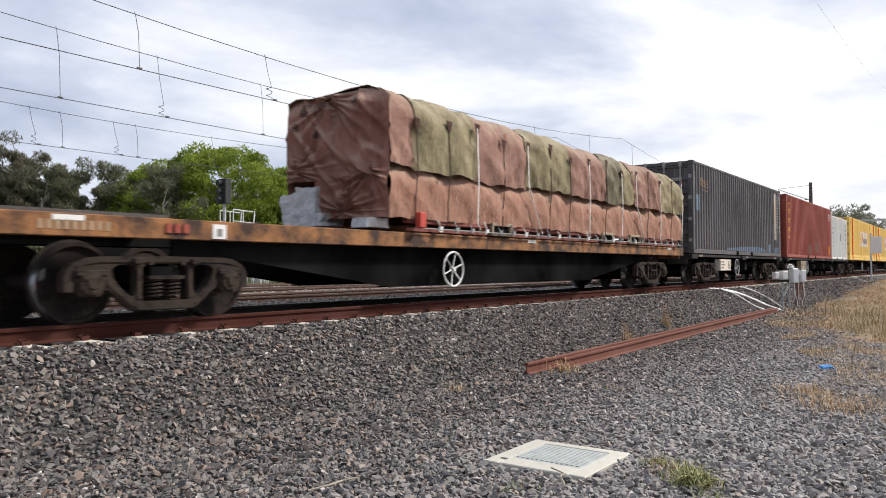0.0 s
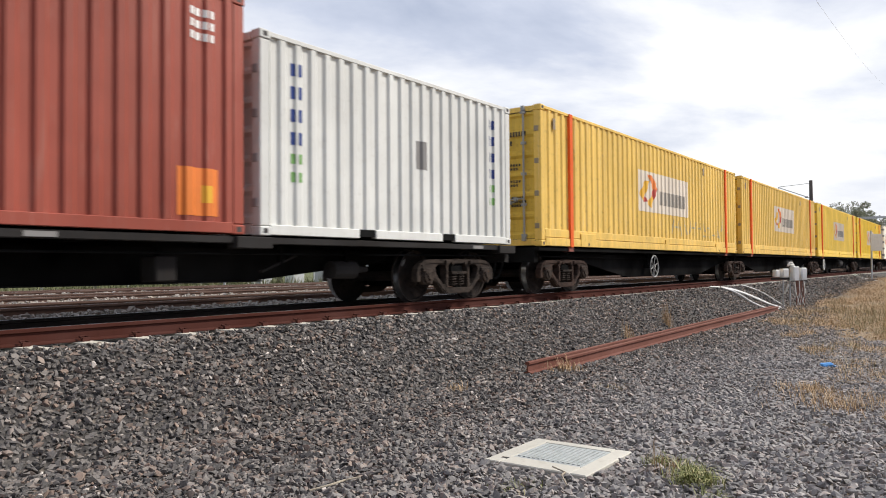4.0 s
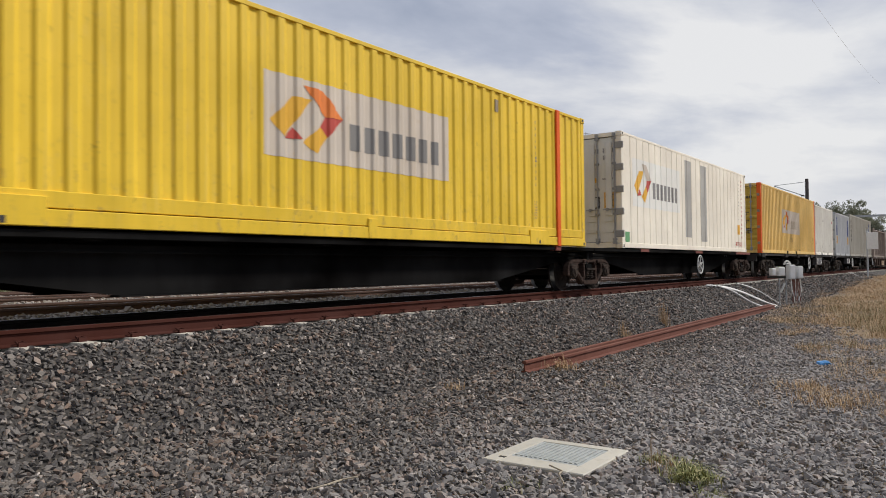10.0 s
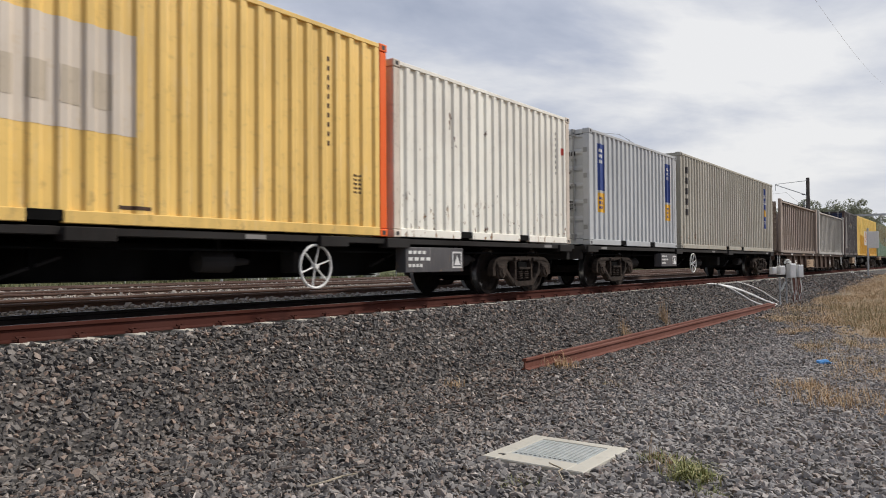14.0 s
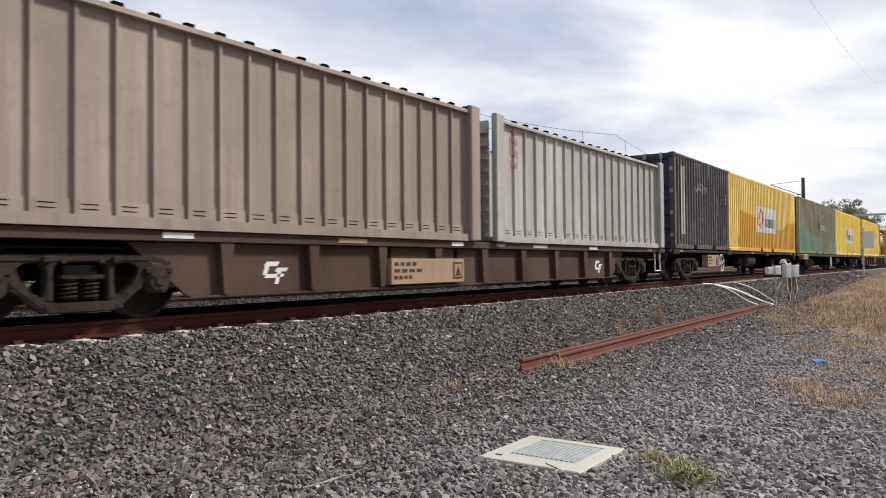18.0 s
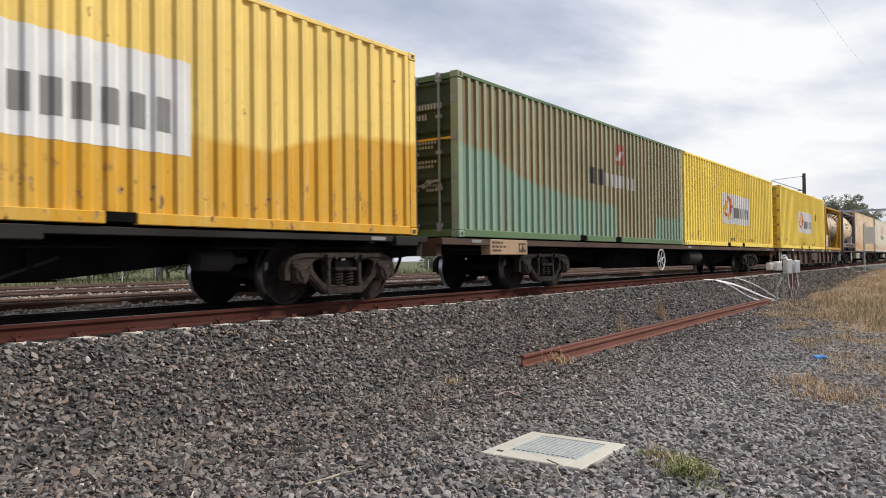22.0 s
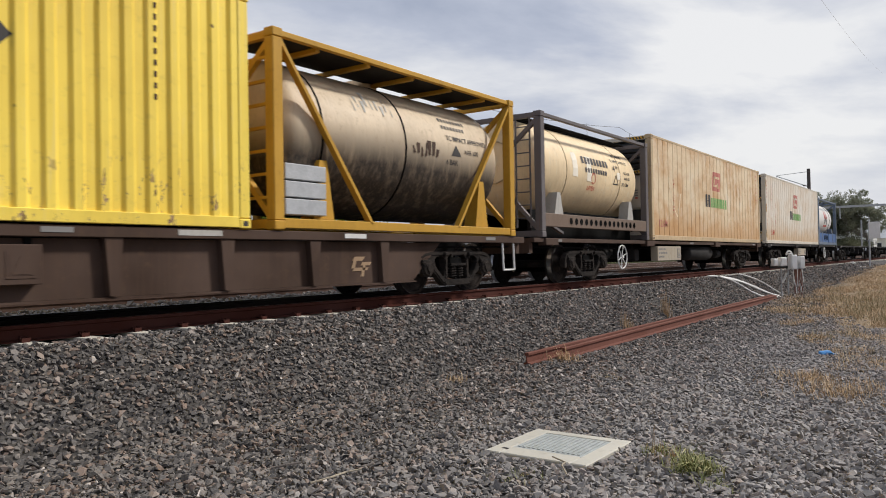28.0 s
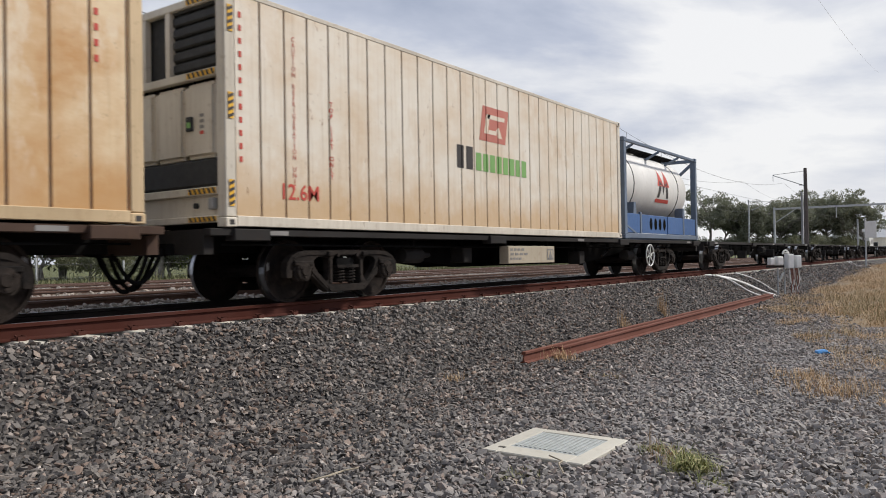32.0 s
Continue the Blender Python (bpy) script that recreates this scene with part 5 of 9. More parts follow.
def container(u, L, H, label, mat, kind="corr", deck=0.985, W=2.438, pitch=0.278, front="door", bar_mat=STEELBAR, stripes=None, heavy=False, pockets=True, rail_mat=None, end_mat=None, post_mat=None, name="shipping_container", castings=True, rib_mat=None):
    """A box on the train; its front end is at u. Returns the thing, its side sheet, and that sheet's plane."""
    c = thing(name, label, "container", (u, 0, deck), "containers on the freight train")
    TRAIN.append((c, u, deck))
    hw, rm = W / 2, rail_mat or mat
    base = 0.37 if heavy else 0.15
    pts = corrugation(L, pitch, 0.17, L - 0.17, kind, 0.028 if heavy else 0.036)
    for s in (-1, 1):
        sp = part("side_panel", sheet(pts, s * (hw - 0.012), s, base - 0.01, H - 0.06, bool(rib_mat), kind == "groove"), [mat, rib_mat or GROOVE], c)
        part("top_rail", bevelled(boxes((0.17, L - 0.17, s * (hw - 0.035) - 0.03, s * (hw - 0.035) + 0.03, H - 0.075, H - 0.012)), 0.006), rm, c)
        ys = (s * (hw - 0.045) - 0.045, s * (hw - 0.045) + 0.045)
        if heavy:
            part("bottom_rail", bevelled(boxes((0.17, L - 0.17, ys[0] - (0.012 if s < 0 else 0), ys[1] + (0.012 if s > 0 else 0), 0.01, 0.178), ), 0.008), rm, c)
            part("bottom_rail", bevelled(boxes((0.17, L - 0.17, ys[0] + 0.006, ys[1] - 0.006, 0.19, 0.36), ), 0.008), rm, c)
            if s < 0:
                for xa in ((L - 12.192) / 2 + 0.55, L - (L - 12.192) / 2 - 1.35, L / 2 - 0.1):
                    wd = 0.8 if xa != L / 2 - 0.1 else 0.2
                    pp = part("pocket_plate", bevelled(boxes((xa, xa + wd, -hw - 0.022, -hw + 0.02, 0.012, 0.3)), 0.006), rm, c)
                    if wd > 0.5:
                        part("lashing_slot", boxes((xa - 1.25, xa - 1.15, -hw - 0.004, -hw + 0.01, H - 0.45, H - 0.22)), GRIMYTAN, c)
                        part("lashing_hole", boxes((xa + 0.36, xa + 0.42, -hw - 0.0245, -hw - 0.0225, 0.03, 0.1)), DARKMARK, pp)
        else:
            segs = [(0.17, L / 2 - 1.2), (L / 2 - 0.84, L / 2 + 0.84), (L / 2 + 1.2, L - 0.17)] if pockets else [(0.17, L - 0.17)]
            for a, b in segs:
                part("bottom_rail", bevelled(boxes((a, b, *ys, 0.01, 0.14)), 0.008), rm, c)
            if pockets:
                for xa in (L / 2 - 1.2, L / 2 + 0.84):
                    part("fork_pocket", boxes((xa, xa + 0.36, ys[0] + 0.02, ys[1] - 0.02, 0.035, 0.14)), SOOT_SHADE, c)
        for x in (0.0, L - 0.17):
            part("corner_post", bevelled(boxes((x + 0.004, x + 0.166, s * (hw - 0.085) - 0.08, s * (hw - 0.085) + 0.08, 0.122, H - 0.122)), 0.012), post_mat or mat, c)
            if castings:
                for z in (0.0, H - 0.118):
                    bm = bevelled(boxes((x - 0.004, x + 0.174, s * (hw - 0.081) - 0.085, s * (hw - 0.081) + 0.085, z, z + 0.118)), 0.012)
                    cc = part("corner_casting", bm, post_mat or mat, c)
                    if s < 0:
                        part("casting_hole", boxes((x + 0.05, x + 0.12, -hw - 0.0068, -hw - 0.003, z + 0.03, z + 0.09)), DARKMARK, cc)
    part("floor", boxes((0.02, L - 0.02, -hw + 0.1, hw - 0.1, 0.05, 0.13)), SOOT_SHADE, c)
    bm = boxes((0.03, L - 0.03, -hw + 0.06, hw - 0.06, H - 0.05, H - 0.025))
    for x in np.arange(0.3, L - 0.4, 0.42):
        box(bm, x, x + 0.18, -hw + 0.1, hw - 0.1, H - 0.026, H - 0.008)
    part("roof", bm, mat, c)
    for x, s in ((0.0, -1), (L, 1)):
        for name_, z0, z1 in () if front == "unit" and s < 0 else (("end_sill", 0.02, 0.15), ("end_header", H - 0.12, H - 0.02)):
            part(name_, boxes((x - s * 0.02 - 0.02, x - s * 0.02 + 0.02, -hw + 0.17, hw - 0.17, z0, z1)), rm, c)
    if front == "chilled":
        chilled_door(c, 0.03, W, H)
    elif front == "unit":
        cooling_end(c, H)
    elif front == "door":
        end_door(c, 0.02, W, H, end_mat or (NAVY_DOOR if mat is NAVY else mat), bar_mat)
    else:
        bm = sheet(corrugation(W, 0.25, -hw + 0.14, hw - 0.14), 0.03, -1, 0.14, H - 0.1)
        for v in bm.verts:
            v.co = (v.co.y, v.co.x, v.co.z)
        part("end_panel", fix(bm), end_mat or mat, c)
    bm = sheet(corrugation(W, 0.25, -hw + 0.14, hw - 0.14), L - 0.03, 1, 0.14, H - 0.1)
    for v in bm.verts:
        v.co = (v.co.y, v.co.x, v.co.z)
    part("end_panel", fix(bm), end_mat or mat, c)
    if stripes:
        for x in ((L - 12.192) / 2 + 0.02, L - (L - 12.192) / 2 - 0.17):
            part("lifting_post", bevelled(boxes((x, x + 0.15, -hw - 0.03, -hw + 0.05, -0.01, H - 0.02)), 0.008), stripes, c, "orange lifting post")
            part("foot_casting", boxes((x - 0.03, x + 0.18, -hw - 0.002, -hw + 0.16, -0.1, -0.012)), RED_SILL, c)
    return c, pts, -hw + 0.012


def draped(c, polys, mat, pts, y, label="", name="painted_mark", lift=0.004):
    if isinstance(polys, list) and name in ("sign_bar", "emblem_piece", "repair_panel", "rust_scar", "graffiti", "painted_mark"):
        return [part(name, drape(art([p]), pts, y, lift), mat, c, label) for p in polys][0]
    bm = art(polys) if isinstance(polys, list) else polys
    ob = part(name, drape(bm, pts, y, lift), mat, c, label)
    if name == "small_print":
        ob["kind"] = "stuff"
    return ob


def company_panel(c, pts, y, x, z, w=3.9, h=1.08, panel=WHITE, word=GREYMARK, faded=False):
    """White sign panel with four coloured chevron pieces and a row of plain bars."""
    if panel:
        draped(c, [rect(x, x + w, z, z + h)], panel, pts, y, "white painted sign panel", "sign_panel", 0.003)

    def pc(*q):
        return [[(x + a * w, z + b * h) for a, b in q]]
    draped(c, pc((0.028, 0.43), (0.125, 0.76), (0.211, 0.77), (0.084, 0.25)), AMBERMARK, pts, y, name="emblem_piece", lift=0.0065)
    draped(c, pc((0.173, 0.93), (0.263, 0.91), (0.36, 0.6), (0.272, 0.585), (0.225, 0.75)), PALEPANEL if faded else ORANGEMARK, pts, y, name="emblem_piece", lift=0.0095)
    draped(c, pc((0.272, 0.585), (0.36, 0.6), (0.283, 0.33), (0.25, 0.45)), REDMARK, pts, y, name="emblem_piece", lift=0.0065)
    draped(c, pc((0.084, 0.23), (0.122, 0.38), (0.163, 0.25)), REDMARK, pts, y, name="emblem_piece", lift=0.0095)
    draped(c, pc((0.168, 0.22), (0.229, 0.1), (0.283, 0.33), (0.25, 0.46)), AMBERMARK, pts, y, name="emblem_piece", lift=0.0065)
    bx, bw = x + w * 0.39, w * 0.57
    bars = [rect(bx + bw * i / 7, bx + bw * (i + 0.64) / 7, z + 0.22 * h, z + 0.57 * h) for i in range(7)]
    draped(c, bars, word, pts, y, "dark row of plain bars", "sign_bar", 0.0065)


def mark_bars(c, pts, y, x, z, rows, cols, w, h, mat, name="small_print", gap=0.35):
    """Unreadable small print as rows of plain bars."""
    polys = []
    for r in range(rows):
        for k in range(cols):
            polys.append(rect(x + k * w, x + k * w + w * (1 - gap), z - r * h, z - r * h + h * (1 - gap)))
    draped(c, polys, mat, pts, y, "", name, 0.0055)

# ---- the train, front to rear ----
wagon(2.8, 22.45, (5.03, 20.2), "long flat wagon with rusty orange-brown side sills", RUSTDECK, 0.24, 0.3, SOOT_SHADE, 0.95, None, 1.14, 10.5, True, rusty=False)
wagon(23.1, 35.75, (25.1, 34.1), "short black skeletal container wagon", SILL, 0.1, 0.42, SOOT_SHADE, 0.4, wheel=28.55, wheel_white=False, plates=((26.3, 27.57, 0.44, 0.82, PALEPANEL, "dirty white data plate"),), lights=(23.4, 29.3, 35.4))
wagon(36.7, 55.5, (38.3, 53.8), "dark grimy skeletal container wagon", SILL, 0.1, 0.42, SOOT_SHADE, 0.4, wheel=41.9, wheel_white=False, plates=((40.1, 41.35, 0.42, 0.84, GRIMYTAN, "grimy tan equipment box"),), lights=(37.1, 43, 49.2, 55.2))
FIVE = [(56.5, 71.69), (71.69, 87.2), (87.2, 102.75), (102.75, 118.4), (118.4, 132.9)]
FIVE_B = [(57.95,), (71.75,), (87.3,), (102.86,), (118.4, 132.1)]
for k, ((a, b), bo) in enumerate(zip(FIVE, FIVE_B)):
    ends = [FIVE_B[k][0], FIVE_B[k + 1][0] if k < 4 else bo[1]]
    wagon(a + 0.02, b - 0.02, bo, "black articulated well wagon unit sharing bogies with its neighbours", SOOT_SHADE, 0.09, 0.3, SOOT_SHADE, 0.85, (ends[0] - a + 1.2, ends[1] - a - 1.2), 0.98,
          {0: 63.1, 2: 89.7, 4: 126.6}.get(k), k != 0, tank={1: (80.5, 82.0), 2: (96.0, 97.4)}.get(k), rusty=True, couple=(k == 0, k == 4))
last = [o for o, u, z in TRAIN if abs(u - 118.42) < 0.01][0]
for x0, x1 in ((12.4, 14.45), (2.9, 3.5), (7.6, 8.3)):
    part("deck_plate", bevelled(boxes((x0, x1, -1.2, -1.0, 0.9, 0.984)), 0.006), RED_SILL, last, "faded red deck edge plate")
wagon(134.4, 153.4, (136.45, 151.35), "black skeletal container wagon with white brake wheel", SILL, 0.1, 0.42, SOOT_SHADE, 0.4, wheel=145.5, plates=((147.4, 149.0, 0.44, 0.84, BLACK_BOX, "black data plate with white print"),), lights=(135, 139.5, 142.3, 145.8, 147.2, 152.9))
wagon(153.95, 173.0, (156.0, 171.05), "black skeletal container wagon", SILL, 0.1, 0.4, SOOT_SHADE, 0.4, wheel=161.9, plates=((158.9, 160.2, 0.46, 0.82, BLACK_BOX, "black data plate with white print"),), lights=(154.3, 160.4, 166, 172.5))
DEEP = "brown container wagon with deep ribbed side girders"
wagon(173.6, 193.1, (175.85, 190.75), DEEP, BROWN_SILL, 0.13, 0.24, BROWN_SILL, 1.04, None, 0.985, plates=((180.65, 182.65, 0.27, 0.67, DUSTYTAN, "dusty tan data plate"),), ribs=1.45, steps=True)
wagon(193.5, 212.5, (195.5, 210.65), "dark skeletal container wagon", SILL, 0.1, 0.42, SOOT_SHADE, 0.4, wheel=199.1, plates=((197.3, 198.6, 0.42, 0.82, DUSTYTAN, "faded tan data plate"),), tank=(203.2, 204.6), lights=(194, 199.9, 206, 211.9))
wagon(212.9, 238.2, (216.85, 234.4), "long brown container flat with fish-belly girder", BROWN_SILL, 0.13, 0.36, SOOT_SHADE, 0.7, wheel=223.7, plates=((214.4, 215.8, 0.68, 0.965, DUSTYTAN, "tan name plate on the side sill"),), tank=(226.6, 228.0))
wagon(239.1, 258.5, (240.95, 256.35), DEEP, BROWN_SILL, 0.13, 0.24, BROWN_SILL, 1.04, None, 0.985, plates=((247.3, 249.2, 0.4, 0.78, BROWN_SILL, "rusty data plate"),), ribs=1.45, steps=True)
wagon(258.9, 277.9, (261.65, 275.4), "dark skeletal container wagon with brown side sills", BROWN_SILL, 0.1, 0.42, SOOT_SHADE, 0.4, wheel=263.5, plates=((265.9, 267.85, 0.42, 0.82, STAINED_PLATE, "pale data plate with stencilled print"),), tank=(269.2, 271.6), lights=(259.6, 265.3, 271.6, 277.3))
wagon(278.5, 297.5, (280.95, 294.2), "dark grimy container wagon", SILL, 0.1, 0.42, SOOT_SHADE, 0.4, wheel=293.0, plates=((285.3, 287.2, 0.44, 0.78, STAINED_PLATE, "stained pale data plate"),), lights=(279.1, 284.9, 291, 296.9))
for k in range(4):
    a = 298.2 + 19.4 * k
    wagon(a, a + 18.7, (a + 2.1, a + 16.6), "empty dark skeletal container wagon", SILL, 0.1, 0.5, SOOT_SHADE, 0.4, lights=(a + 0.4, a + 6.3, a + 12.4, a + 18.3))

def girder_marks(w, spots, coat):
    """White painted mark of slanting bars on a deep girder, and pale patches on the sill."""
    for x in spots:
        for a, b, z0, z1, sl in ((0.02, 0.24, 0.57, 0.63, 0.05), (0.0, 0.07, 0.46, 0.57, 0.04), (0.02, 0.22, 0.42, 0.47, 0.04), (0.2, 0.4, 0.5, 0.55, 0.04), (0.2, 0.26, 0.34, 0.5, 0.05), (0.24, 0.34, 0.43, 0.47, 0.03)):
            bm = prism(bmesh.new(), [(x + a, z0), (x + b, z0), (x + b + sl, z1), (x + a + sl, z1)], -1.0765, -1.0725)
            part("girder_mark", fix(bm), coat, w, "pale slanting paint mark")
    for k, (a, b, m) in enumerate(((3.1, 3.5, WHITE), (5.9, 6.5, DUSTYTAN), (8.7, 9.05, WHITE), (11.6, 12.2, GREYPATCH), (14.3, 14.75, WHITE))):
        part("sill_patch", boxes((a, b, -1.1955, -1.1905, 0.89, 0.955)), m, w)


deep = [o for o in bpy.data.objects if o.get("label") == DEEP]
girder_marks(deep[0], (4.62, 14.85), WHITE)
girder_marks(deep[1], (4.4, 14.55), DUSTYTAN)
w1 = bpy.data.objects["container_wagon"]
for i in range(9):
    part("stencil_bar", boxes((0.76 + 0.085 * i, 0.81 + 0.085 * i, -1.196, -1.1905, 0.965, 1.06)), DUSTYTAN, w1)
part("notice_plate", boxes((2.76, 2.95, -1.198, -1.1905, 0.92, 1.09)), WHITE, w1, "small white notice plate")
part("notice_mark", boxes((2.82, 2.89, -1.2015, -1.1985, 0.95, 1.04)), GREYMARK, w1)
for x in (2.14, 2.25, 2.36):
    part("rope_hook", boxes((x, x + 0.07, -1.21, -1.191, 0.97, 1.07)), REDBOX, w1)
H96, H86 = 2.896, 2.591
# charcoal forty-foot box
c, pts, y = container(23.36, 12.21, H96, "charcoal forty-foot container, scuffed with pale patches", BLACK_BOX)
for i in range(4):
    mark_bars(c, pts, y, 0.75 + 0.2 * i, 2.36 - 0.02 * i, 3, 2, 0.1, 0.09, DUSTYTAN, gap=0.2 + 0.08 * i)
mark_bars(c, pts, y, 0.95, 2.02, 1, 7, 0.09, 0.07, DUSTYTAN, gap=0.45)
draped(c, [rect(11.1, 11.4, 0.72, 2.7)], POST_STAINED, pts, y, "worn cream strip", "strip_sign")
draped(c, [rect(11.16, 11.34, 1.7, 2.3)], AMBER, pts, y, "", "painted_mark", 0.007)
mark_bars(c, pts, y, 11.98, 2.45, 8, 1, 0.13, 0.2, GREYPATCH, gap=0.42)
mark_bars(c, pts, y, 11.62, 2.55, 12, 1, 0.09, 0.12, GREYPATCH, gap=0.45)
draped(c, [[(3.8, 0.16), (9.6, 0.16), (9.6, 0.22), (9.0, 0.34), (7.2, 0.36), (5.5, 0.3), (3.8, 0.24)]], paint("pale_blue_scuffed_paint", (0.16, 0.22, 0.28), wear=0.5, streak=0.6), pts, y, "pale blue scuffed base", "overpaint", 0.002)
faint_blue = paint("faded_blue_patch", (0.17, 0.23, 0.28), dirt=(0.12, 0.11, 0.1), wear=0.6, streak=0.7)
draped(c, [rect(0.18, 0.32, 1.5, 1.95), rect(0.34, 0.68, 1.36, 1.86)], faint_blue, pts, y, "pale blue worn square", "repair_panel")
draped(c, [[(0.25, 0.7), (0.28, 0.7), (0.3, 2.6), (0.27, 2.6)]], GREYPATCH, pts, y, "long pale scratch", "rust_scar")
draped(c, [rect(10.9, 11.9, 0.16, 0.4), rect(9.9, 10.4, 0.16, 0.5)], faint_blue, pts, y, "pale blue scuffed base", "repair_panel")
# red-brown box with tall yellow block marks
c, pts, y = container(36.84, 12.21, H96, "red-brown forty-foot container with tall yellow block letters", REDBOX, front="panel", post_mat=REDBOX)
for z in (2.15, 1.73, 1.32, 0.92):
    polys = [rect(0.52, 0.86, z, z + 0.07), rect(0.52, 0.6, z + 0.07, z + 0.3), rect(0.78, 0.86, z + 0.07, z + 0.3), rect(0.52, 0.86, z + 0.3, z + 0.37)]
    draped(c, polys, AMBERMARK, pts, y, "tall yellow block shapes", "sign_bar")
draped(c, [rect(0.2, 0.32, 0.16, 0.72)], ORANGE, pts, y)
draped(c, [rect(11.3, 11.85, 0.2, 0.75)], ORANGEMARK, pts, y)
mark_bars(c, pts, y, 11.45, 2.5, 3, 4, 0.09, 0.14, WHITE)
draped(c, [rect(11.62, 11.75, 0.35, 0.55)], AMBERMARK, pts, y, "", "painted_mark", 0.007)
draped(c, [rect(7.0, 8.3, 0.35, 0.85), rect(5.3, 6.0, 0.2, 0.7)], paint("faded_red_patch", (0.26, 0.12, 0.09)), pts, y)
# white twenty-foot box
c, pts, y = container(49.29, 6.06, H86, "white twenty-foot container with blue vertical markings", WHITEBOX)
for x in (0.55, 5.35):
    mark_bars(c, pts, y, x, 2.1, 4, 2, 0.11, 0.3, BLUEMARK, gap=0.45)
    mark_bars(c, pts, y, x, 0.95, 2, 2, 0.11, 0.24, GREENMARK, gap=0.45)
draped(c, [rect(3.2, 3.5, 1.15, 1.6)], GREYMARK, pts, y)
# four yellow forty-eight-foot boxes
for u, mat, g in ((56.57, YELLOW_DIRTY, True), (72.11, YELLOW_DIRTY, False), (87.64, YELLOW, False), (103.17, YELLOW_GOLD, False)):
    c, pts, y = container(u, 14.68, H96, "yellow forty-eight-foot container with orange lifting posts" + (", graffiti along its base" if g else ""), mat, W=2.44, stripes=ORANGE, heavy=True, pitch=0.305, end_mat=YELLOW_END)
    company_panel(c, pts, y, 5.3, 1.02, 4.05, 1.08, panel=SIGNPANEL if mat is YELLOW_DIRTY else PALEPANEL, word=SIGNWORD if mat is YELLOW_DIRTY else GREYMARK)
    mark_bars(c, pts, y, 12.4, 2.45, 11, 1, 0.09, 0.125, DUSTYTAN, gap=0.5)
    mark_bars(c, pts, y, 12.32, 0.86, 7, 3, 0.06, 0.055, DUSTYTAN, gap=0.5)
    mark_bars(c, pts, y, 12.42, 1.75, 2, 1, 0.1, 0.07, GREYMARK, gap=0.4)
    if g:
        rr = random.Random(4)
        spray = paint("faded_grey_spray", (0.54, 0.44, 0.24), wear=0.6, streak=0.6)
        for i in range(22):
            x, z = 7.9 + i * 0.26, 0.42 + 0.35 * rr.random()
            w_, h_, sl = rr.choice([(0.05, 0.42, 0.1), (0.3, 0.05, 0.0), (0.06, 0.3, -0.12)])
            draped(c, [[(x, z), (x + w_, z), (x + w_ + sl, z + h_), (x + sl, z + h_)]], spray, pts, y, "faded grey graffiti stroke", "graffiti")
# white refrigerated box
c, pts, y = container(120.02, 12.21, 2.95, "white refrigerated container with smooth grooved panels", CREAMBOX, "groove", pitch=0.45, pockets=False, rail_mat=CREAMBOX, end_mat=WHITEBOX, front="chilled")
company_panel(c, pts, y, 0.75, 1.1, 3.75, 1.25, panel=paint("clean_panel_paint", (0.90, 0.87, 0.80), wear=0.15, streak=0.1), faded=True)
draped(c, [rect(0.2, 0.5, 0.16, 0.42)], paint("green_patch", (0.12, 0.33, 0.14), wear=0.5), pts, y, "green repainted corner patch", "repair_panel")
draped(c, [rect(5.0, 5.6, 0.4, 2.75), rect(6.58, 7.2, 0.3, 2.75)], GREYPATCH, pts, y, "dull grey repair panels", "repair_panel")
part("lettering", drape(lettering("40' PLUS", 0.22, 10.75, 0.22), pts, y, 0.0055), REDMARK, c, "red painted length lettering")
mark_bars(c, pts, y, 11.58, 2.6, 14, 1, 0.1, 0.16, REDMARK, gap=0.5)
mark_bars(c, pts, y, 11.2, 2.6, 12, 1, 0.07, 0.13, GREYMARK, gap=0.5)
draped(c, [rect(11.0, 11.35, 0.65, 1.0)], AMBERMARK, pts, y)
# ochre forty-foot box
c, pts, y = container(134.71, 12.24, H96, "ochre-yellow forty-foot container with orange corner posts", OCHRE, post_mat=ORANGE, rail_mat=OCHRE, end_mat=YELLOW_END)
company_panel(c, pts, y, 4.1, 0.95, 4.0, 1.08, panel=PALEPANEL, word=PALEWORD)
mark_bars(c, pts, y, 11.0, 2.4, 10, 1, 0.09, 0.13, BROWN_SILL, gap=0.5)
mark_bars(c, pts, y, 11.5, 0.85, 5, 3, 0.07, 0.06, BROWN_SILL, gap=0.5)
draped(c, [rect(5.9, 6.0, 0.55, 0.9), rect(6.2, 6.28, 0.5, 0.8), rect(7.9, 8.3, 0.18, 0.22)], BROWN_SILL, pts, y, "", "rust_scar")
# two twenties and a forty
c, pts, y = container(147.1, 6.05, H86 + 0.15, "white twenty-foot container with a rust-stained foot", CREAM_CHIPPED, pitch=0.26, front="panel", post_mat=POST_STAINED)
draped(c, [rect(5.72, 5.79, 1.9, 2.05)], REDMARK, pts, y)
mark_bars(c, pts, y, 5.45, 2.3, 8, 1, 0.07, 0.12, GREYMARK, gap=0.5)
c, pts, y = container(154.16, 6.06, H86 + 0.1, "pale grey twenty-foot container with blue and yellow strips", GREYBOX)
for x in (0.55, 5.2):
    draped(c, [rect(x, x + 0.34, 1.3, 2.4)], BLUEMARK, pts, y, "navy strip sign", "strip_sign", 0.003)
    draped(c, [rect(x, x + 0.34, 0.78, 1.24)], AMBERMARK, pts, y, "yellow strip sign", "strip_sign", 0.003)
    mark_bars(c, pts, y, x + 0.05, 2.2, 3, 3, 0.085, 0.13, WHITE, gap=0.4)
    mark_bars(c, pts, y, x + 0.05, 1.08, 3, 3, 0.085, 0.11, BLUEMARK, gap=0.4)
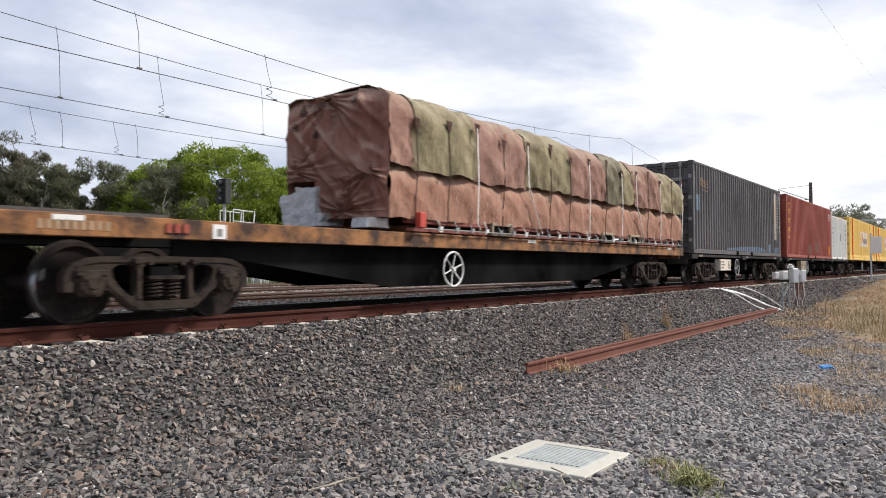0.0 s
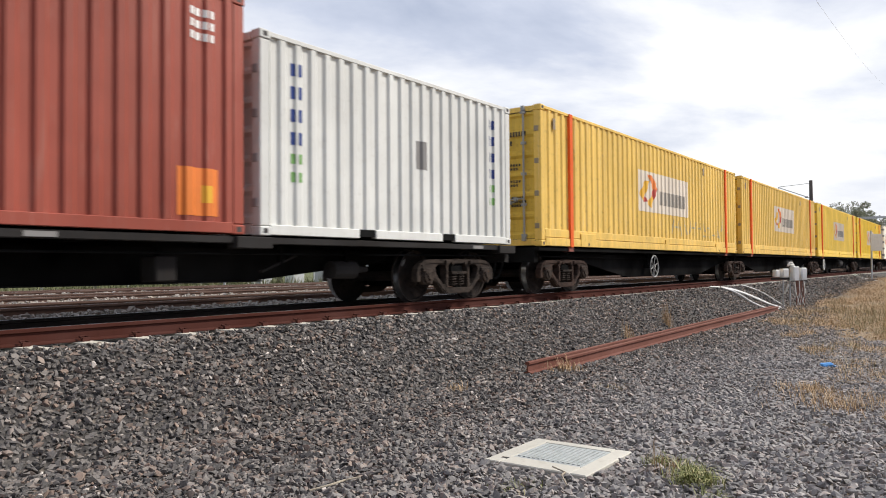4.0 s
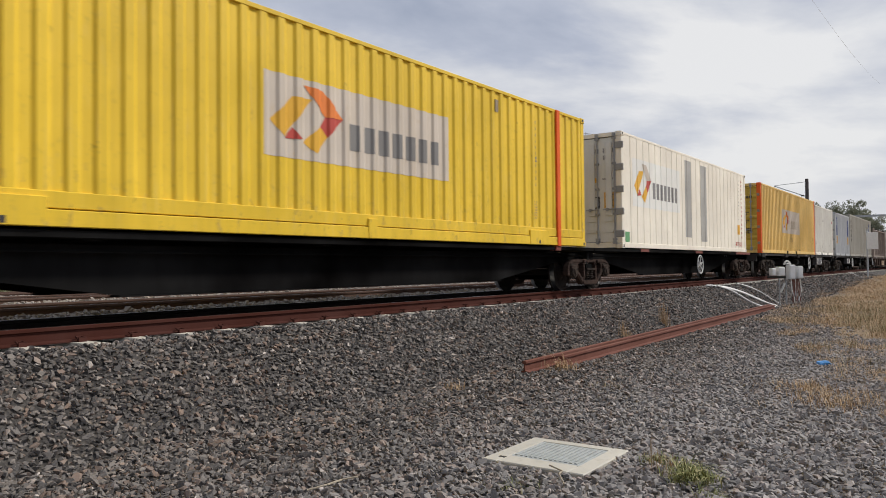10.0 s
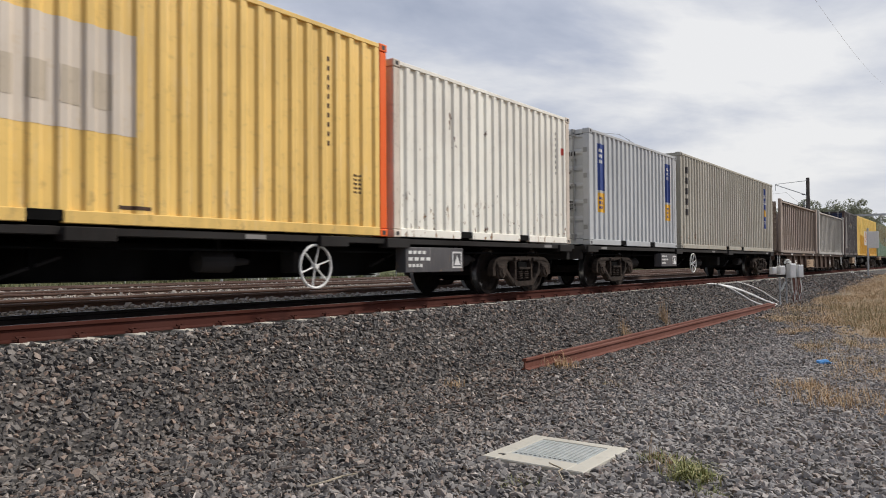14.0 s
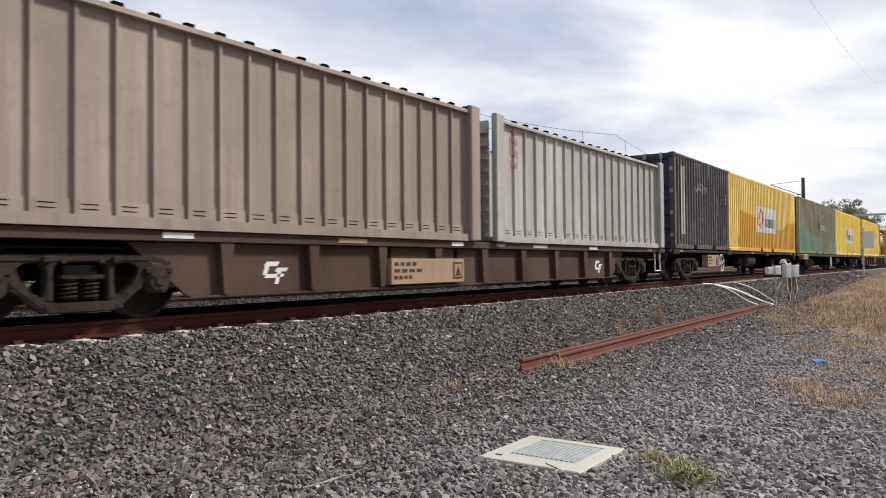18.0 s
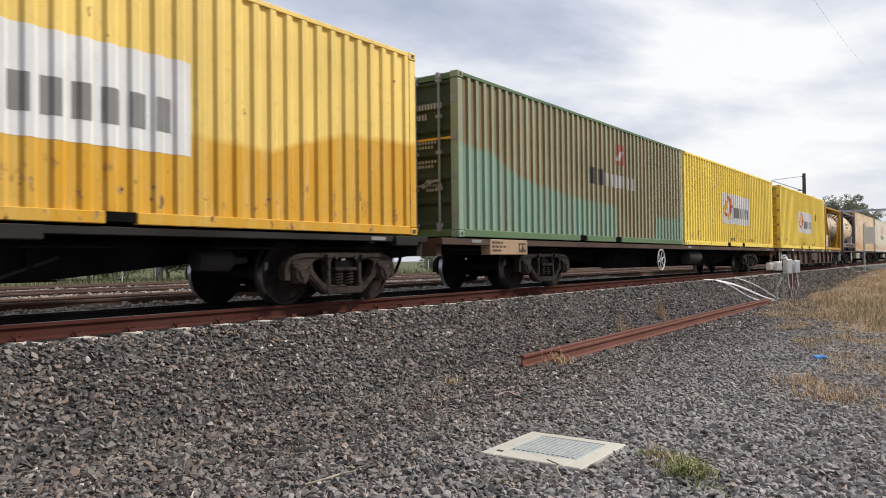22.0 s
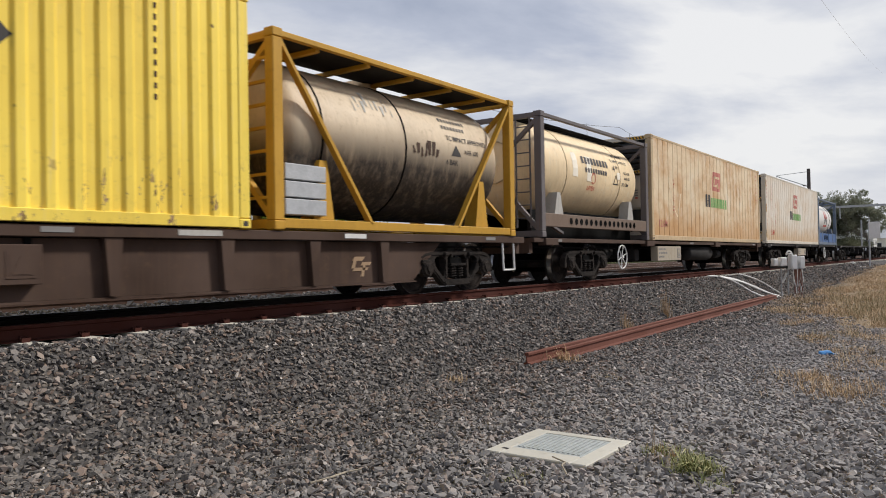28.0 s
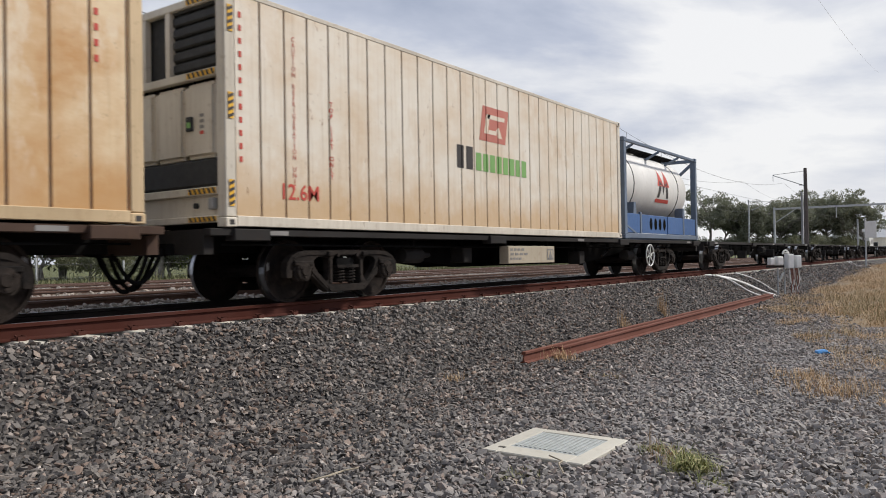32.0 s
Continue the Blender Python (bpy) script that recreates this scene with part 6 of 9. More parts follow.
c, pts, y = container(160.61, 12.2, H96, "beige-grey forty-foot container with navy strip signs", BEIGE, front="panel")
draped(c, [rect(10.6, 11.02, 0.95, 2.6)], BLUEMARK, pts, y, "navy vertical strip sign", "strip_sign", 0.003)
mark_bars(c, pts, y, 10.66, 1.22, 2, 5, 0.062, 0.08, WHITE, gap=0.45)
part("lettering", drape(lettering("HIRE", 0.2, 10.6, 2.2), pts, y, 0.006), WHITE, c, "white painted words")
part("lettering", drape(lettering("ME", 0.2, 10.67, 1.95), pts, y, 0.006), WHITE, c, "white painted words")
draped(c, [[(10.65, 1.45), (10.97, 1.45), (10.9, 1.68), (10.8, 1.75), (10.7, 1.64)]], AMBERMARK, pts, y, "", "emblem_piece", 0.006)
mark_bars(c, pts, y, 0.55, 2.3, 5, 1, 0.3, 0.32, DARKMARK, "sign_bar", gap=0.4)


def bulk_box(u, L, H, label, mat, number=""):
    """An open-topped ribbed bulk container."""
    c = thing("bulk_container", label, "container", (u, 0, 0.985), "containers on the freight train")
    TRAIN.append((c, u, 0.985))
    hw = 1.2
    pts = corrugation(L, 0.45, 0.42, L - 0.3, "rib", 0.045)
    for s in (-1, 1):
        part("side_panel", sheet([(0.3, 0.05), (0.42, 0.05)] + pts[1:] + [(L - 0.15, 0.0)], s * hw, s, 0.02, H), mat, c)
        part("top_rail", bevelled(boxes((0.15, L - 0.1, s * hw - 0.05, s * hw + 0.02, H - 0.03, H + 0.04)), 0.01), mat, c)
        part("bottom_rail", boxes((0.1, L - 0.1, s * hw - 0.04, s * hw + 0.012, 0.0, 0.12)), mat, c)
        for x in (0.0, L - 0.3):
            part("corner_post", bevelled(boxes((x, x + 0.3, s * hw - 0.1, s * hw + 0.015, 0.0, H + 0.12)), 0.02), mat, c)
        n = round((L - 0.72) / 0.45)
        for i in range(n):
            x = 0.42 + (i + 1) * (L - 0.72) / n
            part("tarp_hook", boxes((x - 0.07, x + 0.05, s * hw - 0.02, s * hw + 0.05, H + 0.04, H + 0.09)), SOOT_SHADE, c)
    bay = (L - 0.72) / n
    for i in range(n):
        x = 0.42 + i * bay
        fp = part("foot_plate", boxes((x + 0.03, x + bay - 0.06, -hw + 0.031, -hw + 0.043, 0.121, 0.27)), mat, c)
        for k in range(2):
            part("bolt_row", boxes((x + 0.06, x + 0.06 + 0.4 * bay, -hw + 0.0275, -hw + 0.0305, 0.17 + 0.05 * k, 0.18 + 0.05 * k)), SOOT_SHADE, fp)
    for x in (0.02, L - 0.06):
        part("end_panel", boxes((x, x + 0.04, -hw + 0.1, hw - 0.1, 0.05, H)), mat, c)
        for z in np.arange(0.1, H - 0.1, 0.24):
            part("end_rib", boxes((x - 0.09 if x < 1 else x + 0.04, x if x < 1 else x + 0.13, -hw + 0.1, hw - 0.1, z, z + 0.07)), mat, c)
    part("floor", boxes((0.1, L - 0.1, -hw + 0.05, hw - 0.05, 0.03, 0.1)), mat, c)
    return c, [(0.3, 0.05), (0.42, 0.05)] + pts[1:] + [(L - 0.15, 0.0)], -hw


bulk_box(173.99, 9.08, 2.27, "dusty brown ribbed open-top bulk container", ALU_BROWN)
c, pts, y = bulk_box(183.62, 9.14, 2.27, "dull silver ribbed open-top bulk container with red numerals", ALUMINIUM)
numerals = lettering("4253", 0.44, 0, 0)
for v in numerals.verts:
    v.co = (0.72 + v.co.z, 0, 2.28 - v.co.x)
part("lettering", drape(numerals, pts, y, 0.004), paint("faded_red_numerals", (0.42, 0.17, 0.15), dirt=(0.4, 0.36, 0.32), wear=0.6, streak=0.6), c, "faded red numerals")
# navy twenty and yellow forty
c, pts, y = container(193.94, 6.04, H96, "dark navy-grey twenty-foot container with pale paint strip", NAVY, post_mat=NAVY_POST)
draped(c, [rect(0.62, 0.98, 0.45, 2.55)], GREYPATCH, pts, y, "pale worn strip", "strip_sign")
rr = random.Random(12)
for i in range(14):
    x, z, sl = 2.0 + 0.1 * i, 1.82 + 0.12 * rr.random(), 0.14 * (rr.random() - 0.4)
    draped(c, [[(x, z), (x + 0.025, z - 0.01), (x + 0.025 + sl, z + 0.12 + 0.12 * rr.random()), (x + sl, z + 0.14)]], GREYPATCH, pts, y, "pale chalk scrawl", "graffiti")
draped(c, [[(2.5, 2.12), (3.3, 1.98), (3.32, 2.02), (2.52, 2.17)]], DUSTYTAN, pts, y, "rusty smear", "rust_scar")
mark_bars(c, pts, y, 5.55, 1.9, 3, 1, 0.3, 0.14, GREYPATCH)
c, pts, y = container(199.98, 12.2, H96, "yellow forty-foot container with darker repainted lower half", YELLOW_TWO, end_mat=YELLOW_END)
company_panel(c, pts, y, 4.2, 0.81, 3.8, 1.07)
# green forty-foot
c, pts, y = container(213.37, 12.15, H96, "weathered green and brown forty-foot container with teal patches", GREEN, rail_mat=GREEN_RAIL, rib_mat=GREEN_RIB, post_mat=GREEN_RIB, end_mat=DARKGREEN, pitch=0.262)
part("door_stripe", boxes((0.009, 0.0125, -1.08, 1.08, 1.72, 1.76)), AMBERMARK, c, "thin yellow stripe across the doors")
draped(c, [rect(6.95, 7.65, 1.95, 2.45)], paint("rusted_red_emblem", (0.33, 0.1, 0.06), wear=0.6, streak=0.7), pts, y, "faded red square emblem", "emblem_piece", 0.0035)
draped(c, [[(7.05, 2.05), (7.3, 2.05), (7.5, 2.3), (7.25, 2.3)]], GREYPATCH, pts, y, "", "emblem_piece", 0.0055)
draped(c, [rect(5.5 + 0.42 * i, 5.82 + 0.42 * i, 1.36, 1.74) for i in range(2)], DARKMARK, pts, y, "dark plain bars", "sign_bar")
draped(c, [rect(6.35 + 0.33 * i, 6.6 + 0.33 * i, 1.36, 1.68) for i in range(6)], GREYPATCH, pts, y, "pale plain bars", "sign_bar")
# two bright yellow forties
for u in (225.69, 239.51):
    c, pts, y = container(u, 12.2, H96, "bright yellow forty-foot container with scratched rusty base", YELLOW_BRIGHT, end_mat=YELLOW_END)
    company_panel(c, pts, y, 4.25, 0.82, 3.85, 1.08)
    for x in (5.3, 8.0):
        part("lettering", drape(lettering("EMPTY ONLY", 0.13, x, 0.22), pts, y, 0.0055), DARKMARK, c, "small stencilled words")
    mark_bars(c, pts, y, 10.9, 2.5, 10, 1, 0.09, 0.125, BROWN_SILL, gap=0.5)
    if u > 230:
        draped(c, [[(9.0, 1.75), (9.22, 1.97), (9.44, 1.75), (9.22, 1.53)]], DARKMARK, pts, y, "dark diamond placard", "placard")


def tank_container(u, label, frame_mat, shell_mat, kind):
    """A cylinder lying in an open twenty-foot frame."""
    L, H, hw, deck = 6.03, 2.591, 1.219, 0.985
    c = thing("tank_container", label, "tank container", (u, 0, deck), "containers on the freight train")
    TRAIN.append((c, u, deck))
    rad, zc = {"braced": (1.1, 1.36), "lifted": (1.06, 1.53), "white": (1.03, 1.5)}[kind]
    a, b = (0.22, L - 0.22) if kind == "braced" else (0.2, L - 0.2)
    prof = [(0.02, a - 0.08), (0.5, a - 0.05), (0.85, a + 0.06), (rad - 0.03, a + 0.22), (rad, a + 0.36), (rad, b - 0.36), (rad - 0.03, b - 0.22), (0.85, b - 0.06), (0.5, b + 0.05), (0.02, b + 0.08)]
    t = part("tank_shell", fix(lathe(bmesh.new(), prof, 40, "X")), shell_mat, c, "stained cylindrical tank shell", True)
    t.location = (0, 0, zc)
    for x in {"braced": (1.0, 2.85), "lifted": (1.5, 4.5), "white": (1.15, 4.75)}[kind]:
        o = part("shell_band", fix(lathe(bmesh.new(), [(rad + 0.002, x - 0.018), (rad + 0.01, x - 0.014), (rad + 0.01, x + 0.014), (rad + 0.002, x + 0.018)], 40, "X")), SOOT_SHADE if kind != "lifted" else STAINED_RAIL, c)
        o.location = (0, 0, zc)
    for s in (-1, 1):
        for x in (0.0, L - 0.17):
            part("corner_post", bevelled(boxes((x, x + 0.17, s * (hw - 0.08) - 0.08, s * (hw - 0.08) + 0.08, 0.12, H - 0.12)), 0.012), frame_mat, c)
            for z in (0.0, H - 0.118):
                part("corner_casting", bevelled(boxes((x - 0.004, x + 0.174, s * (hw - 0.08) - 0.085, s * (hw - 0.08) + 0.085, z, z + 0.118)), 0.012), frame_mat, c)
        zb = (0.02, 0.15) if kind != "lifted" else (0.22, 0.5)
        br = part("bottom_rail", bevelled(boxes((0.17, L - 0.17, s * (hw - 0.06) - 0.05, s * (hw - 0.06) + 0.05, *zb)), 0.01), BEAM_RUST if kind == "lifted" else frame_mat, c)
        if kind == "lifted":
            # added near-black panels fill the dark gap under the tank
            part("underside_tray", boxes((0.3, L - 0.3, s * 0.75 - 0.05, s * 0.75 + 0.05, 0.01, 0.6)), SOOT_SHADE, c)
            for i in range(15):
                x = 1.35 + i * 0.26
                part("rail_hole", fix(bar(bmesh.new(), (x, s * (hw - 0.008), 0.36), (x, s * (hw - 0.004), 0.36), 0.075, 12)), SOOT_SHADE, br)
        part("top_rail", bevelled(boxes((0.17, L - 0.17, s * (hw - 0.06) - 0.04, s * (hw - 0.06) + 0.04, H - 0.1, H - 0.02)), 0.01), frame_mat, c)
        if kind == "braced":
            part("brace", beam(bmesh.new(), (0.15, s * (hw - 0.06), H - 0.15), (1.9, s * (hw - 0.06), 0.12), 0.1, 0.05), frame_mat, c)
            part("brace", beam(bmesh.new(), (L - 0.15, s * (hw - 0.06), H - 0.15), (L - 1.9, s * (hw - 0.06), 0.12), 0.1, 0.05), frame_mat, c)
        else:
            part("brace", beam(bmesh.new(), (0.15, s * (hw - 0.06), 0.35), (1.0, s * (hw - 0.06), 0.1), 0.08, 0.05), frame_mat, c)
    for x in (0.06, L - 0.1):
        for z0, z1 in ((0.02, 0.14), (H - 0.12, H - 0.02)):
            part("end_beam", boxes((x - 0.03, x + 0.05, -hw + 0.16, hw - 0.16, z0, z1)), frame_mat, c)
        for s in (-1, 1):
            part("end_brace", beam(bmesh.new(), (x, s * (hw - 0.1), 0.15), (x, s * 0.35, 1.0), 0.08, 0.08), frame_mat, c)
            part("end_brace", beam(bmesh.new(), (x, s * (hw - 0.1), H - 0.15), (x, s * 0.4, H - 0.75), 0.08, 0.08), frame_mat, c)
    for i in range(5 if kind != "braced" else 0):
        y0 = -0.62 + 0.11 * i
        part("walkway_slat", boxes((0.2, L - 0.2, y0, y0 + 0.07, H - 0.05, H - 0.02)), SOOT_SHADE, c)
    if kind == "braced":
        part("walkway", bevelled(boxes((0.2, L - 0.2, -1.08, -0.2, H - 0.075, H - 0.045)), 0.008), SILL, c, "dark sheet walkway over the tank")
        for x in np.linspace(0.9, L - 0.9, 5):
            part("walkway_beam", boxes((x - 0.04, x + 0.04, -1.12, 1.12, H - 0.14, H - 0.08)), frame_mat, c)
        for i in range(7):
            part("end_rung", boxes((0.02, 0.06, -hw + 0.16, -0.55, 0.4 + 0.3 * i, 0.44 + 0.3 * i)), frame_mat, c)
    if kind == "lifted":
        for y0 in (-0.95, -0.62):
            part("ladder_rail", bar(bmesh.new(), (0.03, y0, 0.2), (0.03, y0, H - 0.1), 0.02, 6), frame_mat, c)
        for i in range(8):
            part("ladder_rung", bar(bmesh.new(), (0.03, -0.95, 0.4 + 0.27 * i), (0.03, -0.62, 0.4 + 0.27 * i), 0.014, 6), frame_mat, c)
        part("end_ring", path_bar(bmesh.new(), [(a - 0.075, 0.45 * math.cos(q), zc + 0.1 + 0.45 * math.sin(q)) for q in np.linspace(0, 2 * math.pi, 25)], 0.016, 5), STAINED_RAIL, c)
    part("manhole", fix(bar(bmesh.new(), (L / 2, 0, zc + rad - 0.02), (L / 2, 0, zc + rad + 0.1), 0.28, 20)), shell_mat, c)
    for x in (1.0, L - 1.0):
        lo = 0.502 if kind == "lifted" else 0.16
        part("saddle", fix(prism(bmesh.new(), [(x - 0.2, lo), (x + 0.2, lo), (x + 0.07, 0.98), (x - 0.07, 0.98)], -hw + 0.12, -0.85)), GREYPATCH if kind == "lifted" else frame_mat, c)
    return c, rad, zc


def shell_print(c, rad, zc, polys, mat, label=""):
    """Artwork wrapped on a tank's flank: x along, second number the height above its base."""
    if isinstance(polys, list) and len(polys) > 1:
        return [shell_print(c, rad, zc, [p], mat, label) for p in polys][0]
    bm = art(polys) if isinstance(polys, list) else polys
    if isinstance(polys, list):
        bmesh.ops.subdivide_edges(bm, edges=bm.edges[:], cuts=2, use_grid_fill=True)
    for v in bm.verts:
        h = max(-0.98 * rad, min(0.98 * rad, v.co.z - zc))
        v.co.y = -math.sqrt(rad * rad - h * h) - 0.006
    return part("shell_marking", bm, mat, c, label)


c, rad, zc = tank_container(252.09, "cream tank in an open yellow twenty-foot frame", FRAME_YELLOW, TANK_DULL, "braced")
for text, size, x, z in (("TC IMPACT APPROVED", 0.12, 4.0, 1.62), ("AAR 600", 0.12, 4.5, 1.42), ("6 BAR", 0.13, 3.95, 1.2)):
    shell_print(c, rad, zc, lettering(text, size, x, z), DARKMARK, "dark stencilled words")
shell_print(c, rad, zc, [rect(3.95 + 0.09 * i, 4.005 + 0.09 * i, 1.95 - 0.13 * k, 2.01 - 0.13 * k) for k in range(2) for i in range(9 - k)], DARKMARK)
shell_print(c, rad, zc, [[(4.1, 1.36), (4.4, 1.36), (4.25, 1.55)]], DARKMARK, "dark triangle mark")
rr = random.Random(3)
for k in range(9):
    x, z, h_ = 1.75 + 0.11 * k, 1.75 + 0.2 * rr.random(), 0.16 + 0.14 * rr.random()
    shell_print(c, rad, zc, [[(x, z), (x + 0.03, z), (x + 0.03 + 0.12 * (rr.random() - 0.5), z + h_), (x + 0.12 * (rr.random() - 0.5), z + h_)]], GREYPATCH, "pale scrawled stroke")
for k in range(7):
    x, z, h_ = 3.05 + 0.1 * k, 1.22 + 0.1 * rr.random(), 0.1 + 0.14 * rr.random()
    shell_print(c, rad, zc, [[(x, z), (x + 0.05, z), (x + 0.05 + 0.14 * (rr.random() - 0.5), z + h_), (x + 0.1 * (rr.random() - 0.5), z + h_)]], BROWN_SILL, "dark scrawled stroke")
for i in range(3):
    part("side_locker", bevelled(boxes((0.2, 0.95, -1.2, -1.0, 0.2 + 0.23 * i, 0.41 + 0.23 * i)), 0.01), GALV, c, "pale metal locker tray")
c, rad, zc = tank_container(259.2, "cream tank on a dark beam with round holes", FRAME_GREY, TANK, "lifted")
shell_print(c, rad, zc, [rect(2.3 + 0.17 * i, 2.42 + 0.17 * i, 1.74, 1.9) for i in range(9)] + [rect(2.45 + 0.14 * i, 2.54 + 0.14 * i, 1.54, 1.65) for i in range(9)], NAVY, "dark navy plain bars")
shell_print(c, rad, zc, [rect(1.8, 2.05, 1.4, 1.95), rect(2.55, 2.8, 1.34, 1.92)], CREAMBOX)
for text, size, x, z in (("TC IMPACT APPROVED", 0.1, 4.05, 1.93), ("4", 0.24, 4.08, 1.68), ("BAR", 0.1, 4.25, 1.78), ("RID ADR", 0.1, 4.75, 1.66), ("AAR 600", 0.1, 4.75, 1.52), ("24. CBM", 0.12, 4.6, 1.36)):
    shell_print(c, rad, zc, lettering(text, size, x, z), DARKMARK, "dark stencilled words")
shell_print(c, rad, zc, [rect(4.3, 4.52, 1.5, 1.68)], CREAMBOX, "pale square patch")
shell_print(c, rad, zc, [[(4.05, 1.36), (4.4, 1.36), (4.38, 1.39), (4.07, 1.39)], [(4.05, 1.36), (4.08, 1.36), (4.24, 1.6), (4.21, 1.6)], [(4.4, 1.36), (4.37, 1.36), (4.21, 1.6), (4.24, 1.6)]], DARKMARK, "dark triangle outline")
shell_print(c, rad, zc, [rect(4.3 + 0.09 * i, 4.355 + 0.09 * i, 2.08, 2.14) for i in range(7)], DARKMARK)

shell_print(c, rad, zc, lettering("LATEX", 0.14, 2.62, 1.14), REDMARK, "red painted word")
shell_print(c, rad, zc, [[(2.9 + r * math.cos(a), 1.42 + r * math.sin(a)) for r, a in ((0.13, k * 0.524), (0.13, k * 0.524 + 0.524), (0.105, k * 0.524 + 0.524), (0.105, k * 0.524))] for k in range(12)], REDMARK, "red ring mark")


def reefer(u, L, label, mat):
    c, pts, y = container(u, L, 2.896, label, mat, "groove", pitch=0.41, pockets=False, rail_mat=STAINED_RAIL if mat is STAINED else GRIMYWHITE, post_mat=STAINED_RAIL if mat is STAINED else GRIMYWHITE, end_mat=GRIMYWHITE, front="unit", bar_mat=STEELBAR)
    faded_red = bpy.data.materials.get("faded_red_emblem") or paint("faded_red_emblem", (0.5, 0.16, 0.12), dirt=(0.45, 0.36, 0.26), wear=0.6, streak=0.6)
    draped(c, [[(5.62, 1.7), (6.53, 1.7), (6.66, 2.34), (5.75, 2.34)]], faded_red, pts, y, "faded red square emblem", "emblem_piece", 0.0045)
    for q in (((5.78, 1.84), (5.9, 1.84), (6.0, 2.2), (5.88, 2.2)), ((5.9, 2.12), (6.5, 2.12), (6.52, 2.2), (5.92, 2.2)), ((5.92, 1.84), (6.2, 1.84), (6.22, 1.92), (5.94, 1.92)), ((6.2, 1.94), (6.28, 1.8), (6.42, 1.8), (6.3, 2.0))):
        draped(c, [list(q)], mat, pts, y, "", "emblem_piece", 0.0065)
    draped(c, [rect(4.9 + 0.29 * i, 5.11 + 0.29 * i, 1.14, 1.54) for i in range(2)], DARKMARK, pts, y, "black plain bars", "sign_bar", 0.0055)
    draped(c, [rect(5.5 + 0.235 * i, 5.68 + 0.235 * i, 1.14, 1.46) for i in range(8)], GREENMARK, pts, y, "green plain bars", "sign_bar", 0.0055)
    part("lettering", drape(lettering("TOP LIFT ONLY", 0.097, 1.82, 1.7, True), pts, y, 0.0055), REDMARK, c, "small red words down the panel")
    if mat is STAINED:
        scrub = paint("scrubbed_pale_paint", (0.76, 0.63, 0.43), wear=0.4, streak=0.5)
        for p, q in (((1.3, 1.85), (1.65, 1.05)), ((1.65, 1.05), (2.08, 0.7)), ((2.1, 0.72), (2.4, 1.4)), ((1.3, 1.32), (2.35, 1.38))):
            draped(c, [[(p[0], p[1]), (p[0] + 0.07, p[1]), (q[0] + 0.07, q[1]), (q[0], q[1])]], scrub, pts, y, "pale scrubbed streak", "graffiti", 0.004)
    part("lettering", drape(lettering("12.6M", 0.29, 0.5 if mat is STAINED else 0.85, 0.38), pts, y, 0.0055), faded_red if mat is STAINED else REDMARK, c, "red painted length lettering")
    if mat is not STAINED:
        part("lettering", drape(lettering("CAUTION REFRIGERATION UNIT", 0.09, 1.12, 2.45, True), pts, y, 0.0055), faded_red, c, "red warning words down the panel")
    mark_bars(c, pts, y, *((11.6, 2.6, 7) if mat is STAINED else (0.22, 2.55, 12)), 1, 0.1, 0.16, REDMARK, gap=0.55)
    # striped edge markings down the front post
    for z in () if mat is STAINED else (2.35, 1.3, 0.25):
        st = part("hazard_strip", boxes((0.05, 0.13, -1.2225, -1.2192, z, z + 0.32)), PLACARD, c, "amber and black striped edge marking")
        for k in range(4):
            part("stripe", art([[(0.05, z + 0.08 * k), (0.13, z + 0.04 + 0.08 * k), (0.13, z + 0.08 + 0.08 * k), (0.05, z + 0.04 + 0.08 * k)]]), DARKMARK, st).location = (0, -1.224, 0)
    return c, pts, y


reefer(265.5, 12.15, "rust-stained cream refrigerated container", STAINED)
reefer(278.71, 12.16, "off-white refrigerated container with rust stains", STAINED_WHITE)
c, rad, zc = tank_container(291.1, "white tank with black bands in a blue frame", FRAME_SLATE, TANKWHITE, "white")
shell_print(c, rad, zc, [[(2.95, 1.55), (3.45, 1.55), (3.2, 2.05)], [(3.45, 1.55), (3.95, 1.55), (3.7, 2.05)], rect(2.9, 4.0, 1.08, 1.18)], REDMARK, "red peaked badge")
shell_print(c, rad, zc, [[(2.98, 1.22), (3.16, 1.22), (3.3, 1.6), (3.16, 1.72)], [(3.28, 1.72), (3.45, 1.3), (3.62, 1.72), (3.45, 1.5)], [(3.92, 1.22), (3.74, 1.22), (3.6, 1.6), (3.74, 1.72)]], DARKMARK, "dark chevron badge")
for x0, x1 in ((0.18, 1.1), (1.26, 1.75), (3.3, 4.65), (4.8, 5.85)):
    part("skirt", bevelled(boxes((x0, x1, -1.19, -1.15, 0.16, 0.66)), 0.008), FRAME_BLUE, c, "blue side skirt panel")
sk = part("skirt", bevelled(boxes((1.76, 3.29, -1.17, -1.13, 0.16, 0.66)), 0.008), FRAME_BLUE, c, "blue side skirt panel with oval slots")
for k in range(4):
    o = part("slot", fix(bar(bmesh.new(), (0, -1.1735, 0), (0, -1.1705, 0), 0.11, 14)), SOOT_SHADE, sk)
    o.location, o.scale = (1.98 + 0.36 * k, 0, 0.42), (1, 1, 1.5)
for x in (1.18, 4.72):
    part("skirt_post", bevelled(boxes((x - 0.06, x + 0.06, -1.2, -1.14, 0.15, 0.72)), 0.008), FRAME_SLATE, c)
for x in (0.9, 2.9, 4.6):
    part("top_strut", beam(bmesh.new(), (x, -1.1, 2.5), (x + 0.3, -0.5, 2.3), 0.06, 0.05), FRAME_SLATE, c)


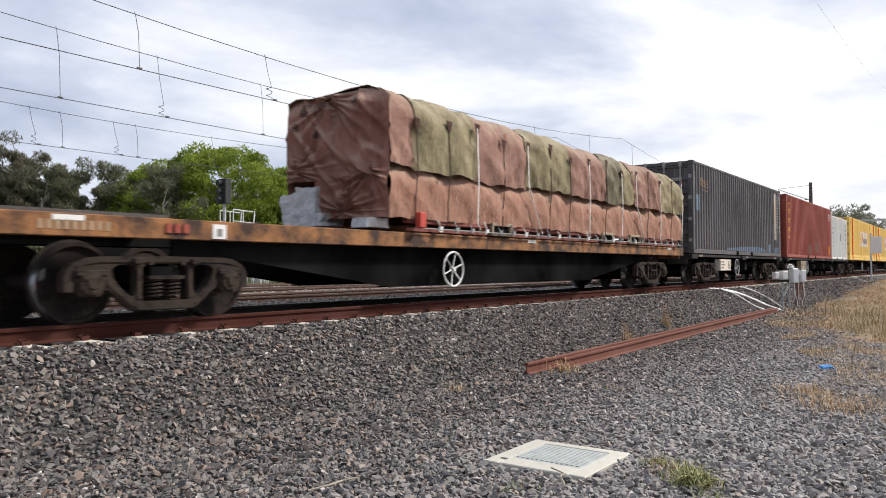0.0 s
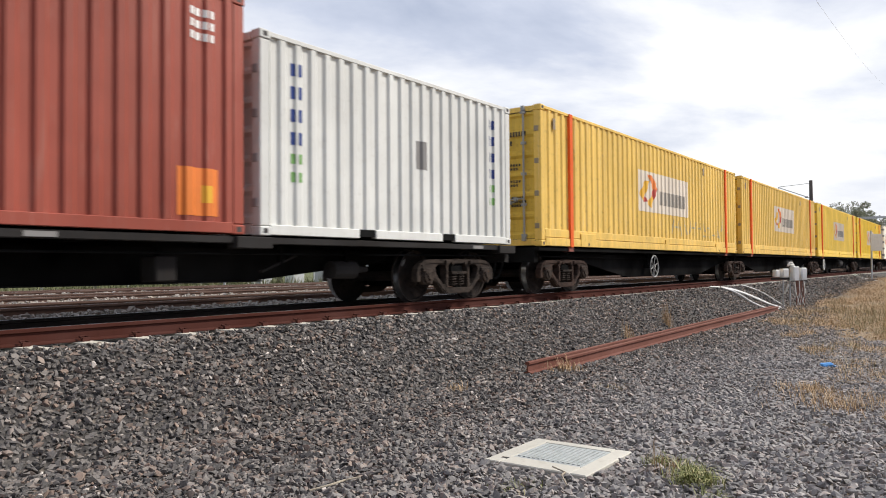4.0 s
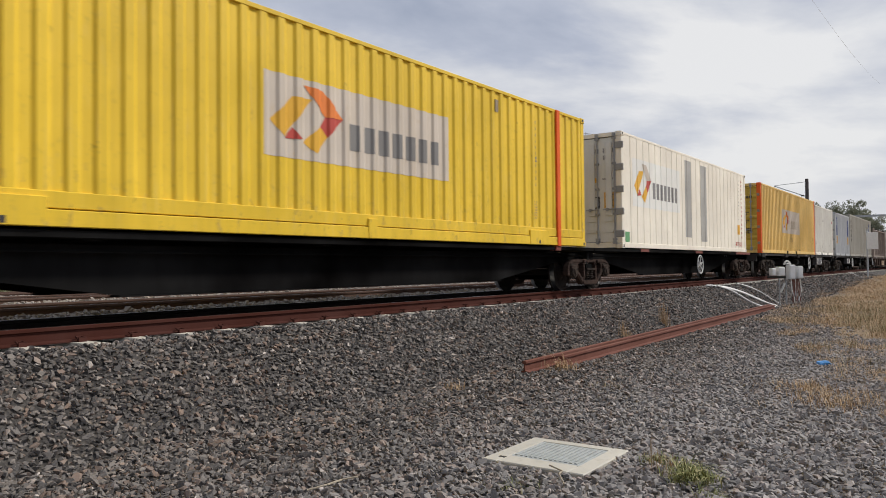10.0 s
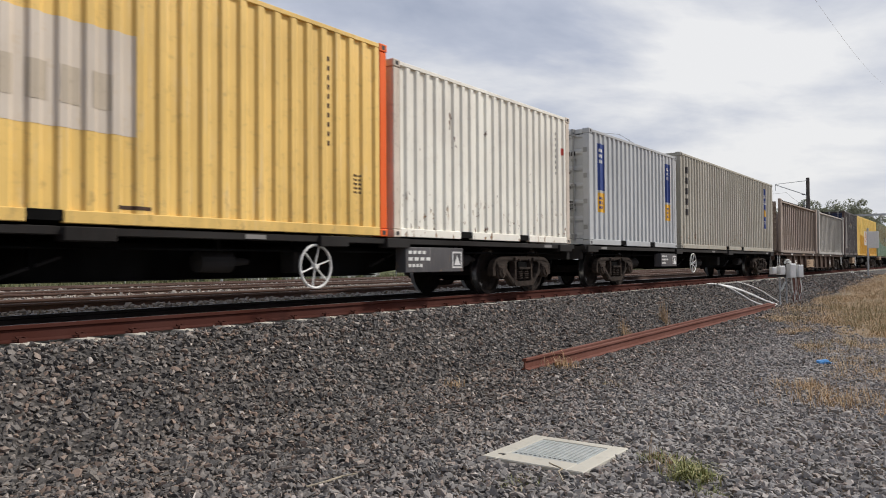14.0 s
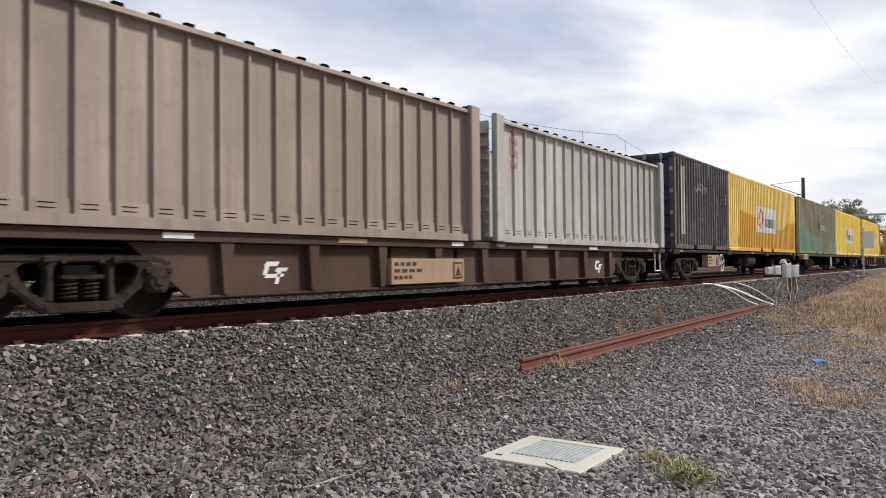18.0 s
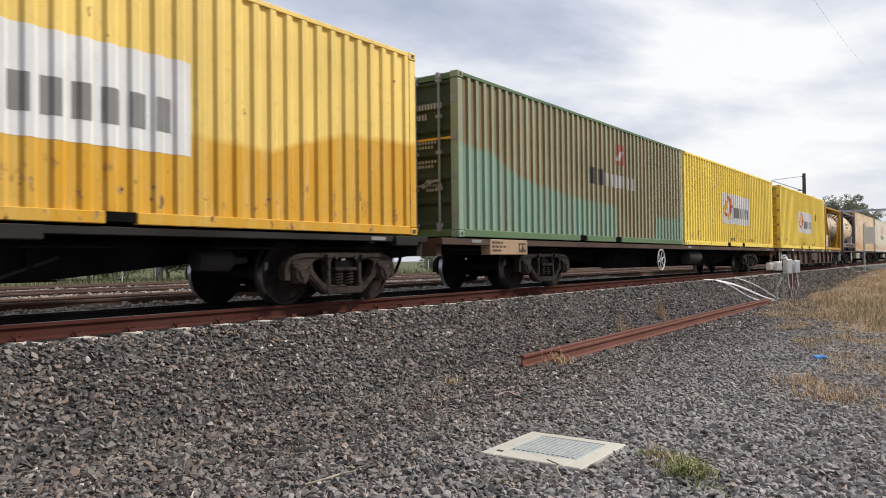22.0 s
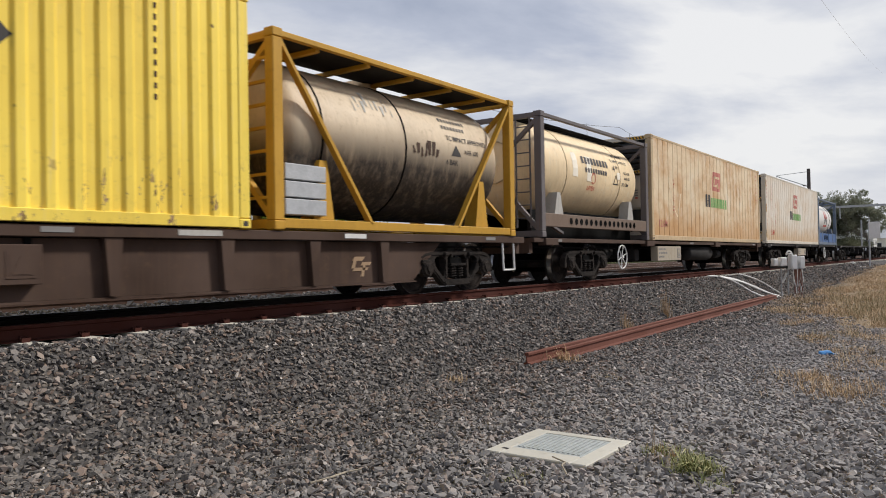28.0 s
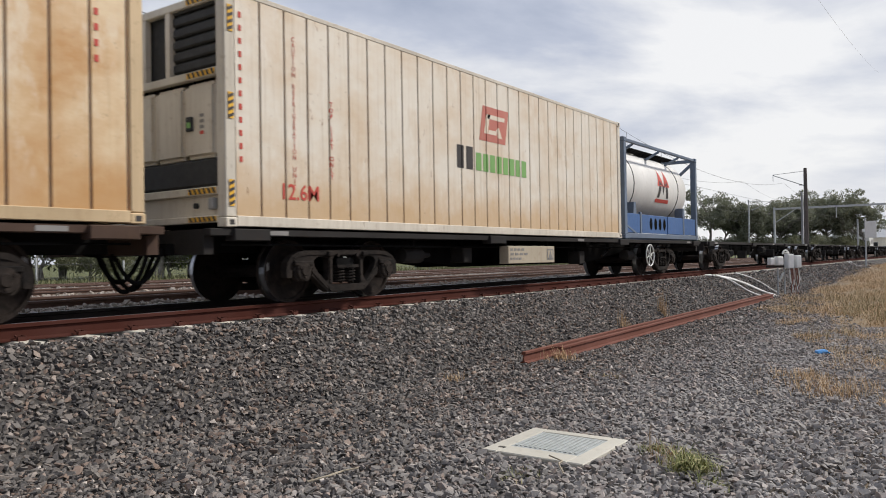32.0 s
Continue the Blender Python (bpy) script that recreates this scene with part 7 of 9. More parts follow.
# ---- sheeted load on the first wagon ----
def cloth(name, a, b, scale=2.5, dust_and_light=(0.42, 0.36, 0.27)):
    """Old canvas: patchy fading, stains, water marks, and upward faces painted paler, dusty and as if lit from above.
    """
    m, nt, bs = material(name, 0.9)
    bs.inputs["Specular IOR Level"].default_value = 0.15
    v = coords(nt)
    c = blend_node(nt, step_node(nt, noise_node(nt, v, scale, 6), 0.3, 0.7), a, b)
    st = noise_node(nt, coords(nt, (5, 5, 0.6)), 1.5, 6, 0.6)
    c = blend_node(nt, blend_node(nt, 1.0, step_node(nt, st, 0.5, 0.85), (0.7,) * 3, "MULTIPLY"), c, tuple(x * 0.6 for x in a))
    sp = noise_node(nt, v, 4.5, 8, 0.72)
    c = blend_node(nt, blend_node(nt, 1.0, step_node(nt, sp, 0.56, 0.7), (0.6,) * 3, "MULTIPLY"), c, tuple(x * 0.45 for x in a))
    c = blend_node(nt, blend_node(nt, 1.0, step_node(nt, noise_node(nt, coords(nt, (3, 3, 2)), 2.2, 6, 0.7), 0.56, 0.7), (0.45,) * 3, "MULTIPLY"), c, tuple(min(0.8, x * 1.4) for x in b))
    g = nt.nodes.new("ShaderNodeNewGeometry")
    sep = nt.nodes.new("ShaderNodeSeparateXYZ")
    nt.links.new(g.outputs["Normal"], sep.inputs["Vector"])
    # paling by the normal puts light from above into the canvas colour
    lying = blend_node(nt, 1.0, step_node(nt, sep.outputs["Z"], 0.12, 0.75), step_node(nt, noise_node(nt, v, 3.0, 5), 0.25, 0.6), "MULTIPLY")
    c = blend_node(nt, lying, c, blend_node(nt, 0.55, c, dust_and_light))
    nt.links.new(c, bs.inputs["Base Color"])
    w = noise_node(nt, coords(nt, (3.5, 3.5, 2.2)), 1.9, 7, 0.62)
    bump_node(nt, bs, w, 0.8, 0.05)
    return m


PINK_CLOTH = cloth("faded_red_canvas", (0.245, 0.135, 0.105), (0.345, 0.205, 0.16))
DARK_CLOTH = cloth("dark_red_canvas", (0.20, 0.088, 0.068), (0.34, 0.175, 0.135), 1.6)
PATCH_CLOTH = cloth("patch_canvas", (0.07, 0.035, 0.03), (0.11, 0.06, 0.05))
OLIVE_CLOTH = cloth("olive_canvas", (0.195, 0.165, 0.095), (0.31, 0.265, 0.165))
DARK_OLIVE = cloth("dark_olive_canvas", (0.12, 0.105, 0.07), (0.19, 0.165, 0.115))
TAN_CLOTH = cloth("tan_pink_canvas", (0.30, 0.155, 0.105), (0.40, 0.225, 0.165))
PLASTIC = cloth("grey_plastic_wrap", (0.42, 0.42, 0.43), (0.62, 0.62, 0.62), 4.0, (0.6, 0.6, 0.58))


FAR_SIDE = 0.92


def draped_cover(x0, x1, z_low, z_top, hw, nx, seed, slack=0.05, ties=()):
    """Cloth over a stack: up the near side, across the top, down the far side."""
    path = []
    for i in range(15):
        z = z_low + (z_top - z_low) * i / 14
        path.append((-hw - 0.03 * math.sin(i / 14 * math.pi) + 0.26 * max(0, (z - z_top + 0.42) / 0.42) ** 2.2, z, 0.0))
    for i in range(1, 12):
        f = i / 12
        path.append((-hw + 0.26 + (FAR_SIDE + hw - 0.26) * f, z_top + 0.07 * math.sin(min(1, f * 1.4) * math.pi * 0.7), 1.0))
    for i in range(15):
        path.append((FAR_SIDE, z_top - (z_top - z_low) * i / 14, 2.0))
    bm = bmesh.new()
    grid = []
    for j in range(nx + 1):
        x = x0 + (x1 - x0) * j / nx
        row = []
        for y, z, k in path:
            p = Vector((x, y, z))
            n1 = noise.noise(Vector((x * 1.6 + seed, y * 1.3, z * 1.1)))
            n2 = noise.noise(Vector((x * 3.4 + z * 0.8 + seed * 2, y * 2.0, z * 1.0)))
            n3 = noise.noise(Vector((x * 7 - z * 5, seed, z * 2)))
            # billows between the lashings, with slanting creases
            crease = max(0.0, 1 - 5 * abs(noise.noise(Vector((x * 1.5 + z * 1.9 + seed, z * 0.6 - x * 0.5, seed)))))
            d = slack * (n1 * 1.5 + n2 * 0.9 + 0.45 * n3 + 0.8 * crease)
            pull = 0
            for tx, tz in ties:
                r = math.hypot(x - tx, (z - tz) * 0.6)
                pull -= 0.05 * math.exp(-(r / 0.17) ** 2)
                pull -= 0.014 * math.exp(-((x - tx) / 0.035) ** 2) * (1 if z < tz else 0)
            d += pull
            if k == 0.0:
                p.y -= d
                p.z += 0.04 * n2 if z == z_low else 0
                if abs(z - z_top) < 0.2:
                    p.z += 0.05 * n1
            elif k == 1.0:
                p.z += d * 1.3
            else:
                p.y += d
            row.append(bm.verts.new(p))
        grid.append(row)
    for a, b in zip(grid, grid[1:]):
        for i in range(len(path) - 1):
            bm.faces.new((a[i], b[i], b[i + 1], a[i + 1]))
    return bm


def front_fold(y, z, seed, slack, knots):
    """How far the front cloth stands out: folds that run to knots, soft billows, flat at the edges."""
    out_ = 0.0
    for ky, kz, reach in knots:
        r, ang = math.hypot(y - ky, z - kz), math.atan2(z - kz, y - ky)
        ridge = max(0.0, 1 - 2.6 * abs(noise.noise(Vector((ang * 3.0 + seed + ky, 0.3, seed)))))
        out_ += 0.6 * ridge * math.exp(-r / reach) * min(1, r / 0.12)
    soft = noise.noise(Vector((y * 1.1 + seed, z * 1.3, 2.0))) * 0.5 + 0.25 * noise.noise(Vector((y * 2.9 - z * 2.2, z * 1.4 + seed, 5.0)))
    crease = max(0.0, 1 - 6 * abs(noise.noise(Vector((y * 1.7 - z * 1.2 + seed, z * 0.8, 9.0)))))
    edge = 1 - min(1, abs((y - 0.5 * (FAR_SIDE - 1.275)) / (0.5 * (FAR_SIDE + 1.28)))) ** 8
    return (0.05 + slack * (out_ + max(-0.2, soft) + 0.22 * crease)) * max(0, edge)


FRONT_KNOTS = ((-1.1, 0.78, 0.75), (-0.1, 2.1, 0.5), (0.55, 1.0, 0.4))


def end_cover(x, z_low, z_top, ya, yb, seed, slack=0.2, knots=FRONT_KNOTS):
    """Cloth hung over the front end, its near upper corner rounded off."""
    bm = bmesh.new()
    grid, n = [], 72
    for j in range(n + 1):
        y = ya + (yb - ya) * j / n
        row = []
        for i in range(n + 1):
            top = z_top - 0.16 * max(0, (-0.95 - y) / 0.32) ** 2 if z_top > 1.5 else z_top
            z = z_low + (top - z_low) * i / n
            back = 0.16 * max(0, (z - z_top + 0.3) / 0.3) ** 2 if z_top > 1.5 else 0.0
            row.append(bm.verts.new((x - front_fold(y, z, seed, slack, knots) + back, y, z)))
        grid.append(row)
    for a, b in zip(grid, grid[1:]):
        for i in range(n):
            bm.faces.new((a[i], a[i + 1], b[i + 1], b[i]))
    return fix(bm)


def sheeted_load():
    u0, deck = 8.7, 1.14
    c = thing("sheeted_load", "long load wrapped in patched red and olive canvas covers", "load", (u0, 0, deck))
    TRAIN.append((c, u0, deck))
    edges = [0.0, 0.62, 2.35, 4.15, 6.0, 7.9, 8.82, 9.76, 11.5, 13.4]
    mats = [PINK_CLOTH, OLIVE_CLOTH, PINK_CLOTH, OLIVE_CLOTH, PINK_CLOTH, DARK_OLIVE, OLIVE_CLOTH, PINK_CLOTH, OLIVE_CLOTH]
    names = {PINK_CLOTH: "faded red canvas sheet", OLIVE_CLOTH: "faded olive canvas sheet", DARK_OLIVE: "darker olive canvas sheet"}
    tie_x = [0.62, 1.5, 2.35, 3.25, 4.15, 5.1, 6.0, 6.95, 7.9, 8.82, 9.76, 10.6, 11.5, 12.44, 13.3]
    low = draped_cover(0.0, 13.42, 0.2, 1.12, 1.22, 220, 3.0, 0.032, [(x, 0.9) for x in tie_x])
    part("lower_cover", low, TAN_CLOTH, c, "tan-pink lower canvas skirt", True)
    tops = []
    for k, (a, b) in enumerate(zip(edges, edges[1:])):
        top = 2.16 - 0.013 * k + (0.03 if k % 2 else 0)
        tops.append(top)
        ties = [(x, 1.66 + 0.08 * (i % 3)) for i, x in enumerate(tie_x) if a - 0.3 < x < b + 0.3]
        part("canvas_cover", draped_cover(a - 0.03, b + 0.05, 1.0 - 0.03 * (k % 3), top, 1.25 + 0.012 * (k % 2), 46, 7.0, 0.05, ties), mats[k], c, names[mats[k]], True)
    for i, x in enumerate(tie_x):
        z0 = 1.66 + 0.08 * (i % 3)
        if i in (2, 4, 7, 9, 10, 12, 14):
            dx = 0.5 if i in (4, 10) else 0.0
            bm = bmesh.new()
            for p, q_ in (((x, -1.3, z0 + 0.05), (x, -1.325, 0.98)), ((x, -1.325, 0.98), (x + dx, -1.3, 0.2)), ((x + dx, -1.3, 0.2), (x + dx + 0.14, -1.26, 0.1))):
                beam(bm, p, q_, 0.024, 0.01)
            part("strap", bm, WHITE, c, "white lashing strap")
        else:
            part("strap", path_bar(bmesh.new(), [(x, -1.29, z0), (x, -1.315, 0.98), (x, -1.27, 0.5), (x, -1.26, 0.1)], 0.009, 5), BROWN_SILL, c, "dark lashing rope")
        bm = prism(bmesh.new(), [(x - 0.07, z0 + 0.13), (x + 0.08, z0 + 0.12), (x + 0.05, z0), (x + 0.01, z0 - 0.09), (x - 0.04, z0 - 0.01)], -1.302, -1.292)
        part("reinforcing_patch", fix(bm), PATCH_CLOTH, c)
    rr = random.Random(8)
    for k in range(17):
        x, z = 0.9 + 12.2 * rr.random(), (0.35 + 1.5 * rr.random())
        if abs(z - 1.0) < 0.15 or rr.random() < 0.3:
            continue
        w_, h_ = 0.05 + 0.05 * rr.random(), 0.06 + 0.1 * rr.random()
        part("mended_patch", fix(prism(bmesh.new(), [(x, z), (x + w_, z + 0.01), (x + w_ - 0.01, z + h_), (x + 0.01, z + h_)], -1.296 if z > 1 else -1.256, -1.285 if z > 1 else -1.245)), DARK_CLOTH if k % 2 else DARK_OLIVE, c)
    part("front_cover", end_cover(-0.03, 0.82, 2.2, -1.275, FAR_SIDE, 2.0, 0.34), DARK_CLOTH, c, "dark red canvas folded over the front end", True)
    for yy, zz, w_, h_ in ((0.5, 2.0, 0.16, 0.2), (0.22, 2.02, 0.2, 0.18), (-0.05, 2.08, 0.2, 0.1), (0.12, 1.55, 0.08, 0.1), (-0.75, 2.0, 0.14, 0.12), (0.62, 1.72, 0.1, 0.12)):
        g = [[(-0.03 - front_fold(p, q, 2.0, 0.34, FRONT_KNOTS) + 0.16 * max(0, (q - 1.9) / 0.3) ** 2 - 0.012, p, q) for q in np.linspace(zz - h_ / 2, zz + h_ / 2, 4)] for p in np.linspace(yy - w_ / 2, yy + w_ / 2, 4)]
        bm = bmesh.new()
        vg = [[bm.verts.new(p) for p in row] for row in g]
        for a, b in zip(vg, vg[1:]):
            for i in range(3):
                bm.faces.new((a[i], a[i + 1], b[i + 1], b[i]))
        part("mended_patch", fix(bm), PATCH_CLOTH, c, "dark stitched patch")
    part("front_skirt", end_cover(0.0, 0.2, 0.95, -1.25, 0.2, 8.0, 0.34, ((-1.0, 0.9, 0.6), (-0.4, 0.3, 0.5))), DARK_CLOTH, c, "sagging dark red canvas", True)
    for k, (yy, zz, sy, sz) in enumerate(((0.66, 0.38, 0.24, 0.26), (0.32, 0.42, 0.22, 0.3), (0.35, 0.2, 0.42, 0.1), (-0.9, 0.12, 0.14, 0.07))):
        bm = boxes((-0.2, 0.25, -sy, sy, -sz, sz))
        bmesh.ops.subdivide_edges(bm, edges=bm.edges[:], cuts=6, use_grid_fill=True)
        for v in bm.verts:
            n_ = noise.noise(v.co * 4.0 + Vector((k * 5, 0, 0))) + 0.5 * noise.noise(v.co * 11.0)
            v.co = v.co * (1 + 0.2 * n_) + Vector((0.02 - 0.03 * k, yy, max(zz, sz * 1.2)))
        part("plastic_wrap", bm, PLASTIC, c, "crumpled silver-grey plastic wrap")
    for x in np.arange(0.9, 13.2, 1.75):
        part("skid", bevelled(boxes((x, x + 0.22, -1.12, 1.12, 0.002, 0.13)), 0.01), RUSTDECK, c, "timber skid")
    for s in (-1, 1):
        part("load_frame", bevelled(boxes((0.5, 13.3, s * 1.14 - 0.05, s * 1.14 + 0.05, 0.135, 0.26)), 0.01), RED_SILL, c, "dark red steel frame")
        part("lower_rail", boxes((0.5, 13.3, s * 1.15 - 0.03, s * 1.15 + 0.03, 0.012, 0.06)), RED_SILL, c)
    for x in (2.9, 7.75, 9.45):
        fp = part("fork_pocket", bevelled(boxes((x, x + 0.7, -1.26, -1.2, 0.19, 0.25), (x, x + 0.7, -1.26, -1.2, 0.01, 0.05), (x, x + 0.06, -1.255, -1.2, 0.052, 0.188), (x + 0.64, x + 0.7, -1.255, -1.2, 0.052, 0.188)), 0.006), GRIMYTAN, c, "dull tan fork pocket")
        # near-black sheet paints the shade inside the pocket
        part("pocket_recess", boxes((x + 0.065, x + 0.635, -1.215, -1.205, 0.055, 0.185)), SOOT_SHADE, fp)
    part("red_lamp_box", bevelled(boxes((0.62, 0.78, -1.36, -1.26, 0.06, 0.3)), 0.01), REDMARK, c)
    for i, x in enumerate(np.arange(1.2, 13.3, 0.47)):
        k = 0.04 * math.sin(i * 2.7)
        bm = path_bar(bmesh.new(), [(x, -1.27, 0.2 + k), (x + 0.05, -1.29, 0.1), (x + 0.02, -1.28, 0.03), (x + 0.12, -1.27, 0.02 + abs(k)), (x + 0.14, -1.27, 0.12)], 0.013, 5)
        box(bm, x + 0.03, x + 0.1, -1.3, -1.26, 0.05, 0.1)
        part("ratchet", bm, STEELBAR if i % 3 else WHITE, c, "lashing ratchet")
    part("lashing_rod", bar(bmesh.new(), (0.6, -1.275, 0.06), (13.3, -1.275, 0.06), 0.011, 5), STEELBAR, c)
    return c


sheeted_load()
c = thing("timber_pallet", "weathered dark timber pallet lying on the wagon deck", "pallet", (3.2, -0.2, 1.13))
TRAIN.append((c, 3.2, 1.13))
for k in range(5):
    part("board", boxes((0, 2.0, -0.85 + 0.36 * k, -0.55 + 0.36 * k, 0.0, 0.06)), DARKPOLE, c)


# ---- trackside ----
def spare_rail(where, length):
    bm = bmesh.new()
    n = len(RAIL_PROFILE)
    rings = []
    for k in range(9):
        x = length * k / 8
        rings.append([bm.verts.new((x, a + 0.03 * math.sin(k * 0.4), b + 0.17)) for a, b in RAIL_PROFILE])
    for p, q in zip(rings, rings[1:]):
        for i in range(n):
            bm.faces.new((p[i], p[(i + 1) % n], q[(i + 1) % n], q[i]))
    bm.faces.new(rings[0])
    bm.faces.new(rings[-1][::-1])
    ob = single("spare_rail", fix(bm), RAILRUST_BRIGHT, "rusty length of spare rail lying at the foot of the ballast", "rail", where, "spare rails")
    ob.rotation_euler = (0, 0, radians(1.26))


RAILRUST_BRIGHT = paint("orange_rusty_steel", (0.145, 0.048, 0.03), dirt=(0.06, 0.022, 0.015), wear=0.6, streak=0.0, rough=0.8)
spare_rail((9.75, -2.98, -1.0), 17.7)
spare_rail((10.55, -3.165, -1.0), 16.6)


def pit():
    p = thing("cable_pit", "cream concrete cable pit frame with a grey ribbed lid", "pit lid", (5.66, -5.58, -1.045))
    bm = bmesh.new()
    for r in ((-0.45, 0.45, -0.45, -0.31), (-0.45, 0.45, 0.31, 0.45), (-0.45, -0.24, -0.31, 0.31), (0.34, 0.45, -0.31, 0.31)):
        box(bm, *r, -0.1, 0.055)
    part("frame", bevelled(bm, 0.008), paint("cream_concrete", (0.49, 0.465, 0.4), dirt=(0.26, 0.23, 0.18), wear=0.5, streak=0.1, rough=0.85), p)
    lid = part("lid", bevelled(boxes((-0.238, 0.338, -0.308, 0.308, -0.02, 0.05)), 0.004), LIDGREY, p, "grey ribbed lid")
    for k in range(13):
        y = -0.28 + k * 0.0445
        part("rib", boxes((-0.2, 0.31, y, y + 0.024, 0.0505, 0.058)), LIDGREY, lid)
    part("lifting_slot", boxes((-0.33, -0.3, 0.3, 0.36, 0.056, 0.058)), DARKMARK, p)


pit()


def pipe(name, pts, r, mat, label):
    cu = bpy.data.curves.new(name, "CURVE")
    cu.dimensions, cu.bevel_depth, cu.bevel_resolution, cu.resolution_u = "3D", r, 2, 5
    sp = cu.splines.new("NURBS")
    sp.points.add(len(pts) - 1)
    for q, p in zip(sp.points, pts):
        q.co = (*p, 1)
    sp.use_endpoint_u, sp.order_u = True, 3
    ob = bpy.data.objects.new(name, cu)
    me = bpy.data.meshes.new_from_object(ob)
    bpy.data.objects.remove(ob)
    me.materials.append(mat)
    me.shade_smooth()
    o = new(name, me)
    return tagged(o, label, "cable") if label else o


PALEBOX = mottled("pale_box_paint", (0.66, 0.67, 0.67), (0.76, 0.77, 0.77), 6.0, 0.5, 0.03)


def junction_boxes():
    g = thing("trackside_boxes", "cluster of pale equipment boxes on galvanised posts", "equipment boxes", (29.4, -2.68, -1.0), rz=-35)
    # x here runs across the line of sight
    def bx(name, x, w, z0, z1, d, mat, lab=""):
        o = part(name, bevelled(boxes((x - w / 2, x + w / 2, -d, 0.0, z0, z1)), 0.012), mat, g, lab)
        part("lid", bevelled(boxes((x - w / 2 + 0.02, x + w / 2 - 0.02, -d - 0.02, -d - 0.002, z0 + 0.03, z1 - 0.03)), 0.004), mat, o)
        return o
    for x in (-0.18, 0.13):
        part("post", bar(bmesh.new(), (x, 0.05, -0.05), (x, 0.05, 1.2), 0.026, 10), GALV, g, "galvanised post")
    part("cross_rail", boxes((-0.72, 0.7, 0.002, 0.045, 1.02, 1.1)), RUBBER, g, "dark mounting rail")
    bx("junction_box", -0.6, 0.2, 1.12, 1.38, 0.16, CABLE, "small white box")
    bx("junction_box", -0.26, 0.27, 1.1, 1.42, 0.18, CABLE, "white box")
    bx("junction_box", 0.2, 0.26, 0.98, 1.5, 0.2, PALEBOX, "pale grey box")
    bx("junction_box", 0.56, 0.24, 1.0, 1.45, 0.2, PALEBOX, "pale grey box")
    path = [(0.1 + 0.13 * math.cos(a), -0.05, 1.5 + 0.14 * math.sin(a)) for a in np.linspace(math.pi, 0, 9)]
    part("conduit_loop", path_bar(bmesh.new(), path, 0.03, 8), CABLE, g, "white looped conduit")
    part("white_cap", bevelled(boxes((0.02, 0.2, -0.12, 0.0, 1.515, 1.57)), 0.015), WHITEBOX, g)
    part("tag_plate", beam(bmesh.new(), (-0.22, -0.05, 0.5), (-0.02, -0.05, 0.85), 0.09, 0.02), WHITEBOX, g, "white tag hanging askew")
    for k in range(9):
        x = 0.24 + 0.05 * k
        part("cable_tail", path_bar(bmesh.new(), [(x, -0.08, 0.98), (x + 0.05 * math.sin(k), -0.1, 0.6), (x + 0.1 * math.cos(k * 2), -0.12, 0.25), (x + 0.02, -0.1, 0.0)], 0.018, 6), BROWNCABLE if k % 4 else CABLE, g, "brown cable" if k % 4 else "white cable")


junction_boxes()
for k, pts_ in enumerate((
        [(24.9, -1.35, -0.13), (25.5, -1.62, -0.2), (26.1, -1.85, -0.42), (26.4, -2.2, -0.72), (27.3, -2.5, -0.96), (28.6, -2.62, -0.98)],
        [(25.1, -1.5, -0.15), (26.3, -1.72, -0.3), (27.1, -2.0, -0.52), (28.0, -2.3, -0.8), (28.9, -2.5, -0.95)],
        [(27.9, -1.4, -0.14), (28.6, -1.65, -0.26), (29.2, -1.95, -0.5), (29.5, -2.3, -0.8), (29.7, -2.5, -0.95)],
        [(24.6, -1.3, -0.12), (25.9, -1.5, -0.16), (27.4, -1.95, -0.5), (28.4, -2.35, -0.86), (28.8, -2.55, -0.97)])):
    pipe("conduit", pts_, 0.03 if k < 2 else 0.024, CABLE, "white flexible conduit lying over the ballast")
for k in range(2):
    pipe("conduit", [(56 + k, -1.4, -0.1), (54 + k, -2.0, -0.38), (50.5, -3.0 - k * 0.3, -0.36), (46, -4.2 - k, -0.45)], 0.03, CABLE, "white flexible conduit lying over the ballast")


def sign_post():
    s = thing("trackside_sign", "plain white board on a slim grey post", "sign", (51.3, -3.0, -0.42))
    part("post", bar(bmesh.new(), (0, 0, -0.3), (0, 0, 2.95), 0.05, 10), GALV, s)
    b = part("board", bevelled(boxes((-0.3, 0.3, -0.015, 0.015, 0.0, 1.0)), 0.01), CABLE, s, "plain white board")
    b.location, b.rotation_euler = (-0.06, -0.28, 1.75), (0, 0, radians(-84))
    part("arm", boxes((-0.3, 0.3, -0.03, 0.03, 2.78, 2.84)), GALV, s)


sign_post()
bm = bmesh.new()
bmesh.ops.create_icosphere(bm, subdivisions=2, radius=0.12)
for v in bm.verts:
    v.co *= 1 + 0.7 * noise.noise(v.co * 9)
    v.co.z = v.co.z * 0.45 + 0.03
single("plastic_bag", bm, BLUEPLASTIC, "crumpled blue plastic litter on the gravel", "litter", (12.75, -6.52, -1.0))
single("stick", path_bar(bmesh.new(), [(0, 0, 0), (0.14, -0.06, 0.015), (0.3, -0.05, 0.01), (0.4, -0.12, 0.02)], 0.007, 5), mottled("dry_wood", (0.3, 0.25, 0.18), (0.42, 0.36, 0.27)), "bleached dry stick on the gravel", "stick", (3.75, -4.62, -0.975))
single("stick", path_bar(bmesh.new(), [(0, 0, 0), (0.1, -0.05, 0.01), (0.24, -0.07, 0.0)], 0.01, 5), DARKPOLE, "dark dry stick on the gravel", "stick", (3.85, -4.1, -0.975))
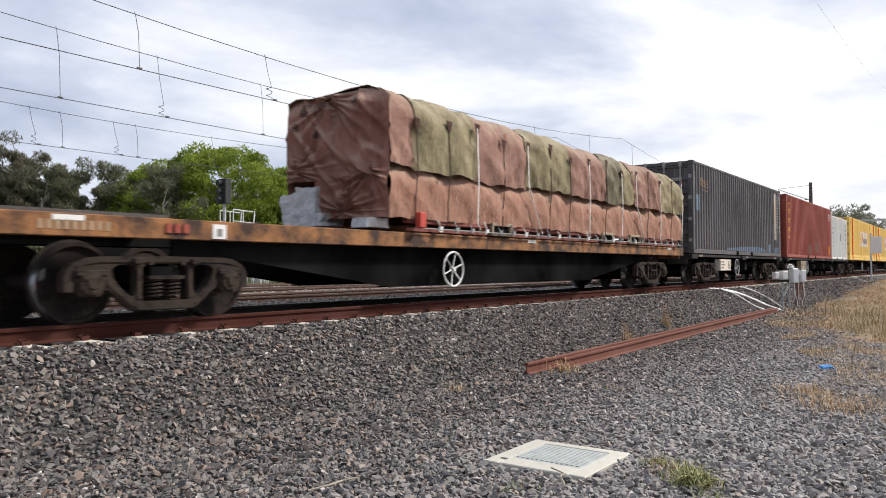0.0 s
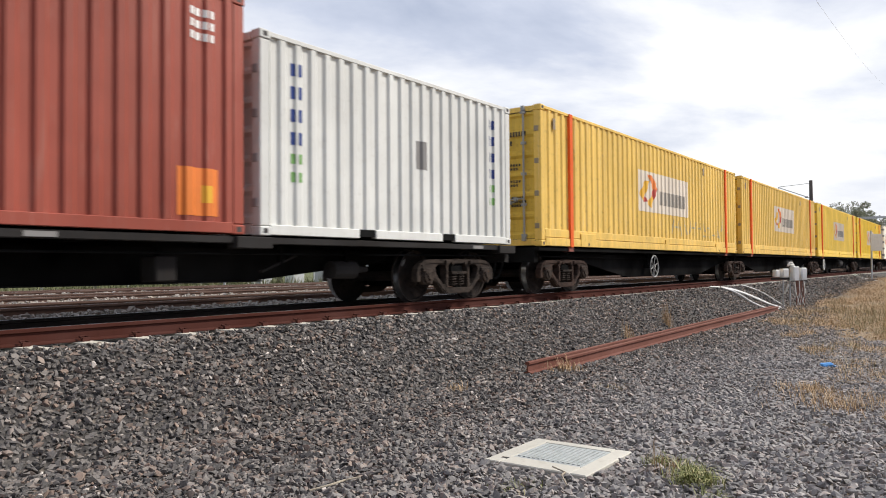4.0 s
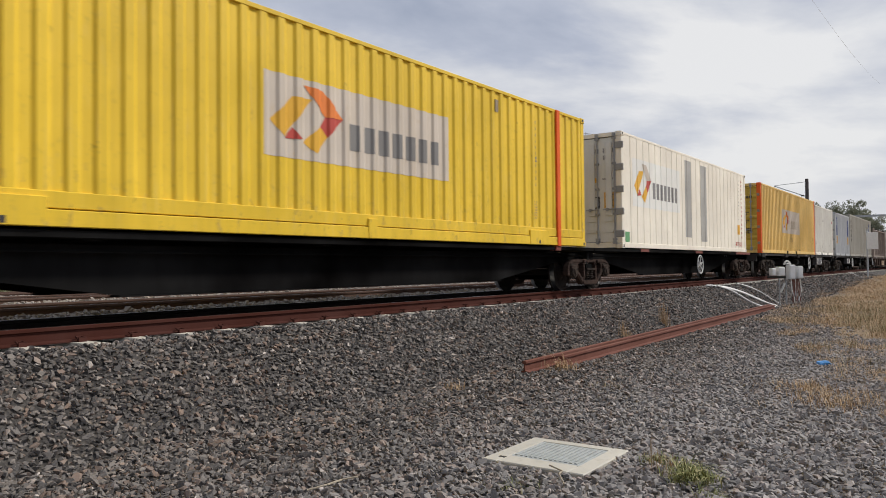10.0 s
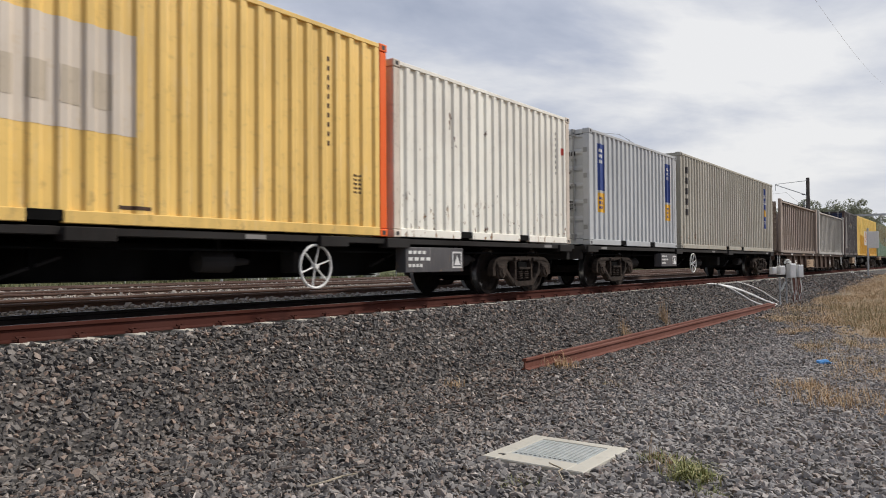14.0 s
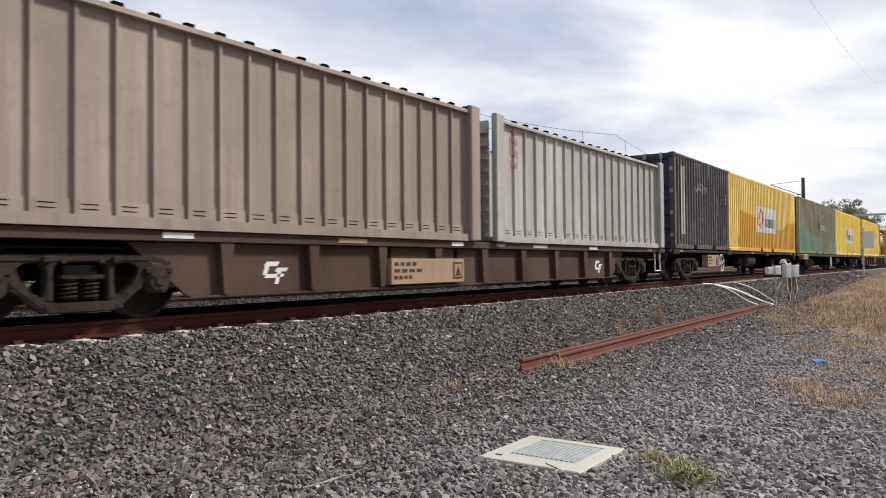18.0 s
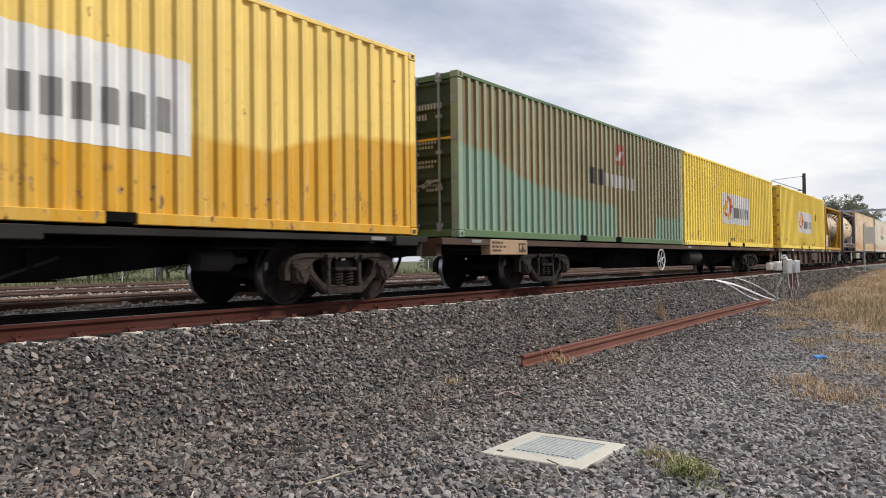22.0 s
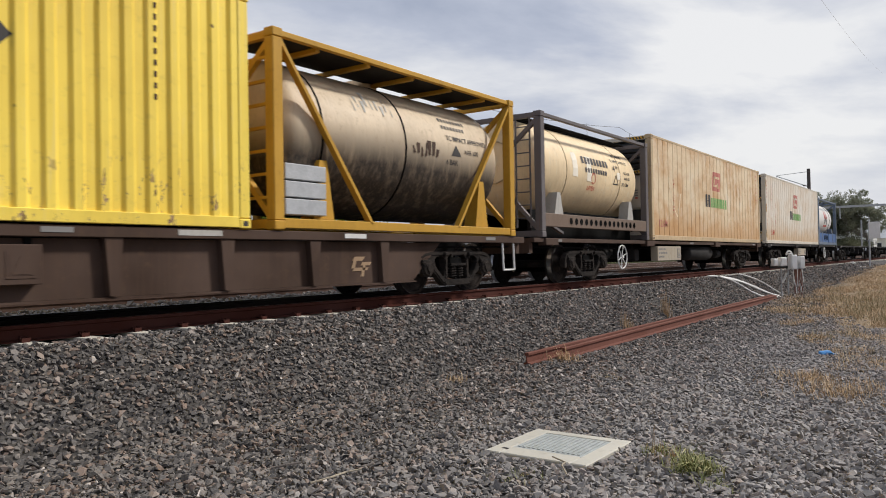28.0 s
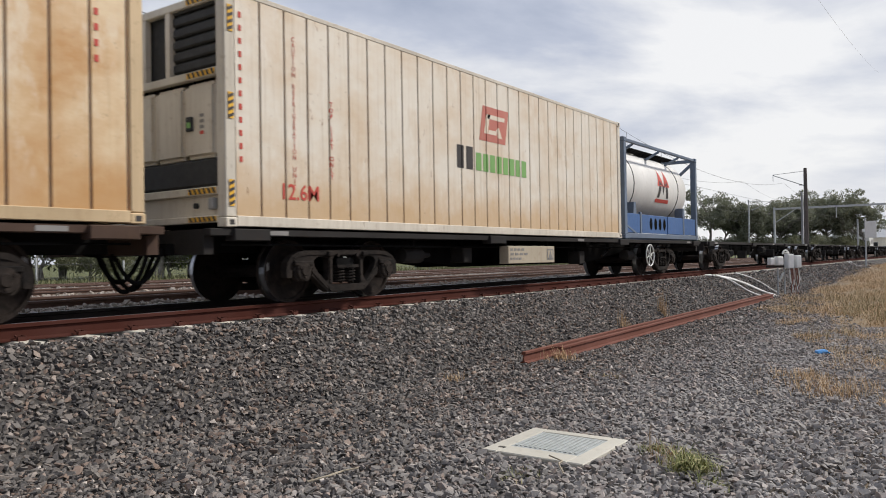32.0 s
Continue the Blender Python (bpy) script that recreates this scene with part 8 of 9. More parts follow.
single("stick", path_bar(bmesh.new(), [(0, 0, 0), (0.12, 0.1, 0.03), (0.3, 0.16, 0.0), (0.36, 0.3, 0.01)], 0.006, 5), bpy.data.materials["dry_wood"], "bleached dry twig beside the pit", "stick", (4.85, -6.05, -0.97))


# ---- grass and weeds ----
def leaf_material(name, a, b, c3):
    m, nt, bs = material(name, 0.75)
    g = nt.nodes.new("ShaderNodeNewGeometry")
    r = nt.nodes.new("ShaderNodeValToRGB")
    e = r.color_ramp.elements
    e[0].color, e[1].color = (*a, 1), (*c3, 1)
    e.new(0.5).color = (*b, 1)
    nt.links.new(g.outputs["Random Per Island"], r.inputs["Fac"])
    big = noise_node(nt, coords(nt, world_space=True), 0.7, 3)
    c = blend_node(nt, blend_node(nt, 1.0, step_node(nt, big, 0.4, 0.7), (0.45,) * 3, "MULTIPLY"), r.outputs["Color"], a)
    nt.links.new(c, bs.inputs["Base Color"])
    bs.inputs["Subsurface Weight"].default_value = 0.0
    return m


def blades(name, label, base, height, width, mat, seed, lean=0.5, category="grass"):
    """Many bent blades, two quads each, in one mesh."""
    rg = np.random.default_rng(seed)
    n = len(base)
    a = rg.uniform(0, 2 * math.pi, n)
    h = height * rg.lognormal(0, 0.35, n)
    d = np.stack([np.cos(a), np.sin(a), np.zeros(n)], 1)
    s = np.stack([-np.sin(a), np.cos(a), np.zeros(n)], 1) * width
    l = rg.uniform(0.15, 1.0, n) * lean
    mid = base + d * (h * l * 0.35)[:, None] + np.stack([np.zeros(n), np.zeros(n), h * 0.6], 1)
    tip = base + d * (h * l)[:, None] + np.stack([np.zeros(n), np.zeros(n), h * (1 - 0.3 * l)], 1)
    v = np.stack([base - s, base + s, mid + s * 0.7, mid - s * 0.7, tip], 1).reshape(-1, 3)
    k = np.arange(n)[:, None] * 5
    faces = np.concatenate([k + [0, 1, 2], k + [0, 2, 3], k + [3, 2, 4]], 0)
    me = bpy.data.meshes.new(name)
    me.vertices.add(len(v))
    me.vertices.foreach_set("co", v.astype(np.float32).ravel())
    me.loops.add(len(faces) * 3)
    me.loops.foreach_set("vertex_index", faces.astype(np.int32).ravel())
    me.polygons.add(len(faces))
    me.polygons.foreach_set("loop_start", np.arange(0, len(faces) * 3, 3, dtype=np.int32))
    me.update()
    me.materials.append(mat)
    return tagged(new(name, me), label, category, "", "stuff")


STRAW = leaf_material("dry_straw", (0.33, 0.21, 0.105), (0.50, 0.335, 0.18), (0.64, 0.49, 0.31))
STRAW_GREEN = leaf_material("half_dry_grass", (0.17, 0.14, 0.06), (0.30, 0.235, 0.115), (0.46, 0.36, 0.21))
WEED = leaf_material("green_weed", (0.12, 0.145, 0.04), (0.24, 0.25, 0.08), (0.44, 0.38, 0.19))


VERGE = leaf_material("olive_verge_grass", (0.07, 0.085, 0.03), (0.13, 0.135, 0.05), (0.24, 0.21, 0.1))


def lift(p, extra=0.0):
    return np.c_[p, [ground_height(x, y) + extra for x, y in p]]


rg = np.random.default_rng(21)
N = 300000
q = np.stack([8.6 + 66 * rg.uniform(size=N) ** 1.9, rg.uniform(-10.0, -2.6, N)], 1)
# the grass edge swings in towards the line further down the road
edge_y = np.interp(q[:, 0], [8.4, 10.1, 12, 15.8, 18, 21.3, 24, 29, 75], [-7.6, -6.7, -6.5, -5.9, -5.1, -3.8, -3.4, -3.2, -3.2])
clump = np.array([noise.noise(Vector((x * 0.45, y * 0.9, 0))) + 0.8 * noise.noise(Vector((x * 1.6, y * 2.4, 5))) for x, y in q])
spot = np.array([noise.noise(Vector((x * 0.5 + 40, y * 1.1, 2))) for x, y in q])
line = q[:, 1] - edge_y + np.interp(q[:, 0], [8, 10.5, 13, 18, 22], [0.6, 0.45, 0.15, 0.35, 0.2])
keep = (line < 0.9 * clump) & (rg.uniform(size=N) < np.clip(0.35 - line * 0.3 + clump * 1.2, 0.02, 1) * np.clip((q[:, 0] - 3) / 12, 0.4, 1))
q, spot, line, clump = q[keep], spot[keep], line[keep], clump[keep]
half = rg.uniform(size=len(q)) < np.clip(-0.1 - 0.14 * line + 0.7 * spot, 0.02, 0.5) * np.clip((40 - q[:, 0]) / 14, 0.12, 1)
blades("dry_grass", "straw-coloured dry grass along the access road", lift(q[~half]), 0.1 * np.clip(q[~half][:, 0] / 20, 0.55, 1) * (1 + 0.6 * np.clip(clump[~half], -0.6, 1)), 0.0032, STRAW, 1, 2.1)
blades("rank_grass", "taller half-dry greenish grass beside the road", lift(q[half]), 0.2 * (1 + 0.6 * np.clip(clump[half], -0.6, 1)), 0.0035, STRAW_GREEN, 2, 1.5)
v = np.stack([rg.uniform(0, 95, 30000), 16.4 + 9 * rg.uniform(size=30000) ** 1.5], 1)
blades("verge_grass", "rank olive-green grass on the far verge", lift(v), 0.4, 0.014, VERGE, 3, 0.7)


def tuft(x, y, r, n, h, mat, seed, label, w=0.004, lean=0.9):
    g2 = np.random.default_rng(seed)
    p = np.stack([x + g2.normal(0, r, n), y + g2.normal(0, r, n)], 1)
    o = blades("grass_tuft", label, lift(p), h, w, mat, seed, lean)
    o["kind"] = "stuff"


tuft(5.55, -6.74, 0.075, 420, 0.1, WEED, 5, "green and yellow weed tuft growing from the gravel", 0.005, 1.7)
tuft(5.8, -6.62, 0.05, 110, 0.08, WEED, 6, "green weed tuft growing from the gravel", 0.004, 1.6)
tuft(5.97, -6.33, 0.08, 170, 0.05, WEED, 7, "small yellowing weed beside the pit", 0.004, 1.6)
tuft(5.75, -6.5, 0.08, 40, 0.14, STRAW, 8, "dry stalks beside the pit", 0.003, 0.6)
tuft(5.25, -6.98, 0.06, 60, 0.06, WEED, 9, "low green weed on the gravel", 0.004, 1.6)
tuft(4.75, -5.75, 0.1, 60, 0.05, WEED, 17, "sparse weed at the foot of the pit", 0.003, 1.4)
tuft(10.3, -3.3, 0.12, 160, 0.16, STRAW, 10, "dry straw tuft beside the spare rail")
tuft(8.0, -2.95, 0.07, 70, 0.08, STRAW, 11, "small dry straw tuft on the gravel")
tuft(15.0, -2.45, 0.08, 70, 0.28, STRAW, 12, "thin dry stalks beside the spare rail", 0.004, 0.35)
tuft(17.7, -2.3, 0.06, 60, 0.42, STRAW, 13, "tall thin dry stalks on the ballast", 0.004, 0.3)
tuft(10.4, -6.62, 0.2, 300, 0.1, STRAW, 14, "flattened dry grass patch", 0.004, 1.3)
tuft(9.1, -4.6, 0.1, 50, 0.06, STRAW_GREEN, 15, "sparse dry grass in the gravel", 0.004, 1.2)
tuft(9.6, -7.1, 0.3, 420, 0.13, STRAW, 16, "flattened dry grass patch", 0.004, 1.3)


# ---- trees ----
def crown_material(name, a, b, c3, through_=0.35):
    """Leaves that let some light through."""
    m = leaf_material(name, a, b, c3)
    nt = m.node_tree
    bs = nt.nodes["Principled BSDF"]
    tr = nt.nodes.new("ShaderNodeBsdfTranslucent")
    nt.links.new(bs.inputs["Base Color"].links[0].from_socket, tr.inputs["Color"])
    mx = nt.nodes.new("ShaderNodeMixShader")
    mx.inputs["Fac"].default_value = through_
    nt.links.new(bs.outputs["BSDF"], mx.inputs[1])
    nt.links.new(tr.outputs["BSDF"], mx.inputs[2])
    nt.links.new(mx.outputs["Shader"], nt.nodes["Material Output"].inputs["Surface"])
    return m


# distance haze painted in: leaves greyer and paler than their own green
LEAF_HAZED = crown_material("hazed_grey_green_leaves", (0.15, 0.165, 0.11), (0.21, 0.22, 0.155), (0.29, 0.295, 0.21), 0.45)
LEAF_OLIVE = crown_material("olive_needles", (0.11, 0.12, 0.065), (0.165, 0.17, 0.095), (0.24, 0.235, 0.145), 0.45)
LEAF_BRIGHT = crown_material("bright_green_leaves", (0.13, 0.185, 0.02), (0.23, 0.30, 0.035), (0.35, 0.42, 0.065), 0.45)
LEAF_BROWN = crown_material("brownish_needles", (0.10, 0.095, 0.06), (0.145, 0.135, 0.085), (0.2, 0.185, 0.12))
BARK = mottled("grey_bark", (0.13, 0.11, 0.09), (0.3, 0.28, 0.25), 3.0)


def leaves(me_name, centres, radii, per, size, droop, rg, mat, parent, label):
    n = len(centres) * per
    k = np.repeat(np.arange(len(centres)), per)
    d = rg.normal(size=(n, 3))
    d /= np.linalg.norm(d, axis=1)[:, None]
    p = centres[k] + d * (radii[k] * rg.uniform(0.25, 1.0, n) ** 0.5)[:, None] * (1, 1, 0.75)
    a = rg.normal(size=(n, 3))
    a[:, 2] -= droop
    a /= np.linalg.norm(a, axis=1)[:, None]
    b = np.cross(a, rg.normal(size=(n, 3)))
    b /= np.linalg.norm(b, axis=1)[:, None]
    s = size * rg.uniform(0.6, 1.4, n)[:, None]
    w = 0.13 if droop > 0.5 else 0.5
    v = np.stack([p - a * s, p + b * s * w, p + a * s, p - b * s * w], 1).reshape(-1, 3)
    f = (np.arange(n)[:, None] * 4 + [0, 1, 2, 3])
    me = bpy.data.meshes.new(me_name)
    me.vertices.add(len(v))
    me.vertices.foreach_set("co", v.astype(np.float32).ravel())
    me.loops.add(n * 4)
    me.loops.foreach_set("vertex_index", f.astype(np.int32).ravel())
    me.polygons.add(n)
    me.polygons.foreach_set("loop_start", np.arange(0, n * 4, 4, dtype=np.int32))
    me.update()
    me.materials.append(mat)
    return part("crown", me, None, parent, label)


def tree(x, y, h, kind, seed, base=-0.5, label="", group="trees behind the line"):
    rg = np.random.default_rng(seed)
    names = {"casuarina": "feathery grey-green she-oak with drooping needles", "round": "dense bright green rounded tree", "gum": "tall open-crowned gum tree with dark clumped leaves", "bush": "dark green bushy shrub", "dead": "thin pale leafless sapling"}
    t = thing("tree", label or names[kind], "tree", (x, y, base), group)
    bm = bmesh.new()
    limbs = []
    th = h * {"casuarina": 0.85, "round": 0.45, "gum": 0.5, "bush": 0.3, "dead": 0.9}[kind]
    pts_ = [Vector((0, 0, 0))]
    for i in range(1, 6):
        pts_.append(Vector((rg.normal(0, 0.03 * h * i / 5), rg.normal(0, 0.03 * h * i / 5), th * i / 5)))
    r0 = 0.022 * h if kind != "dead" else 0.01 * h
    for i, (p, q_) in enumerate(zip(pts_, pts_[1:])):
        bar(bm, p, q_, r0 * (1 - i * 0.16), 7)
    tips = []
    nb = {"casuarina": 34, "round": 22, "gum": 17, "bush": 8, "dead": 12}[kind]
    for i in range(nb):
        f = rg.uniform(0.25 if kind in ("casuarina", "bush") else 0.55, 1.0)
        s = pts_[int(f * 4.99)].lerp(pts_[int(f * 4.99) + 1], f * 4.99 % 1)
        a = rg.uniform(0, 2 * math.pi)
        ln = h * {"casuarina": 0.2 * (1.25 - f), "round": 0.42, "gum": 0.4, "bush": 0.4, "dead": 0.14}[kind] * rg.uniform(0.6, 1.1)
        up = {"casuarina": 0.5, "round": rg.uniform(0.05, 1.0), "gum": rg.uniform(0.4, 1.1), "bush": 0.6, "dead": 1.0}[kind]
        e = s + Vector((math.cos(a), math.sin(a), up)).normalized() * ln
        m = s.lerp(e, 0.5) + Vector((0, 0, 0.04 * ln))
        bar(bm, s, m, r0 * 0.35, 5)
        bar(bm, m, e, r0 * 0.2, 5)
        tips += [e, m] if kind in ("casuarina", "bush", "round") else [e]
        for _ in range(2):
            tw = e + Vector(rg.normal(0, 0.07 * h, 3))
            bar(bm, m, tw, r0 * 0.12, 4)
            tips.append(tw)
    part("trunk", bm, BARK, t)
    if kind == "dead":
        return t
    cen = np.array([p[:] for p in tips])
    if kind == "round":
        # a broad dome of tight lobes over the limbs
        d = rg.normal(size=(150, 3))
        d[:, 2] = np.abs(d[:, 2]) * 1.1 - 0.25
        d /= np.linalg.norm(d, axis=1)[:, None]
        cen = np.array((0, 0, h * 0.47)) + d * (0.46 * h, 0.46 * h, 0.46 * h) * rg.uniform(0.86, 1.02, (150, 1))
    rad = np.full(len(cen), h * {"casuarina": 0.062, "round": 0.085, "gum": 0.085, "bush": 0.16}[kind]) * rg.uniform(0.6, 1.3, len(cen))
    per = {"casuarina": 150, "round": 330, "gum": 170, "bush": 170}[kind]
    mat = {"casuarina": LEAF_OLIVE if seed % 3 else LEAF_BROWN, "round": LEAF_BRIGHT, "gum": LEAF_HAZED, "bush": LEAF_HAZED if seed % 2 else LEAF_OLIVE}[kind]
    size = {"casuarina": 0.02, "round": 0.009, "gum": 0.0125, "bush": 0.018}[kind] * h
    leaves("crown", cen, rad, per, size, 0.9 if kind == "casuarina" else 0.2, rg, mat, t, "")
    return t


for k, (x, y, h, kind) in enumerate(((22.5, 53, 12.0, "casuarina"), (24.8, 50.5, 11.0, "casuarina"), (27.3, 48.0, 10.8, "casuarina"), (28.6, 45.5, 8.6, "casuarina"), (30.6, 43.2, 9.8, "casuarina"), (31.6, 42.2, 8.6, "casuarina"),
                                     (36.5, 38.0, 10.9, "round"), (34.2, 42.0, 9.6, "round"), (40.5, 36.4, 9.4, "round"), (31.2, 37.6, 9.4, "casuarina"), (43.0, 34.0, 9.4, "round"),
                                     (25.9, 46.5, 9.4, "casuarina"), (28.0, 44.6, 9.0, "casuarina"), (23.2, 49.0, 10.0, "casuarina"), (26.3, 44.0, 7.0, "bush"), (29.4, 41.6, 6.0, "bush"), (24.0, 46.0, 7.0, "bush"), (32.6, 38.6, 5.5, "bush"), (35.0, 35.6, 5.0, "bush"), (21.5, 47.5, 7.0, "bush"), (37.6, 33.0, 4.6, "bush"),
                                     (30.0, 36.4, 7.4, "dead"), (24.8, 41.5, 6.4, "dead"))):
    tree(x, y, h, kind, 100 + k)
for k, (x, y, h, kind) in enumerate(((153, 35, 16.0, "gum"), (156, 29.5, 12.0, "gum"), (159, 27, 13.4, "gum"), (162, 23.5, 14.0, "gum"), (164, 19.5, 13.0, "gum"), (167, 16.5, 15.0, "gum"), (169.5, 14, 14.4, "gum"), (172, 10.5, 12.4, "gum"),
                                     (150, 37, 7.0, "bush"), (153, 32, 8.0, "bush"), (155, 28, 7.5, "bush"), (158, 23, 7.0, "bush"), (150, 17.5, 6.0, "bush"), (160, 19, 7.5, "bush"), (163, 14.5, 7.0, "bush"), (147, 41, 9, "bush"), (166, 11.5, 6, "bush"), (157, 33, 13.0, "gum"), (160, 30, 11.0, "gum"), (165, 25.5, 12.5, "gum"), (168, 21, 12.0, "gum"), (171, 17, 12.5, "gum"), (174, 30, 15.5, "gum"), (178, 24, 16.5, "gum"), (182, 18, 17.0, "gum"), (150, 34.5, 6.5, "bush"), (152, 30, 6.0, "bush"), (154.5, 25.5, 6.5, "bush"), (157, 21, 6.0, "bush"), (160, 16.5, 6.5, "bush"), (162, 12.5, 6.0, "bush"), (165, 17.5, 8.0, "bush"), (168, 14, 7.5, "bush"), (148, 38.5, 7.5, "bush"), (165, 22, 8.5, "bush"))):
    tree(x, y, h, kind, 300 + k, -0.5, "", "trees down the line")
# shrubs along the far verge
for k in range(16):
    tree(6 + 6.2 * k + (k * 37 % 5) * 0.6, 27 + (k * 53 % 7) + 0.12 * k, 2.6 + (k * 29 % 5) * 0.5, "bush", 500 + k, -0.5, "scrubby dark green bush on the far verge", "verge bushes")


# ---- overhead line ----
def wire_between(p, q_, sag, r, label="thin dark overhead line wire", mat=None):
    bm = bmesh.new()
    n = 14
    pts_ = []
    for i in range(n + 1):
        f = i / n
        v = Vector(p).lerp(Vector(q_), f)
        v.z -= sag * 4 * f * (1 - f)
        pts_.append(v)
    rings = [[bm.verts.new(v + Vector((0, dy * r, dz * r))) for dy, dz in ((1, 0), (0, 1), (-1, 0), (0, -1))] for v in pts_]
    for a, b in zip(rings, rings[1:]):
        for i in range(4):
            bm.faces.new((a[i], a[(i + 1) % 4], b[(i + 1) % 4], b[i]))
    return single("overhead_wire", bm, mat or WIRE, label, "wire", (0, 0, 0), "overhead wires")


def span(y, z_contact, z_cat, drops, r=0.011):
    for x in (-4.5, 41.5, 87.5):
        wire_between((x, y, z_cat + 1.3), (x + 46, y, z_cat + 1.3), 1.3, r, "upper catenary wire over the running line")
        wire_between((x, y, z_contact), (x + 46, y, z_contact), 0.02, r, "contact wire over the running line")
    for k, x in enumerate(drops):
        f = ((x + 4.5) % 46) / 46
        zc = z_cat + 1.3 - 1.3 * 4 * f * (1 - f)
        pts_ = [(x, y, zc + 0.06), (x + 0.03, y, zc), (x + 0.12, y, (zc + z_contact) / 2 + 0.2)]
        if k % 2 == 0:
            # every other dropper ends in a slack coil
            pts_ += [(x + 0.18 + 0.09 * math.cos(a), y + 0.09 * math.sin(a), z_contact + 0.36 - 0.03 * a) for a in np.linspace(0, 4 * math.pi, 13)]
            pts_ += [(x + 0.4, y, z_contact)]
        else:
            pts_ += [(x + 0.15, y, z_contact)]
        bm = path_bar(bmesh.new(), pts_, 0.009, 4)
        box(bm, pts_[-1][0] - 0.07, pts_[-1][0] + 0.07, y - 0.015, y + 0.015, z_contact - 0.02, z_contact + 0.03)
        single("dropper", bm, WIRE, "thin dropper between the overhead wires", "wire", (0, 0, 0), "overhead droppers")


span(8.5, 5.55, 6.72, (5.8, 10.6, 14.75, 19.6, 25, 31, 37, 43, 49, 55))
span(12.7, 5.43, 7.22, (7.6, 10.8, 14.0, 18.2, 23, 28, 34, 40, 46))
span(20.5, 5.3, 6.6, (13.8, 14.95, 17.15, 18.15, 22, 27, 33, 39, 45))


def mast(x, y, z_top, arm_dir=1, dark=False, arm=True):
    m = thing("catenary_mast", "dark timber overhead-line pole with a slanting arm" if dark else "grey galvanised overhead-line mast beside the tracks", "mast", (x, y, -0.4), "overhead-line masts")
    h = z_top + 0.4
    if dark:
        part("pole", fix(lathe(bmesh.new(), [(0.24, 0), (0.2, h * 0.6), (0.17, h)], 12, "Z")), DARKPOLE, m)
    else:
        part("pole", boxes((-0.12, 0.12, -0.1, -0.08, 0, h), (-0.12, 0.12, 0.08, 0.1, 0, h), (-0.01, 0.01, -0.08, 0.08, 0, h)), GALV, m)
    if arm:
        s = arm_dir
        part("stay", bar(bmesh.new(), (0, 0, h - 0.3), (0, s * 3.2, h - 0.5), 0.03, 6), GALV, m)
        part("bracket_arm", bar(bmesh.new(), (0, 0, h - 1.9), (0, s * 3.2, h - 0.55), 0.045, 8), GALV, m)
        part("register_arm", bar(bmesh.new(), (0, s * 3.2, h - 0.5), (0, s * 3.2, h - 1.2), 0.03, 6), GALV, m)
        part("insulator", fix(lathe(bmesh.new(), [(0.03, 0), (0.09, 0.05), (0.05, 0.1), (0.09, 0.15), (0.05, 0.2), (0.09, 0.25), (0.03, 0.3)], 10, "Y")), DARKPOLE, m).location = (0, s * 0.3 - (0.3 if s < 0 else 0), h - 1.75)
    return m


mast(87.5, 6.35, 9.45, 1, True)
mast(126, 21.2, 9.0, -1)
mast(88.5, 6.9, 7.0, 1, False, False)
mast(135, 7.0, 5.6, 1, False, False)
g = thing("overhead_gantry", "galvanised portal gantry spanning the tracks", "gantry", (125, 0, -0.4), "overhead-line masts")
for yy in (17.2, -4.2):
    part("leg", boxes((-0.15, 0.15, yy - 0.12, yy + 0.12, 0, 7.9)), GALV, g)
part("cross_beam", boxes((-0.12, 0.12, -4.2, 17.2, 7.5, 7.8)), GALV, g)
part("knee_brace", beam(bmesh.new(), (0, 17.0, 5.6), (0, 14.2, 7.5), 0.12, 0.12), GALV, g)
part("knee_brace", beam(bmesh.new(), (0, -4.0, 5.6), (0, -1.2, 7.5), 0.12, 0.12), GALV, g)
for yy in (13.0, 8.6):
    part("dropper_post", boxes((-0.06, 0.06, yy - 0.06, yy + 0.06, 5.9, 7.5)), GALV, g)
wire_between((27.3, -4.0, 9.5), (69, -2.4, 14.6), 0.3, 0.004, "thin power wire high beside the road", GALV)


def signal():
    s = thing("railway_signal", "black colour-light signal on a post with a pale ladder cage", "signal", (21.2, 18.5, -0.45))
    part("post", bar(bmesh.new(), (0, 0, 0), (0, 0, 3.9), 0.07, 10), GALV, s)
    part("signal_head", bevelled(boxes((-0.16, 0.16, -0.26, 0.26, 3.85, 4.95)), 0.02), RUBBER, s, "black three-lens signal head")
    for z in (4.05, 4.4, 4.75):
        part("hood", fix(lathe(bmesh.new(), [(0.11, 0.0), (0.125, -0.02), (0.125, -0.22), (0.11, -0.22)], 14, "X")), RUBBER, s).location = (-0.16, 0, z)
    part("platform", boxes((0.1, 1.25, -0.45, 0.45, 2.5, 2.56)), GALV, s)
    for y0 in (-0.45, 0.45):
        for x in (0.12, 0.66, 1.2):
            part("railing", bar(bmesh.new(), (x, y0, 2.5), (x + (0.1 if x > 1 else 0), y0, 3.6), 0.025, 6), WHITEBOX, s)
        part("railing", bar(bmesh.new(), (0.12, y0, 3.6), (1.2, y0, 3.55), 0.025, 6), WHITEBOX, s)
        part("railing", bar(bmesh.new(), (0.12, y0, 3.1), (1.2, y0, 3.05), 0.02, 6), WHITEBOX, s)
    for y0 in (-0.2, 0.2):
        part("ladder_rail", bar(bmesh.new(), (1.5, y0, 0), (1.2, y0, 2.5), 0.025, 6), WHITEBOX, s)


signal()


